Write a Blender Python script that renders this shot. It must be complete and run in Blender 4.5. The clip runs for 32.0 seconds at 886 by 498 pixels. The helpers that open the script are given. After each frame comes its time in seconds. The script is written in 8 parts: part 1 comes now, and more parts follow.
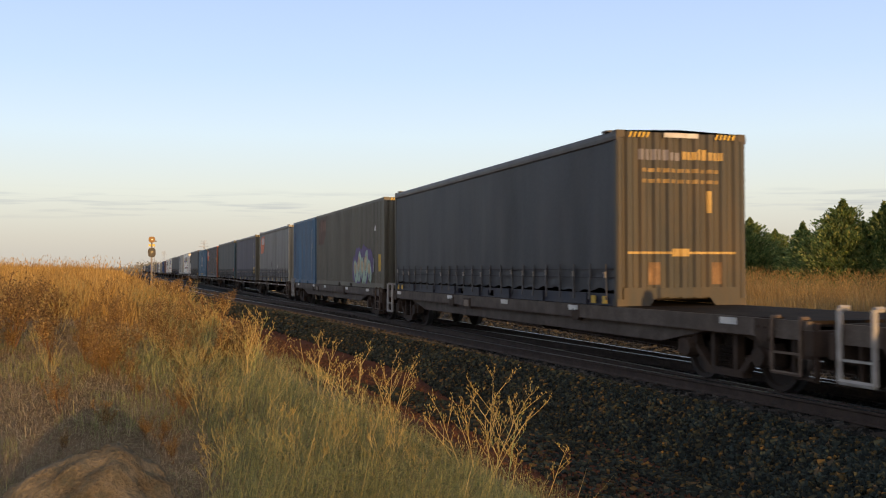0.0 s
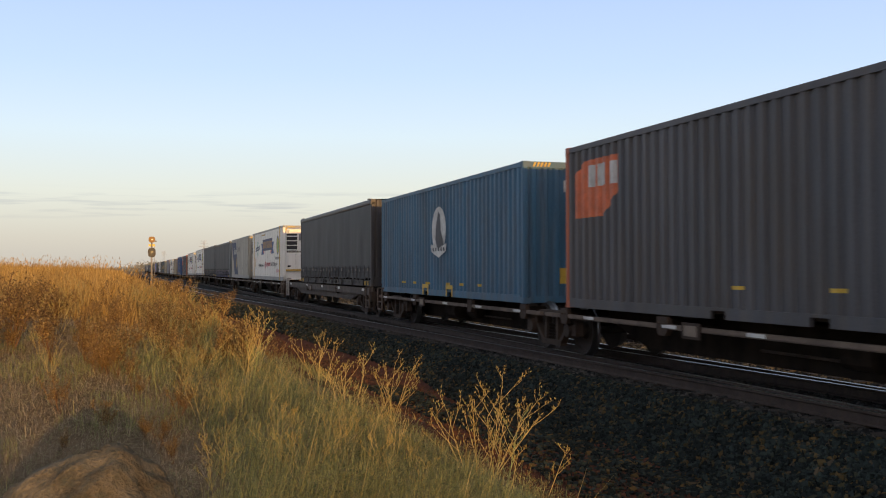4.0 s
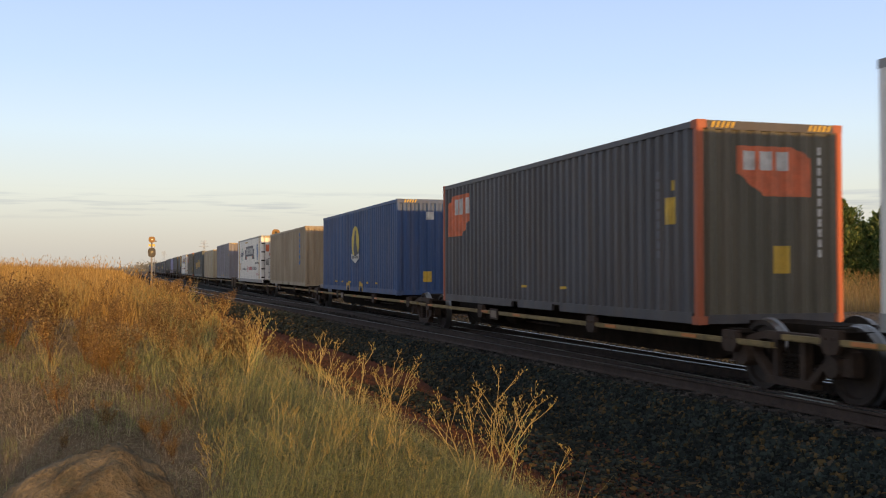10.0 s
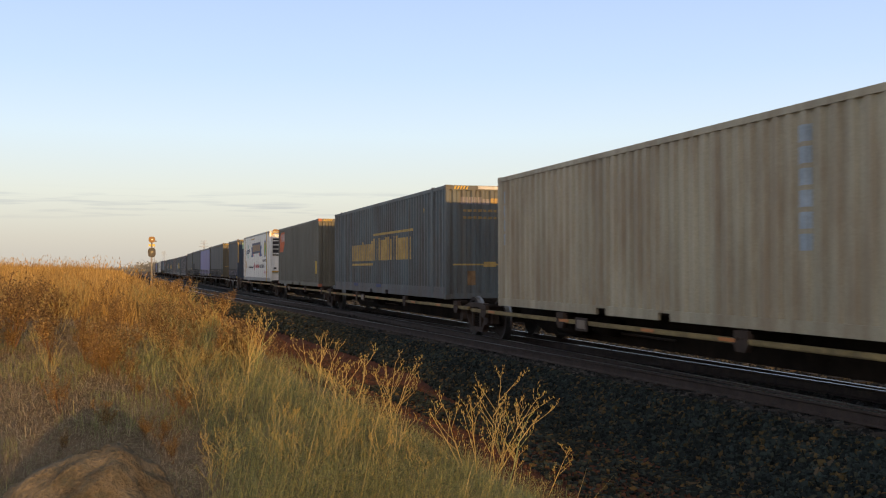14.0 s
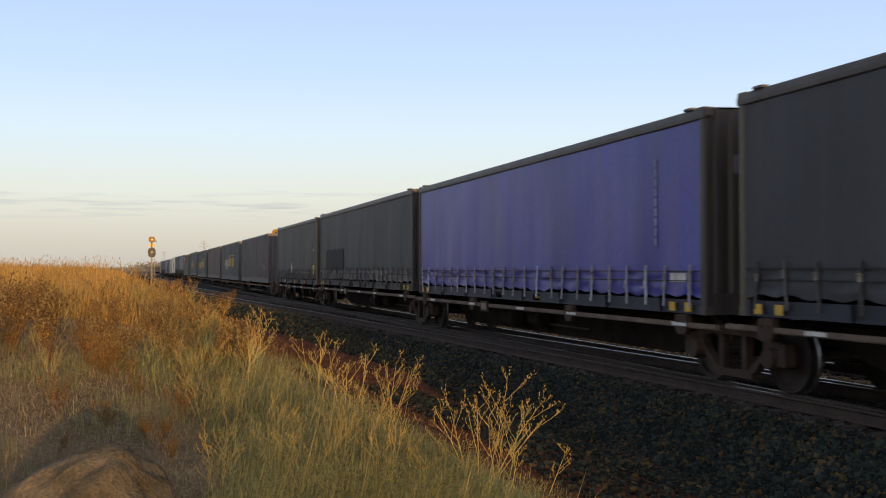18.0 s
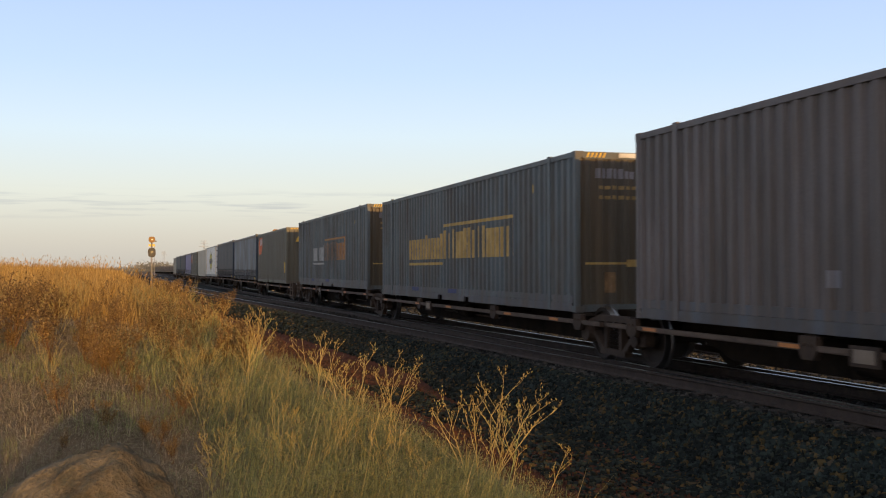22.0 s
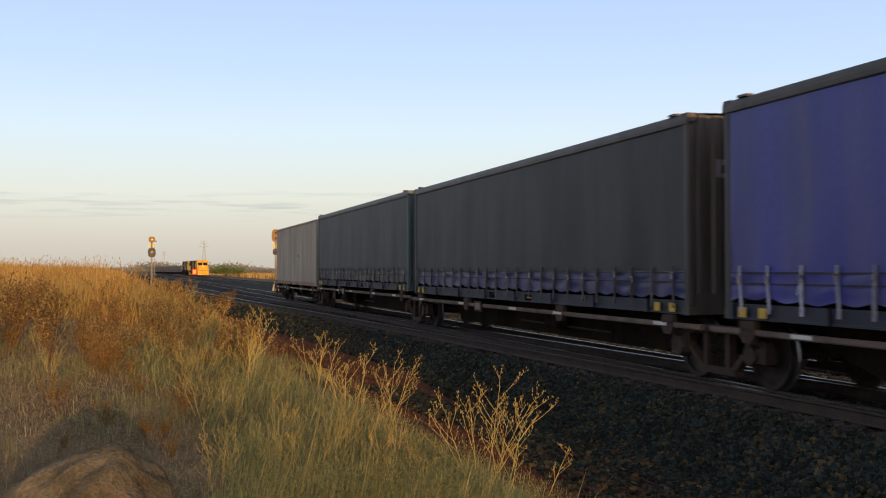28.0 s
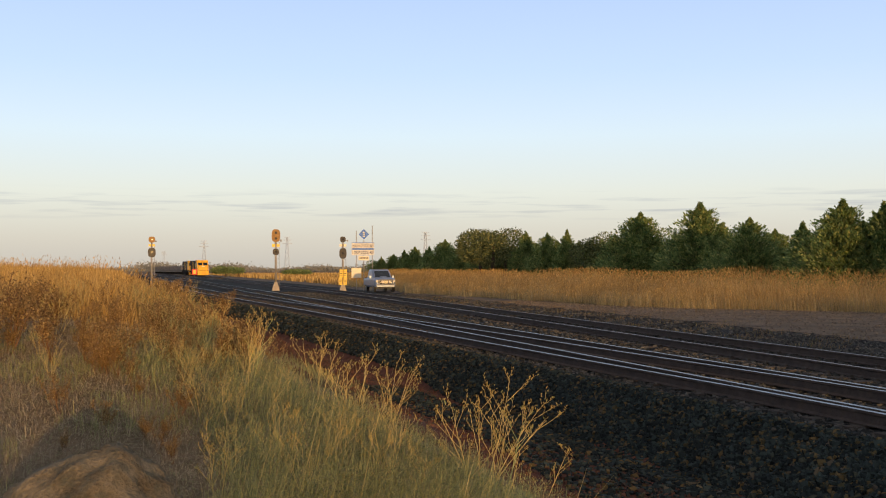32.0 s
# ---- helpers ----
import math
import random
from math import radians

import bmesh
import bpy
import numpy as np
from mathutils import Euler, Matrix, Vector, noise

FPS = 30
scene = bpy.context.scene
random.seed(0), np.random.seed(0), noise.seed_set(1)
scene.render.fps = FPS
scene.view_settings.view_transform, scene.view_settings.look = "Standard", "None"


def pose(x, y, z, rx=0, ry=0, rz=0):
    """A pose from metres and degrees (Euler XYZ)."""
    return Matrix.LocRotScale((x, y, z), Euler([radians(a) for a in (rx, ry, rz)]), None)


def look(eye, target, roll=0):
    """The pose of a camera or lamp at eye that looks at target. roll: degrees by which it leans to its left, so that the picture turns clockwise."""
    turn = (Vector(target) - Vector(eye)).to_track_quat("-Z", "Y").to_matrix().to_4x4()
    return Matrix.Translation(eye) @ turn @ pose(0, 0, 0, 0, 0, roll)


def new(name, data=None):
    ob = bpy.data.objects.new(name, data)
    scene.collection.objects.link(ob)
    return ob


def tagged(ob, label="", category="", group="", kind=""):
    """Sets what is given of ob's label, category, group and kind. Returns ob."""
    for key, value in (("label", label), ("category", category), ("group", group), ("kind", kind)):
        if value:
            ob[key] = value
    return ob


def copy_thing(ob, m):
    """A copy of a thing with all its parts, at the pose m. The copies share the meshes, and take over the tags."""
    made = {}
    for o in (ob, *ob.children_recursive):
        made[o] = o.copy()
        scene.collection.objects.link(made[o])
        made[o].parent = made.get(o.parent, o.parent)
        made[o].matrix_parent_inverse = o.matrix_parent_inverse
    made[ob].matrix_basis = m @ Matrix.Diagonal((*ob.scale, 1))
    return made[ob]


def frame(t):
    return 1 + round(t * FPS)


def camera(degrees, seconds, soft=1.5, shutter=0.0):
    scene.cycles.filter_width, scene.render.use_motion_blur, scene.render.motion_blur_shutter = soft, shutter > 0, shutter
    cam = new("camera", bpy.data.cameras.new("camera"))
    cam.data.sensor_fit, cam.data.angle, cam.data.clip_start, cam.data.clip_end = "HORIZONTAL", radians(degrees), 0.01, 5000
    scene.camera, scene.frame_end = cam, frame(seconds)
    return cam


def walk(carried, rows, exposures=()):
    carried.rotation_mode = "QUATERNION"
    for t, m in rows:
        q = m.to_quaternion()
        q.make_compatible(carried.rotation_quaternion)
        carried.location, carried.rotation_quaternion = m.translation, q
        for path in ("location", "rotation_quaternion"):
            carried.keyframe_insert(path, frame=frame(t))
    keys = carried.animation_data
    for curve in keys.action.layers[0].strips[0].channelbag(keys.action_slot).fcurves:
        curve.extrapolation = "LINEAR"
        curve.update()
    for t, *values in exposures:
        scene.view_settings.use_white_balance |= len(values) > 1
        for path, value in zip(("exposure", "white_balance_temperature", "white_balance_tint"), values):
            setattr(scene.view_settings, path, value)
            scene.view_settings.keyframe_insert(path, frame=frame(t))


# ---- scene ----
# ---------------------------------------------------------------- camera
EYE = (0.0, 0.0, 1.591)
HEAD, TILT = 0.2981, 0.0201
cam = camera(47.14, 32.0, soft=1.1, shutter=0.1)
AIM = (math.sin(HEAD) * math.cos(TILT), math.cos(HEAD) * math.cos(TILT), 1.591 + math.sin(TILT))
walk(cam, [(0.0, look(EYE, AIM, -0.115)), (32.0, look(EYE, AIM, -0.115))])

# ---------------------------------------------------------------- sky and sun
SUN_EL, SUN_AZ = radians(4.0), radians(1.6)      # low sun behind the camera
world = bpy.data.worlds.new("sky")
scene.world = world
world.use_nodes = True
wn, wl = world.node_tree.nodes, world.node_tree.links
wn.clear()
w_out = wn.new("ShaderNodeOutputWorld")
w_bg = wn.new("ShaderNodeBackground")
w_sky = wn.new("ShaderNodeTexSky")
w_sky.sky_type = "NISHITA"
w_sky.sun_disc = False
w_sky.sun_elevation = SUN_EL
w_sky.sun_rotation = math.pi - SUN_AZ
w_sky.air_density, w_sky.dust_density, w_sky.ozone_density = 1.0, 1.2, 1.6
w_bg.inputs["Strength"].default_value = 1.0
# thin cloud streaks low over the horizon
w_co = wn.new("ShaderNodeTexCoord")
w_map = wn.new("ShaderNodeMapping")
w_map.inputs["Scale"].default_value = (5.0, 5.0, 90.0)
w_noise = wn.new("ShaderNodeTexNoise")
w_noise.inputs["Scale"].default_value = 2.2
w_noise.inputs["Detail"].default_value = 5.0
w_ramp = wn.new("ShaderNodeMapRange")
w_ramp.inputs[1].default_value, w_ramp.inputs[2].default_value = 0.50, 0.68
w_sep = wn.new("ShaderNodeSeparateXYZ")
w_band = wn.new("ShaderNodeMapRange")
w_band.interpolation_type = "SMOOTHSTEP"
w_band.inputs[1].default_value, w_band.inputs[2].default_value = 0.080, 0.066
w_low = wn.new("ShaderNodeMapRange")
w_low.inputs[1].default_value, w_low.inputs[2].default_value = 0.046, 0.056
w_mul = wn.new("ShaderNodeMath")
w_mul.operation = "MULTIPLY"
w_mul2 = wn.new("ShaderNodeMath")
w_mul2.operation = "MULTIPLY"
w_mul3 = wn.new("ShaderNodeMath")
w_mul3.operation = "MULTIPLY"
w_mul3.inputs[1].default_value = 0.5
w_mix = wn.new("ShaderNodeMix")
w_mix.data_type = "RGBA"
w_mix.blend_type = "MULTIPLY"
w_mix.inputs[7].default_value = (0.55, 0.58, 0.72, 1)
wl.new(w_co.outputs["Generated"], w_map.inputs["Vector"])
wl.new(w_map.outputs["Vector"], w_noise.inputs["Vector"])
wl.new(w_noise.outputs["Fac"], w_ramp.inputs[0])
wl.new(w_co.outputs["Generated"], w_sep.inputs[0])
wl.new(w_sep.outputs["Z"], w_band.inputs[0])
wl.new(w_sep.outputs["Z"], w_low.inputs[0])
wl.new(w_band.outputs[0], w_mul.inputs[0])
wl.new(w_ramp.outputs[0], w_mul.inputs[1])
wl.new(w_mul.outputs[0], w_mul2.inputs[0])
wl.new(w_low.outputs[0], w_mul2.inputs[1])
wl.new(w_mul2.outputs[0], w_mul3.inputs[0])
wl.new(w_mul3.outputs[0], w_mix.inputs[0])
# clear dawn colours by height: grey-rose haze, cream, pale blue, blue; the sky texture adds the glow on the sun's side
w_grad = wn.new("ShaderNodeValToRGB")
w_grad.color_ramp.elements[0].position, w_grad.color_ramp.elements[0].color = 0.0, (0.555, 0.525, 0.475, 1)
w_grad.color_ramp.elements[1].position, w_grad.color_ramp.elements[1].color = 1.0, (0.22, 0.245, 0.30, 1)
for q, col in ((0.03, (0.63, 0.605, 0.545)), (0.075, (0.735, 0.755, 0.705)), (0.13, (0.685, 0.80, 0.90)), (0.19, (0.56, 0.71, 0.97)), (0.28, (0.46, 0.60, 0.98)), (0.42, (0.355, 0.40, 0.50)), (0.7, (0.265, 0.29, 0.345))):
    w_grad.color_ramp.elements.new(q).color = (*col, 1)
w_add = wn.new("ShaderNodeMix")
w_add.data_type, w_add.blend_type = "RGBA", "ADD"
w_add.inputs[0].default_value = 0.034
wl.new(w_sep.outputs["Z"], w_grad.inputs[0])
wl.new(w_grad.outputs[0], w_add.inputs[6])
wl.new(w_sky.outputs["Color"], w_add.inputs[7])
# the warm glow of the sky round the rising sun
w_dot = wn.new("ShaderNodeVectorMath")
w_dot.operation = "DOT_PRODUCT"
w_dot.inputs[1].default_value = (math.sin(SUN_AZ), -math.cos(SUN_AZ), 0.0)
w_glow = wn.new("ShaderNodeMapRange")
w_glow.interpolation_type = "SMOOTHSTEP"
w_glow.inputs[1].default_value, w_glow.inputs[2].default_value = -0.1, 1.0
w_warm = wn.new("ShaderNodeMix")
w_warm.data_type, w_warm.blend_type = "RGBA", "ADD"
w_warm.inputs[7].default_value = (0.27, 0.15, 0.06, 1)
wl.new(w_co.outputs["Generated"], w_dot.inputs[0])
wl.new(w_dot.outputs["Value"], w_glow.inputs[0])
wl.new(w_glow.outputs[0], w_warm.inputs[0])
wl.new(w_add.outputs[2], w_warm.inputs[6])
wl.new(w_warm.outputs[2], w_mix.inputs[6])
wl.new(w_mix.outputs[2], w_bg.inputs["Color"])
wl.new(w_bg.outputs[0], w_out.inputs["Surface"])

sun = new("sun", bpy.data.lights.new("sun", "SUN"))
sun.data.energy, sun.data.angle, sun.data.color = 3.7, radians(0.8), (1.0, 0.575, 0.21)
SUN_DIR = Vector((math.sin(SUN_AZ) * math.cos(SUN_EL), -math.cos(SUN_AZ) * math.cos(SUN_EL), math.sin(SUN_EL)))
sun.matrix_world = look(SUN_DIR * 200, (0, 0, 0))
scene.view_settings.exposure = 0.0

# ---------------------------------------------------------------- materials
MATS = {}


def mat(name, col, rough=0.7, metal=0.0, var=0.25, scale=1.5, dirt=0.0, dirt_col=(0.16, 0.12, 0.08), streak=False, bump=0.15,
        bscale=40.0, rnd=0.0, island=0.0, trans=0.0, emit=0.0, grime=0.0, grime_col=(0.070, 0.050, 0.034)):
    """A painted or natural surface: two scales of tone, dirt and fine relief."""
    if name in MATS:
        return MATS[name]
    m = MATS[name] = bpy.data.materials.new(name)
    m.use_nodes = True
    n, l = m.node_tree.nodes, m.node_tree.links
    b = n["Principled BSDF"]
    b.inputs["Roughness"].default_value, b.inputs["Metallic"].default_value = rough, metal
    if rough >= 0.9:
        b.inputs["Specular IOR Level"].default_value = 0.08
    co = n.new("ShaderNodeTexCoord")
    mp = n.new("ShaderNodeMapping")
    mp.inputs["Scale"].default_value = (1, 1, 0.12) if streak else (1, 1, 1)
    l.new(co.outputs["Object"], mp.inputs["Vector"])
    big = n.new("ShaderNodeTexNoise")
    big.inputs["Scale"].default_value, big.inputs["Detail"].default_value = scale, 6
    l.new(mp.outputs["Vector"], big.inputs["Vector"])
    fine = n.new("ShaderNodeTexNoise")
    fine.inputs["Scale"].default_value, fine.inputs["Detail"].default_value = bscale, 3
    l.new(co.outputs["Object"], fine.inputs["Vector"])
    rng = n.new("ShaderNodeMapRange")
    rng.inputs[1].default_value, rng.inputs[2].default_value = 0.3, 0.7
    rng.inputs[3].default_value, rng.inputs[4].default_value = 1 - var, 1 + var
    l.new(big.outputs["Fac"], rng.inputs[0])
    val = rng.outputs[0]
    f2 = n.new("ShaderNodeMapRange")
    f2.inputs[1].default_value, f2.inputs[2].default_value = 0.3, 0.7
    f2.inputs[3].default_value, f2.inputs[4].default_value = 1 - var * 0.5, 1 + var * 0.5
    l.new(fine.outputs["Fac"], f2.inputs[0])
    mm = n.new("ShaderNodeMath")
    mm.operation = "MULTIPLY"
    l.new(val, mm.inputs[0])
    l.new(f2.outputs[0], mm.inputs[1])
    val = mm.outputs[0]
    for amount, node, sock in ((rnd, "ShaderNodeObjectInfo", "Random"), (island, "ShaderNodeNewGeometry", "Random Per Island")):
        if amount:
            o = n.new(node)
            r = n.new("ShaderNodeMapRange")
            r.inputs[3].default_value, r.inputs[4].default_value = 1 - amount, 1 + amount
            l.new(o.outputs[sock], r.inputs[0])
            k = n.new("ShaderNodeMath")
            k.operation = "MULTIPLY"
            l.new(val, k.inputs[0])
            l.new(r.outputs[0], k.inputs[1])
            val = k.outputs[0]
    hsv = n.new("ShaderNodeHueSaturation")
    hsv.inputs["Color"].default_value = (*col, 1)
    l.new(val, hsv.inputs["Value"])
    out = hsv.outputs["Color"]
    if dirt:
        dn = n.new("ShaderNodeTexNoise")
        dn.inputs["Scale"].default_value, dn.inputs["Detail"].default_value = scale * 2.3, 8
        l.new(mp.outputs["Vector"], dn.inputs["Vector"])
        dr = n.new("ShaderNodeMapRange")
        dr.inputs[1].default_value, dr.inputs[2].default_value = 0.45, 0.75
        dr.inputs[4].default_value = dirt
        l.new(dn.outputs["Fac"], dr.inputs[0])
        mx = n.new("ShaderNodeMix")
        mx.data_type = "RGBA"
        l.new(dr.outputs[0], mx.inputs[0])
        l.new(out, mx.inputs[6])
        mx.inputs[7].default_value = (*dirt_col, 1)
        out = mx.outputs[2]
    if grime:
        # broad smears, drawn out downwards and broken by fine scratches
        gm = n.new("ShaderNodeMapping")
        gm.inputs["Scale"].default_value = (1.0, 1.0, 0.30)
        l.new(co.outputs["Object"], gm.inputs["Vector"])
        gn = n.new("ShaderNodeTexNoise")
        gn.inputs["Scale"].default_value, gn.inputs["Detail"].default_value, gn.inputs["Roughness"].default_value = 1.1, 9, 0.68
        l.new(gm.outputs["Vector"], gn.inputs["Vector"])
        gr = n.new("ShaderNodeMapRange")
        gr.inputs[1].default_value, gr.inputs[2].default_value, gr.inputs[4].default_value = 0.44, 0.66, grime
        l.new(gn.outputs["Fac"], gr.inputs[0])
        gx = n.new("ShaderNodeMix")
        gx.data_type = "RGBA"
        l.new(gr.outputs[0], gx.inputs[0])
        l.new(out, gx.inputs[6])
        gx.inputs[7].default_value = (*grime_col, 1)
        out = gx.outputs[2]
    l.new(out, b.inputs["Base Color"])
    if bump:
        bp = n.new("ShaderNodeBump")
        bp.inputs["Strength"].default_value, bp.inputs["Distance"].default_value = bump, 0.02
        l.new(fine.outputs["Fac"], bp.inputs["Height"])
        l.new(bp.outputs["Normal"], b.inputs["Normal"])
    if trans:
        tr = n.new("ShaderNodeBsdfTranslucent")
        l.new(out, tr.inputs["Color"])
        ms = n.new("ShaderNodeMixShader")
        ms.inputs[0].default_value = trans
        l.new(b.outputs[0], ms.inputs[1])
        l.new(tr.outputs[0], ms.inputs[2])
        l.new(ms.outputs[0], n["Material Output"].inputs["Surface"])
    if emit:
        b.inputs["Emission Color"].default_value = (*col, 1)
        b.inputs["Emission Strength"].default_value = emit
    return m


def paint(name, col, **k):
    k.setdefault("dirt", 0.35)
    return mat(name, col, rough=k.pop("rough", 0.55), streak=True, bump=0.06, var=k.pop("var", 0.22), **k)


M_RUST = mat("rusty_steel", (0.044, 0.029, 0.020), 0.85, 0.1, 0.4, 4, 0.45, (0.085, 0.048, 0.027), grime=0.6, grime_col=(0.085, 0.05, 0.028))
M_FRAME = mat("grimy_frame", (0.017, 0.013, 0.010), 0.9, 0.0, 0.35, 3, 0.4, (0.036, 0.025, 0.017), grime=0.5, grime_col=(0.045, 0.031, 0.02))
M_TAN = mat("dusty_sill", (0.15, 0.108, 0.078), 0.75, 0.0, 0.3, 3, 0.45, (0.07, 0.048, 0.034))
M_SILLY = mat("yellowed_sill", (0.27, 0.195, 0.075), 0.75, 0.0, 0.35, 3, 0.5, (0.10, 0.07, 0.045))
M_SILLB = mat("brown_sill", (0.105, 0.070, 0.048), 0.75, 0.0, 0.3, 3, 0.4, (0.06, 0.04, 0.028))
M_WHEEL = mat("wheel_steel", (0.040, 0.030, 0.023), 0.75, 0.2, 0.3, 6, 0.4, (0.07, 0.045, 0.03))
M_TREAD = mat("bright_tread", (0.30, 0.29, 0.28), 0.35, 1.0, 0.1, 6)
M_WHITE = mat("white_patch", (0.62, 0.61, 0.57), 0.6, 0, 0.15, 3, 0.45)
M_YELLOW = mat("yellow_patch", (0.62, 0.40, 0.05), 0.6, 0, 0.15, 3, 0.3)
M_BLACK = mat("black_rubber", (0.02, 0.02, 0.022), 0.6, 0, 0.2, 5)
M_ORANGE = paint("orange_paint", (0.42, 0.105, 0.04), dirt=0.35)
M_GREYTXT = mat("dark_grey_lettering", (0.09, 0.09, 0.10), 0.6, 0, 0.1, 3)
M_RED = mat("red_lettering", (0.5, 0.04, 0.06), 0.6, 0, 0.1, 3)
M_NAVY = mat("navy_print", (0.026, 0.042, 0.10), 0.6, 0, 0.15, 3)
M_BLUEP = mat("blue_print", (0.04, 0.16, 0.42), 0.6, 0, 0.15, 3)
M_GREEN = mat("green_print", (0.10, 0.42, 0.16), 0.6, 0, 0.15, 3)
M_GOLD = mat("gold_print", (0.50, 0.33, 0.10), 0.6, 0, 0.2, 3, 0.3)
M_ORGP = mat("orange_print", (0.66, 0.17, 0.07), 0.6, 0, 0.2, 3, 0.25)
M_RIB = mat("faded_ribbon_navy", (0.060, 0.070, 0.135), 0.6, 0, 0.15, 3, 0.2)
M_RIBEDGE = mat("faded_ribbon_blue", (0.050, 0.105, 0.27), 0.6, 0, 0.15, 3, 0.2)
M_RIBTEXT = mat("faded_ribbon_orange", (0.44, 0.25, 0.10), 0.6, 0, 0.2, 3, 0.25)
M_FADED = mat("faded_white_lettering", (0.40, 0.40, 0.37), 0.6, 0, 0.2, 3, 0.3)
M_CURTROOF = mat("dark_roof_rail", (0.062, 0.053, 0.045), 0.5, 0, 0.35, 2, 0.35, (0.11, 0.095, 0.08))


# ---------------------------------------------------------------- mesh building
class Mesh:
    """Gathers vertices and faces for one mesh."""

    def __init__(self):
        self.v, self.f = [], []

    def add(self, verts, faces):
        k = len(self.v)
        self.v += [tuple(p) for p in verts]
        self.f += [tuple(i + k for i in q) for q in faces]
        return self

    def box(self, x0, y0, z0, x1, y1, z1, c=0.0):
        """A box, its upright edges cut off by c."""
        if c <= 0:
            v = [(x, y, z) for z in (z0, z1) for x, y in ((x0, y0), (x1, y0), (x1, y1), (x0, y1))]
            return self.add(v, [(3, 2, 1, 0), (4, 5, 6, 7), (0, 1, 5, 4), (1, 2, 6, 5), (2, 3, 7, 6), (3, 0, 4, 7)])
        ring = [(x0 + c, y0), (x1 - c, y0), (x1, y0 + c), (x1, y1 - c), (x1 - c, y1), (x0 + c, y1), (x0, y1 - c), (x0, y0 + c)]
        return self.prism(ring, z0, z1)

    def prism(self, ring, z0, z1, axis=2):
        n = len(ring)

        def p(a, b, z):
            return (a, b, z) if axis == 2 else ((z, a, b) if axis == 0 else (a, z, b))
        v = [p(a, b, z0) for a, b in ring] + [p(a, b, z1) for a, b in ring]
        f = [tuple(range(n - 1, -1, -1)), tuple(range(n, 2 * n))]
        f += [(i, (i + 1) % n, n + (i + 1) % n, n + i) for i in range(n)]
        return self.add(v, f)

    def tube(self, a, b, r0, r1=None, n=8, cap=True):
        a, b = Vector(a), Vector(b)
        r1 = r0 if r1 is None else r1
        d = (b - a).normalized()
        s = d.orthogonal().normalized()
        t = d.cross(s)
        v = []
        for c, r in ((a, r0), (b, r1)):
            for i in range(n):
                w = 2 * math.pi * i / n
                v.append(c + s * (math.cos(w) * r) + t * (math.sin(w) * r))
        f = [(i, (i + 1) % n, n + (i + 1) % n, n + i) for i in range(n)]
        if cap:
            f += [tuple(range(n - 1, -1, -1)), tuple(range(n, 2 * n))]
        return self.add(v, f)

    def lathe(self, prof, n=16, axis=0, at=(0, 0, 0)):
        """prof: (along, radius) pairs turned round an axis."""
        v = []
        for s, r in prof:
            for i in range(n):
                w = 2 * math.pi * i / n
                c, d = math.cos(w) * r, math.sin(w) * r
                q = (s, c, d) if axis == 0 else ((c, s, d) if axis == 1 else (c, d, s))
                v.append((q[0] + at[0], q[1] + at[1], q[2] + at[2]))
        f = []
        for k in range(len(prof) - 1):
            f += [(k * n + i, k * n + (i + 1) % n, (k + 1) * n + (i + 1) % n, (k + 1) * n + i) for i in range(n)]
        f += [tuple(range(n - 1, -1, -1)), tuple(range((len(prof) - 1) * n, len(prof) * n))]
        return self.add(v, f)

    def data(self, name, material=None, smooth=False):
        me = bpy.data.meshes.new(name)
        me.from_pydata(self.v, [], self.f)
        if material:
            me.materials.append(material)
        if smooth:
            me.polygons.foreach_set("use_smooth", [True] * len(me.polygons))
        me.update()
        return me


CACHE = {}


def part(name, mesh, material, parent, label="", at=(0, 0, 0), key=None, smooth=False):
    """Links one mesh as one part under a thing or a part."""
    if key is not None:
        key = (name, key, material.name)
        if key not in CACHE:
            CACHE[key] = (mesh() if callable(mesh) else mesh).data(name, material, smooth)
        data = CACHE[key]
    else:
        data = mesh.data(name, material, smooth) if isinstance(mesh, Mesh) else mesh
    ob = new(name, data)
    ob.parent = parent
    ob.location = at
    return tagged(ob, label)


def thing(name, label, category, at=(0, 0, 0), rz=0.0, group="", kind=""):
    ob = new(name)
    ob.empty_display_size = 0.3
    ob.matrix_basis = pose(*at, 0, 0, rz)
    return tagged(ob, label, category, group, kind)


def solid(name, mesh, material, label, category="", kind="", at=(0, 0, 0), smooth=False, group=""):
    ob = new(name, mesh.data(name, material, smooth))
    ob.location = at
    return tagged(ob, label, category, group, kind)


# ---------------------------------------------------------------- the lie of the land
TRACK_X = 8.834
OFF_Y = (-400, -10, 10.9, 17, 40, 52, 60, 71, 89, 110, 150, 2000)
OFF_X = (-0.02, -0.02, -0.20, -0.5, -1.55, -2.2, -2.65, -3.3, -3.95, -4.25, -4.3, -4.3)
LOOP_Y = (-400, 0, 58, 80, 150, 220, 2000)
LOOP_X = (11.35, 11.35, 14.2, 14.65, 14.7, 14.0, 13.0)


def near_off(y):
    return np.interp(y, OFF_Y, OFF_X)


def loop_x(y):
    return np.interp(y, LOOP_Y, LOOP_X)


def step(a, b, x):
    t = np.clip((x - a) / (b - a), 0, 1)
    return t * t * (3 - 2 * t)


def wob(x, y):
    return (np.sin(x * 1.3 + y * 0.7) + np.sin(x * 0.61 - y * 1.13 + 1.7) + np.sin(x * 2.9 + y * 2.3 + 0.4) * 0.5) / 2.5


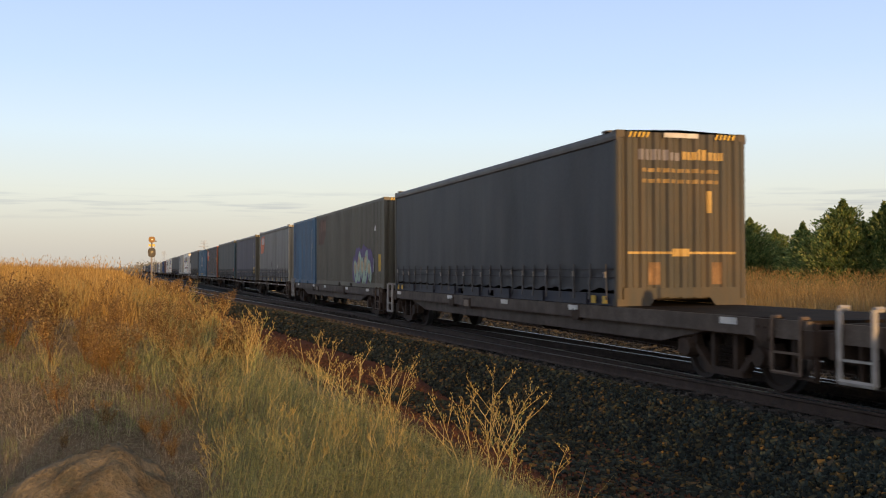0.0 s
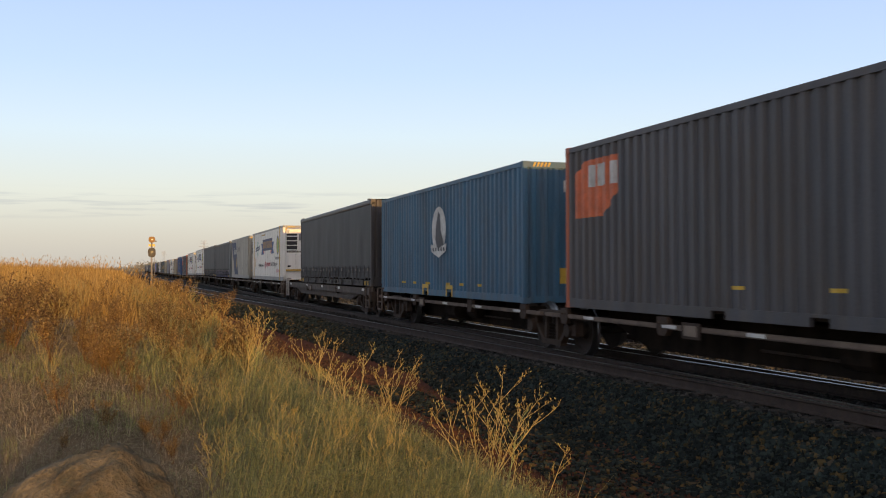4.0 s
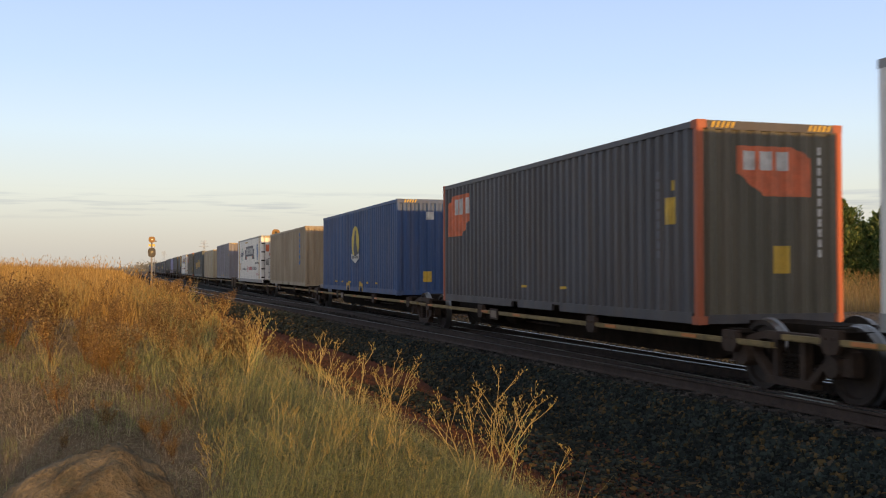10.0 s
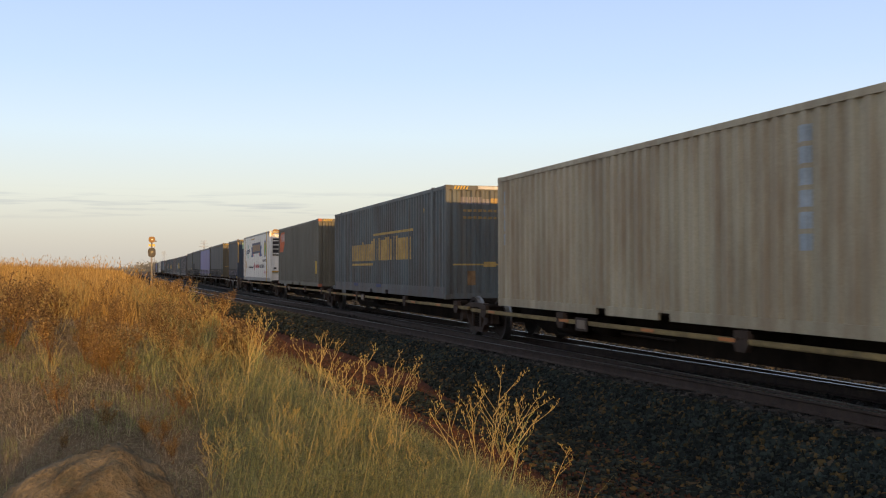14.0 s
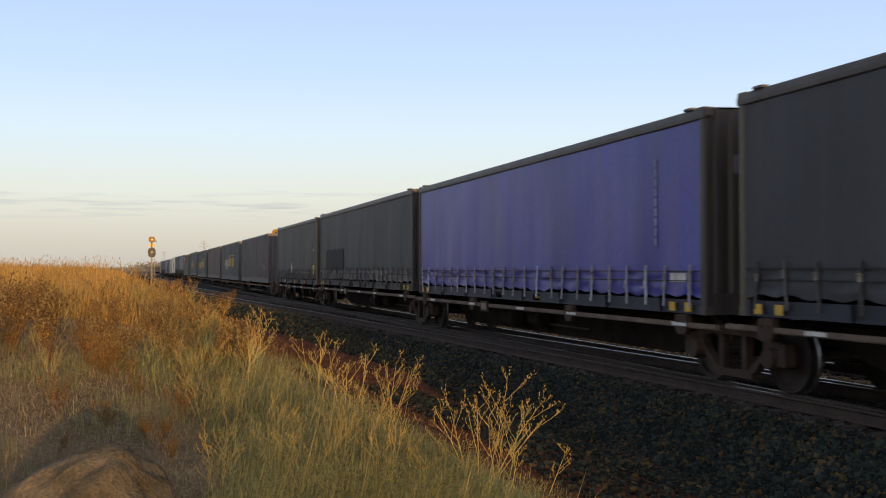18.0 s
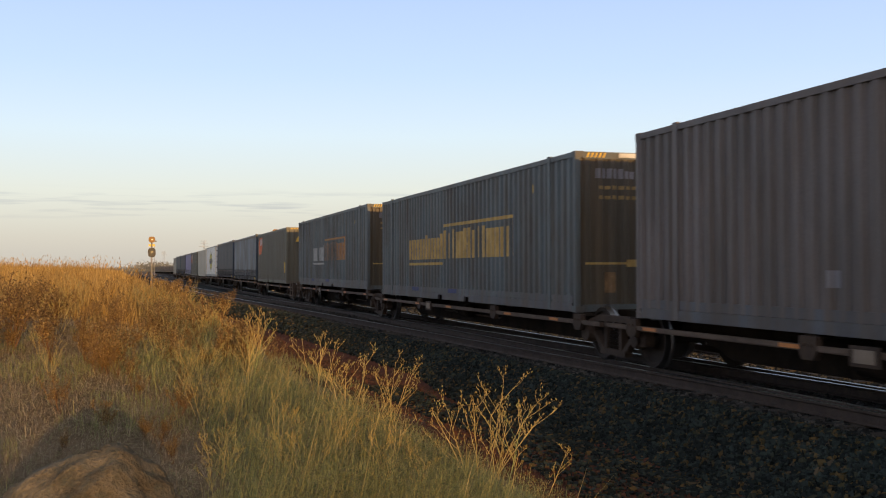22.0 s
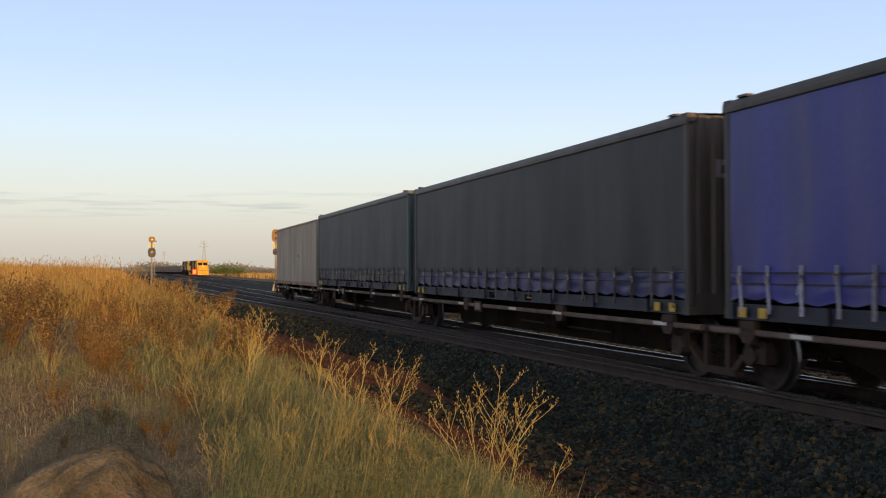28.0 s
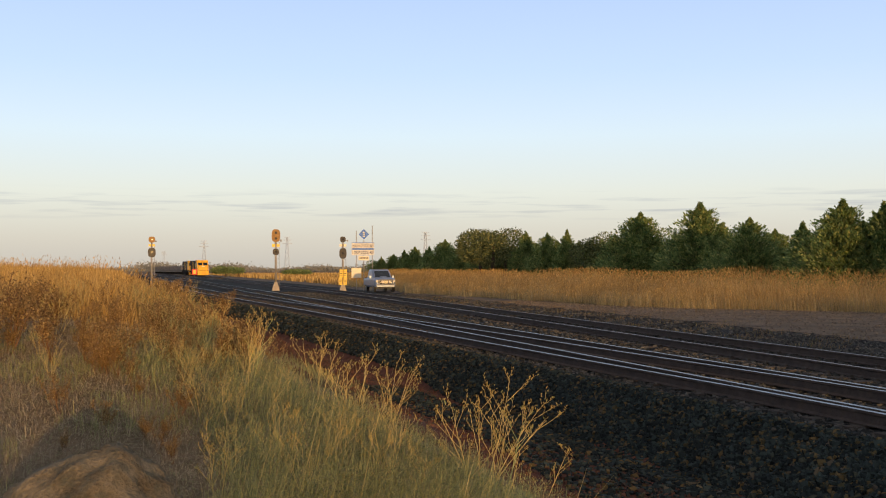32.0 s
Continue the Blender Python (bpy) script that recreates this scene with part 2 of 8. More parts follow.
def land(x, y):
    """Height of the ground over rail top level."""
    x, y = np.asarray(x, float), np.asarray(y, float)
    crest = TRACK_X - 0.7525 + near_off(y) - 0.72
    toe = crest - 1.0
    q = toe - x
    bank_top = 0.15 + 0.68 * step(6, 19, y)
    left = -0.85 + 0.10 * step(0.2, 1.4, q) + (bank_top + 0.75) * step(1.2, 5.2, q) + 0.25 * step(5, 14, q) + 0.05 * wob(x, y) * step(0.5, 2, q)
    shoulder = -0.85 + 0.66 * np.clip((x - toe) / 1.0, 0, 1)
    lx = loop_x(y)
    road = -0.19 - 0.23 * step(lx + 1.5, lx + 2.6, x) + 0.02 * wob(x * 0.5, y * 0.5) * step(lx + 2, lx + 4, x)
    z = np.where(x < toe, left, np.where(x < crest, shoulder, road))
    far = step(200, 900, np.hypot(x, y))
    return z * (1 - far) - 0.3 * far


def span(*cuts):
    out = []
    for a, b, s in cuts:
        out += list(np.arange(a, b, s))
    return np.array(out)


def build_ground():
    xs = span((-4000, -400, 600), (-400, -60, 40), (-60, -14, 3), (-14, 12, 0.25), (12, 40, 0.7), (40, 100, 6), (100, 400, 50), (400, 4001, 600))
    ys = span((-3000, -300, 450), (-300, -20, 20), (-20, 0, 2), (0, 45, 0.4), (45, 130, 1.5), (130, 400, 15), (400, 4601, 600))
    gx, gy = np.meshgrid(xs, ys)
    gz = land(gx, gy)
    nx, ny = len(xs), len(ys)
    verts = np.stack([gx.ravel(), gy.ravel(), gz.ravel()], 1)
    i = (np.arange(ny - 1)[:, None] * nx + np.arange(nx - 1)[None]).ravel()
    faces = np.stack([i, i + 1, i + 1 + nx, i + nx], 1)
    me = bpy.data.meshes.new("ground")
    me.from_pydata(verts.tolist(), [], faces.tolist())
    c = verts[faces].mean(1)
    toe = TRACK_X - 0.7525 + near_off(c[:, 1]) - 1.72
    j = 0.25 * wob(c[:, 0] * 2, c[:, 1] * 2)
    k = np.zeros(len(c), int)                                      # dry grassland
    k[(c[:, 0] > toe - 2.6 - 1.5 * step(9, 14, c[:, 1]) + j)] = 1                               # red earth
    k[(c[:, 0] > toe + 0.1 + 0.4 * j + 0.3 * step(15, 22, c[:, 1]))] = 2                         # ballast
    k[(c[:, 0] > loop_x(c[:, 1]) + 7.5 + 2 * j)] = 3                   # gravel road
    k[(c[:, 0] > field_edge(c[:, 1]) + 0.5 + j) | (c[:, 1] > 420) | (c[:, 1] < -60)] = 0
    for m in (mat("dry_grassland", (0.20, 0.145, 0.085), 0.95, 0, 0.4, 0.8, 0.5, (0.13, 0.115, 0.06), bump=0.8, bscale=25),
              mat("red_earth", (0.115, 0.044, 0.025), 0.95, 0, 0.4, 1.6, 0.75, (0.045, 0.032, 0.024), bump=0.8, bscale=30),
              mat("ballast_bed", (0.020, 0.021, 0.020), 0.9, 0, 0.5, 6, 0.5, (0.042, 0.036, 0.028), bump=1.0, bscale=22),
              mat("gravel_road", (0.155, 0.117, 0.082), 0.95, 0, 0.3, 0.7, 0.4, (0.09, 0.075, 0.06), bump=0.6, bscale=30)):
        me.materials.append(m)
    me.polygons.foreach_set("material_index", k.tolist())
    me.polygons.foreach_set("use_smooth", [True] * len(k))
    return tagged(new("ground", me), "dry grassland bank, red earth and dark ballast under railway tracks", "ground", kind="structure")


def field_edge(y):
    return np.interp(y, (-50, 20, 38, 42, 47, 85, 91, 130, 186, 400), (40, 36, 32.4, 30, 25.5, 22.7, 24.4, 25.7, 26.6, 30))


build_ground()


# ---------------------------------------------------------------- tracks
def rail_section(mesh, pts):
    """Sweeps a flat-bottomed rail section along points (x, y) at rail top level."""
    sec = [(-0.036, 0.0), (0.036, 0.0), (0.036, -0.03), (0.012, -0.045), (0.012, -0.13), (0.065, -0.15), (0.065, -0.16), (-0.065, -0.16), (-0.065, -0.15),
           (-0.012, -0.13), (-0.012, -0.045), (-0.036, -0.03)]
    n = len(sec)
    v, f = [], []
    for i, (x, y, z) in enumerate(pts):
        a, b = pts[max(i - 1, 0)], pts[min(i + 1, len(pts) - 1)]
        d = Vector((b[0] - a[0], b[1] - a[1], 0)).normalized()
        s = Vector((d.y, -d.x, 0))
        v += [(x + s.x * p, y + s.y * p, z + q) for p, q in sec]
    for i in range(len(pts) - 1):
        f += [(i * n + j, i * n + (j + 1) % n, (i + 1) * n + (j + 1) % n, (i + 1) * n + j) for j in range(n)]
    return mesh.add(v, f)


def rail_mesh(pts, bright):
    me = rail_section(Mesh(), pts).data("rail", bright)
    me.materials.append(mat("rail_web", (0.055, 0.038, 0.029), 0.85, 0.1, 0.3, 5, 0.4, (0.09, 0.055, 0.034)))
    idx = [0 if i % 12 == 0 else 1 for i in range(len(me.polygons))]
    me.polygons.foreach_set("material_index", idx)
    return me


M_RAILTOP = mat("polished_rail_head", (0.30, 0.31, 0.30), 0.42, 1.0, 0.1, 3, bump=0.02)
M_RAILDULL = mat("dull_rail_head", (0.22, 0.17, 0.14), 0.45, 0.8, 0.2, 3)
M_SLEEPER = mat("concrete_sleeper", (0.075, 0.064, 0.054), 0.9, 0, 0.3, 4, 0.5, (0.05, 0.038, 0.03), rnd=0.2)


def sleeper_mesh():
    m = Mesh()
    m.prism([(-1.25, -0.20), (1.25, -0.20), (1.25, 0.0), (0.5, -0.02), (-0.5, -0.02), (-1.25, 0.0)], -0.11, 0.11, axis=1)
    for s in (-0.7525, 0.7525):
        for e in (-0.11, 0.11):
            m.box(s + e - 0.03, -0.05, -0.01, s + e + 0.03, 0.05, 0.03)
    return m


def build_track(name, centre, y0, y1, z, head, label, sleepers):
    t = tagged(new(name), label, "railway track", kind="structure")
    ys = list(np.arange(y0, min(y1, 120), 2.0)) + list(np.arange(max(y0, 120), y1 + 1, 20.0))
    for s in (-0.7525, 0.7525):
        part("rail", rail_mesh([(float(centre(y)) + s, float(y), z) for y in ys], head), head, t)
    for y in np.arange(*sleepers, 0.62):
        part("sleeper", sleeper_mesh, M_SLEEPER, t, at=(float(centre(y)), float(y), z - 0.158), key="s")
    return t


build_track("main_track", lambda y: TRACK_X, -60, 900, 0.0, M_RAILTOP, "straight main line with polished steel rails on ballast", (4, 62))
build_track("branch_track", lambda y: TRACK_X + near_off(y), 4, 900, 0.0, M_RAILTOP, "diverging track joining the main line at a turnout", (24, 64))
build_track("loop_track", loop_x, -40, 900, 0.0, M_RAILDULL, "rusty loop siding track beside the main line", (12, 70))

# ---------------------------------------------------------------- the train's running
V0 = (23.24776, 3.934813, 0.609526)


def run(t):
    """Metres run by the train since the start."""
    a = t / 16 - 1
    return V0[0] * t + V0[1] * (a * a - 1) + V0[2] * (a ** 3 - a)


MOVERS = []      # (thing, place at the start, height)
WHEELS = []      # (wheelset, place in its bogie, bogie's place at the start)


def mover(ob, y, z):
    ob.location = (TRACK_X, y, z)
    MOVERS.append((ob, y, z))
    return ob

# ---------------------------------------------------------------- containers (x across, y back from the leading end, z up)
HALF = 1.219


def wave(s, period=0.278, depth=0.046):
    """Depth of the corrugation at a run of s."""
    a = (s / period) % 1.0
    if a < 0.34:
        return 0.0
    if a < 0.5:
        return depth * (a - 0.34) / 0.16
    if a < 0.84:
        return depth
    return depth * (1 - a) / 0.16


def breaks(a, b, period=0.278):
    cuts = [(k + q) * period for k in range(math.floor(a / period), math.ceil(b / period) + 1) for q in (0.0, 0.34, 0.5, 0.84)]
    return [a] + [c for c in cuts if a + 1e-4 < c < b - 1e-4] + [b]


def sheet(a, b, z0, z1, side, period=0.278, depth=0.046, out=0.0, top=None, bottom=None, thick=0.004):
    """An upright corrugated sheet. side: -1 near wall, 1 far wall, 0 leading end, 2 trailing end given as a place y."""
    m = Mesh()
    s = breaks(a, b, period) if depth else [a + (b - a) * i / 12 for i in range(13)]
    v, f = [], []
    for p in s:
        d = (wave(p, period, depth) if depth else 0.0) - out
        lo = bottom(p) if bottom else z0
        hi = top(p) if top else z1
        for z in (lo, hi):
            if side in (-1, 1):
                v.append((side * (HALF - 0.012 - d), p, z))
            else:
                v.append((p, d + 0.012, z))
    for i in range(len(s) - 1):
        q = (2 * i, 2 * i + 2, 2 * i + 3, 2 * i + 1)
        f.append(q if side in (1, 0) else q[::-1])
    return m.add(v, f)


def moved(mesh_fn, y, flip):
    m = mesh_fn()
    m.v = [(p[0], y - p[1] if flip else y + p[1], p[2]) for p in m.v]
    if flip:
        m.f = [q[::-1] for q in m.f]
    return m


def casting_mesh():
    m = Mesh()
    m.box(-0.081, -0.089, -0.059, 0.081, 0.089, 0.059, 0.012)
    m.prism([(-0.03, -0.02), (0.03, -0.02), (0.03, 0.02), (-0.03, 0.02)], -0.086, -0.083, axis=0)
    return m


def frame_parts(c, L, H, m, post=None, cast=None, tall=False):
    """Posts, rails and corner castings of a box of length L and height H."""
    post, cast = post or m, cast or post or m
    for sx in (-1, 1):
        for y in (0.0, L):
            s = 1 if y == 0 else -1
            part("corner_post", lambda sx=sx, s=s: Mesh().box(*sorted_box(sx * HALF, sx * (HALF - 0.11), 0, s * 0.12, 0.1, H - 0.1), 0.02), post, c,
                 at=(0, y, 0), key=(sx, s, H))
            for z in (0.059, H - 0.059):
                part("corner_casting", casting_mesh, cast, c, at=(sx * (HALF - 0.079), y + s * 0.087, z), key="c")
        part("top_rail", lambda sx=sx: Mesh().box(*sorted_box(sx * (HALF - 0.004), sx * (HALF - 0.07), 0.17, L - 0.17, H - 0.1, H - 0.01)), m, c, key=(sx, L, H))
        part("bottom_rail", lambda sx=sx: rail_with_pockets(sx, L), M_B_PN2 if tall else m, c, key=(sx, L))
        if tall:
            part("side_ledge", lambda sx=sx: Mesh().box(*sorted_box(sx * (HALF - 0.016), sx * (HALF - 0.06), 0.17, L - 0.17, 0.17, 0.30)), M_B_PN2, c, key=(sx, L))
    for y, s in ((0.0, 1), (L, -1)):
        part("header", lambda s=s: Mesh().box(-HALF + 0.16, min(0.006 * s, 0.1 * s), H - 0.13, HALF - 0.16, max(0.006 * s, 0.1 * s), H - 0.006), m, c, at=(0, y, 0),
             key=(s, H))
        part("sill", lambda s=s: Mesh().box(-HALF + 0.16, min(0.006 * s, 0.1 * s), 0.01, HALF - 0.16, max(0.006 * s, 0.1 * s), 0.14), m, c, at=(0, y, 0), key=(s, H))


def sorted_box(x0, x1, y0, y1, z0, z1):
    return min(x0, x1), min(y0, y1), z0, max(x0, x1), max(y0, y1), z1


def notched(L, a, lo, high, top):
    """Outline of a rail from a to L - a with two fork pockets from below."""
    c = L / 2
    return [(a, lo), (c - 1.25, lo), (c - 1.25, high), (c - 0.89, high), (c - 0.89, lo), (c + 0.89, lo), (c + 0.89, high), (c + 1.25, high), (c + 1.25, lo), (L - a, lo), (L - a, top), (a, top)]


def rail_with_pockets(sx, L):
    return Mesh().prism(notched(L, 0.17, 0.01, 0.125, 0.165), *sorted((sx * (HALF - 0.003), sx * (HALF - 0.06))), axis=0)


def hazard(c, H, y=0.0, s=1):
    """Yellow and black corner stripes on the end header."""
    for x0 in (-1.0, 0.62):
        m = Mesh()
        for i in range(5):
            a = x0 + i * 0.08
            z0, z1 = H - 0.11, H - 0.02
            yy = y - 0.004 * s
            m.add([(a, yy, z0), (a + 0.04, yy, z0), (a + 0.075, yy, z1), (a + 0.035, yy, z1)], [(0, 1, 2, 3) if s > 0 else (3, 2, 1, 0)])
        part("hazard_stripes", m, M_YELLOW, c, "yellow diagonal warning stripes")


def patch(c, name, y0, y1, z0, z1, m, depth=0.046, period=0.278, out=0.004, label="", top=None, bottom=None):
    return part(name, sheet(y0, y1, z0, z1, -1, period, depth, out, top, bottom), m, c, label)


def end_patch(c, name, x0, x1, z0, z1, m, depth=0.045, period=0.254, out=0.005, label="", top=None, bottom=None):
    return part(name, sheet(x0, x1, z0, z1, 0, period, depth, out, top, bottom), m, c, label)


def blocks(c, fn, a, b, z0, z1, n, m, name="lettering_bar", gap=0.25, seed=1, low=0.75, **k):
    """Unreadable or brand lettering as plain bars."""
    r = random.Random(seed)
    w = (b - a) / n
    for i in range(n):
        h = z0 + (z1 - z0) * (1.0 if r.random() < 0.4 else low)
        fn(c, name, a + i * w, a + (i + 1 - gap) * w, z0, h, m, **k)


def hex_logo(c, fn, a, z1, w, h, m=None, txt=M_WHITE, **k):
    """A cut-cornered orange panel with three pale bars."""
    fn(c, "logo_panel", a, a + w, 0, 0, m or M_ORGP, top=lambda p: z1 - max(0, (p - a) / w - 0.75) * 1.1 * h * 0.8,
       bottom=lambda p: z1 - h + max(0, 0.35 - (p - a) / w) * 1.6 * h * 0.8, label="orange logo panel", **k)
    k["out"] = k.get("out", 0.004) + 0.004
    blocks(c, fn, a + 0.06 * w, a + 0.72 * w, z1 - 0.48 * h, z1 - 0.10 * h, 3, txt, "logo_bar", low=1.0, **k)


def word_panel(c, fn, a, b, z, h, m1, m2, **k):
    """A freight firm's two-part word mark as plain bars with a bracket line."""
    mid = a + (b - a) * 0.40
    blocks(c, fn, mid + 0.03, b - 0.12, z, z + h, 15, m1, gap=0.34, seed=3, low=0.9, **k)
    blocks(c, fn, a, mid, z, z + h * 0.9, 12, m2, gap=0.36, seed=5, low=0.86, **k)
    fn(c, "underline", a, mid - 0.05, z - 0.22 * h, z - 0.12 * h, m2, **k)
    fn(c, "overline", mid + 0.03, b, z + h * 1.12, z + h * 1.22, m1, **k)
    fn(c, "end_bracket", b - 0.1, b, z, z + h * 1.12, m1, **k)


def box_container(L, H, m, label, post=None, cast=None, posts48=False, period=0.278, depth=0.046, roof=None, end=None):
    c = thing("shipping_container", label, "container", group="containers on the train")
    e = end or m
    frame_parts(c, L, H, m, post, cast, posts48)
    for sx in (-1, 1):
        part("side_wall", lambda sx=sx: sheet(0.1, L - 0.1, 0.16, H - 0.09, sx, period, depth), m, c, key=(sx, L, H, period, depth))
    part("front_wall", lambda: sheet(-HALF + 0.1, HALF - 0.1, 0.13, H - 0.12, 0, 0.254, 0.045), e, c, key=(H,))
    part("rear_wall", lambda: moved(lambda: sheet(-HALF + 0.1, HALF - 0.1, 0.13, H - 0.12, 0, 0.254, 0.045), L, True), e, c, key=(L, H))
    part("roof", lambda: Mesh().box(-HALF + 0.06, 0.1, H - 0.04, HALF - 0.06, L - 0.1, H - 0.02), roof or m, c, key=(L, H))
    part("floor", lambda: Mesh().box(-HALF + 0.07, 0.1, 0.08, HALF - 0.07, L - 0.1, 0.15), M_FRAME, c, key=(L,))
    if posts48:
        for y in (1.22, L - 1.22):
            part("lifting_post", lambda: Mesh().box(-HALF - 0.004, -0.07, 0.02, -HALF + 0.05, 0.07, H + 0.015, 0.0), m, c, at=(0, y, 0), key=(H,))
            part("lifting_post", lambda: Mesh().box(HALF - 0.05, -0.07, 0.02, HALF + 0.004, 0.07, H + 0.015, 0.0), m, c, at=(0, y, 0), key=(H, 1))
    return c


def curtain_mesh(L, H, sx, n, seed=0):
    """A taut curtain with shallow upright bellies and slanting creases."""
    v, f = [], []
    nz = 12
    r = random.Random(int(L * 10) + n + seed)
    ph = [r.random() * 6 for _ in range(6)]
    for i in range(n + 1):
        y = 0.13 + (L - 0.26) * i / n
        for j in range(nz + 1):
            g = j / nz
            z = 0.60 + (H - 0.76) * g
            d = 0.012 * math.sin(y * 2.1 + ph[0]) * math.sin(g * 3.1) + 0.008 * math.sin(y * 5.3 + ph[1] + g) * (1 - g) + 0.005 * math.sin(y * 11 + ph[2]) * (1 - g) ** 2
            d += 0.008 * noise.noise(Vector((y * 1.1 + g * 1.6 + seed, g * 2.2, ph[3]))) + 0.006 * noise.noise(Vector((y * 3.1 - g * 2.5, g * 3.0 + seed, ph[4])))
            v.append((sx * (HALF - 0.022 + d), y, z))
    for i in range(n):
        for j in range(nz):
            a = i * (nz + 1) + j
            q = (a, a + nz + 1, a + nz + 2, a + 1)
            f.append(q if sx > 0 else q[::-1])
    return Mesh().add(v, f)


def skirt_mesh(L, sx, seed):
    """The crumpled lower band of a curtain, drawn in at every strap, with an uneven hem."""
    v, f = [], []
    n, nz = int(L * 9), 7
    for i in range(n + 1):
        y = 0.13 + (L - 0.26) * i / n
        hem = 0.25 + 0.05 * noise.noise(Vector((y * 0.9, seed, 0.0))) + 0.022 * math.sin(y * 10.1 + seed)
        for j in range(nz + 1):
            g = j / nz
            z = hem + (0.625 - hem) * g
            d = 0.024 * noise.noise(Vector((y * 1.7, g * 7.0, seed * 3.1))) + 0.013 * noise.noise(Vector((y * 5.5, g * 4.0, seed * 1.7))) - 0.012 * abs(math.sin(y * 5.07)) ** 6
            v.append((sx * (HALF - 0.014 + d * (1.0 if 0 < j < nz else 0.6)), y, z))
    for i in range(n):
        for j in range(nz):
            a = i * (nz + 1) + j
            q = (a, a + nz + 1, a + nz + 2, a + 1)
            f.append(q if sx > 0 else q[::-1])
    return Mesh().add(v, f)


def roof_rail_mesh(L, H, sx):
    ring = [(HALF - 0.10, H - 0.20), (HALF - 0.004, H - 0.20), (HALF + 0.006, H - 0.185), (HALF + 0.010, H - 0.13), (HALF + 0.004, H - 0.08), (HALF - 0.012, H - 0.048), (HALF - 0.04, H - 0.032), (HALF - 0.10, H - 0.03)]
    return Mesh().prism([(sx * x, z) for x, z in (ring if sx < 0 else ring[::-1])], 0.0, L, axis=1)


def curtain_rail_mesh(L, sx):
    """The recessed bottom rail with its fork pockets."""
    return Mesh().prism(notched(L, 0.1, 0.0, 0.15, 0.20), *sorted((sx * (HALF - 0.04), sx * (HALF - 0.10))), axis=0)


def curtain_container(L, H, m, skirt, end, label, rail=None, straps=None, yellow=(0.03, 0.06, 0.94, 0.97), band=None):
    c = thing("curtain_container", label, "container", group="containers on the train")
    rail = rail or M_CURTROOF
    seed = sum(ord(q) for q in label) % 7
    r = random.Random(sum(ord(q) for q in label))
    for sx in (-1, 1):
        part("curtain", lambda sx=sx: curtain_mesh(L, H, sx, int(L * 6), seed), m, c, key=(sx, L, H, seed), smooth=True)
        part("skirt_strip", lambda sx=sx: skirt_mesh(L, sx, seed), band or m, c, key=(sx, L, seed), smooth=True)
        part("roof_rail", lambda sx=sx: roof_rail_mesh(L, H, sx), rail, c, key=(sx, L, H))
        part("bottom_rail", lambda sx=sx: curtain_rail_mesh(L, sx), skirt, c, key=(sx, L))
        for y, s in ((0.0, 1), (L, -1)):
            part("corner_post", lambda sx=sx, s=s: Mesh().box(*sorted_box(sx * HALF, sx * (HALF - 0.12), 0, s * 0.14, 0.0, H - 0.03), 0.03), end, c, at=(0, y, 0),
                 key=(sx, s, H))
            for z in (0.055, H - 0.089):
                part("corner_casting", casting_mesh, end, c, at=(sx * (HALF - 0.079), y + s * 0.087, z), key="c")
    for z in (0.60, 0.46):
        part("rail_lip", lambda: Mesh().box(-HALF + 0.012, 0.1, 0.0, -HALF + 0.04, L - 0.1, 0.028), skirt, c, key=L) if z > 0.5 else None
        part("webbing", lambda z=z: Mesh().box(-HALF - 0.006, 0.16, z, -HALF + 0.02, L - 0.16, z + 0.016), M_WEB, c, key=(L, z))
    n = max(int(L / 0.62), 4)
    for i in range(n):
        y = 0.4 + (L - 0.8) * i / (n - 1) + r.uniform(-0.06, 0.06)
        k = r.randrange(4)
        part("strap", lambda k=k: strap_mesh(k), straps or M_STRAP, c, at=(-HALF - 0.012, y, 0.30), key=k)
        if r.random() < 0.85:
            part("buckle", buckle_mesh, M_BUCKLE, c, at=(-HALF - 0.014, y, 0.52 + r.uniform(-0.03, 0.05)), key="b")
        if i % 3 == 1:
            part("rail_bracket", lambda: Mesh().prism([(-0.05, 0.0), (0.05, 0.0), (0.035, 0.2), (-0.035, 0.2)], -0.02, 0.03, axis=0), skirt, c, at=(-HALF, y + 0.2, 0.0), key="rb")
    for q in yellow:
        part("twist_lock_marker", lambda: Mesh().box(-0.012, -0.08, 0.0, 0.0, 0.08, 0.13), M_YELLOW, c, at=(-HALF - 0.006, L * q, 0.03), key="y")
    part("roof", lambda: Mesh().add([(-HALF + 0.05, 0.05, H - 0.03), (0, 0.05, H + 0.01), (HALF - 0.05, 0.05, H - 0.03), (-HALF + 0.05, L - 0.05, H - 0.03),
                                     (0, L - 0.05, H + 0.01), (HALF - 0.05, L - 0.05, H - 0.03)], [(0, 1, 4, 3), (1, 2, 5, 4)]), rail, c, key=(L, H))
    for q in (0.03, 0.97):
        part("roof_bracket", lambda: Mesh().box(-0.01, -0.12, 0.0, 0.12, 0.12, 0.03, 0.03), rail, c, at=(-HALF, L * q, H - 0.03), key="rb")
    part("front_wall", lambda: sheet(-HALF + 0.1, HALF - 0.1, 0.12, H - 0.05, 0, 0.254, 0.045), end, c, key=(H,))
    part("rear_wall", lambda: moved(lambda: sheet(-HALF + 0.1, HALF - 0.1, 0.12, H - 0.05, 0, 0.254, 0.045), L, True), end, c, key=(L, H))
    part("front_sill", lambda: Mesh().prism([(-1.1, 0.0), (-0.62, 0.0), (-0.5, 0.14), (0.5, 0.14), (0.62, 0.0), (1.1, 0.0), (1.1, 0.3), (-1.1, 0.3)], 0.0, 0.03, axis=1),
         end, c, at=(0, -0.004, 0), key=1)
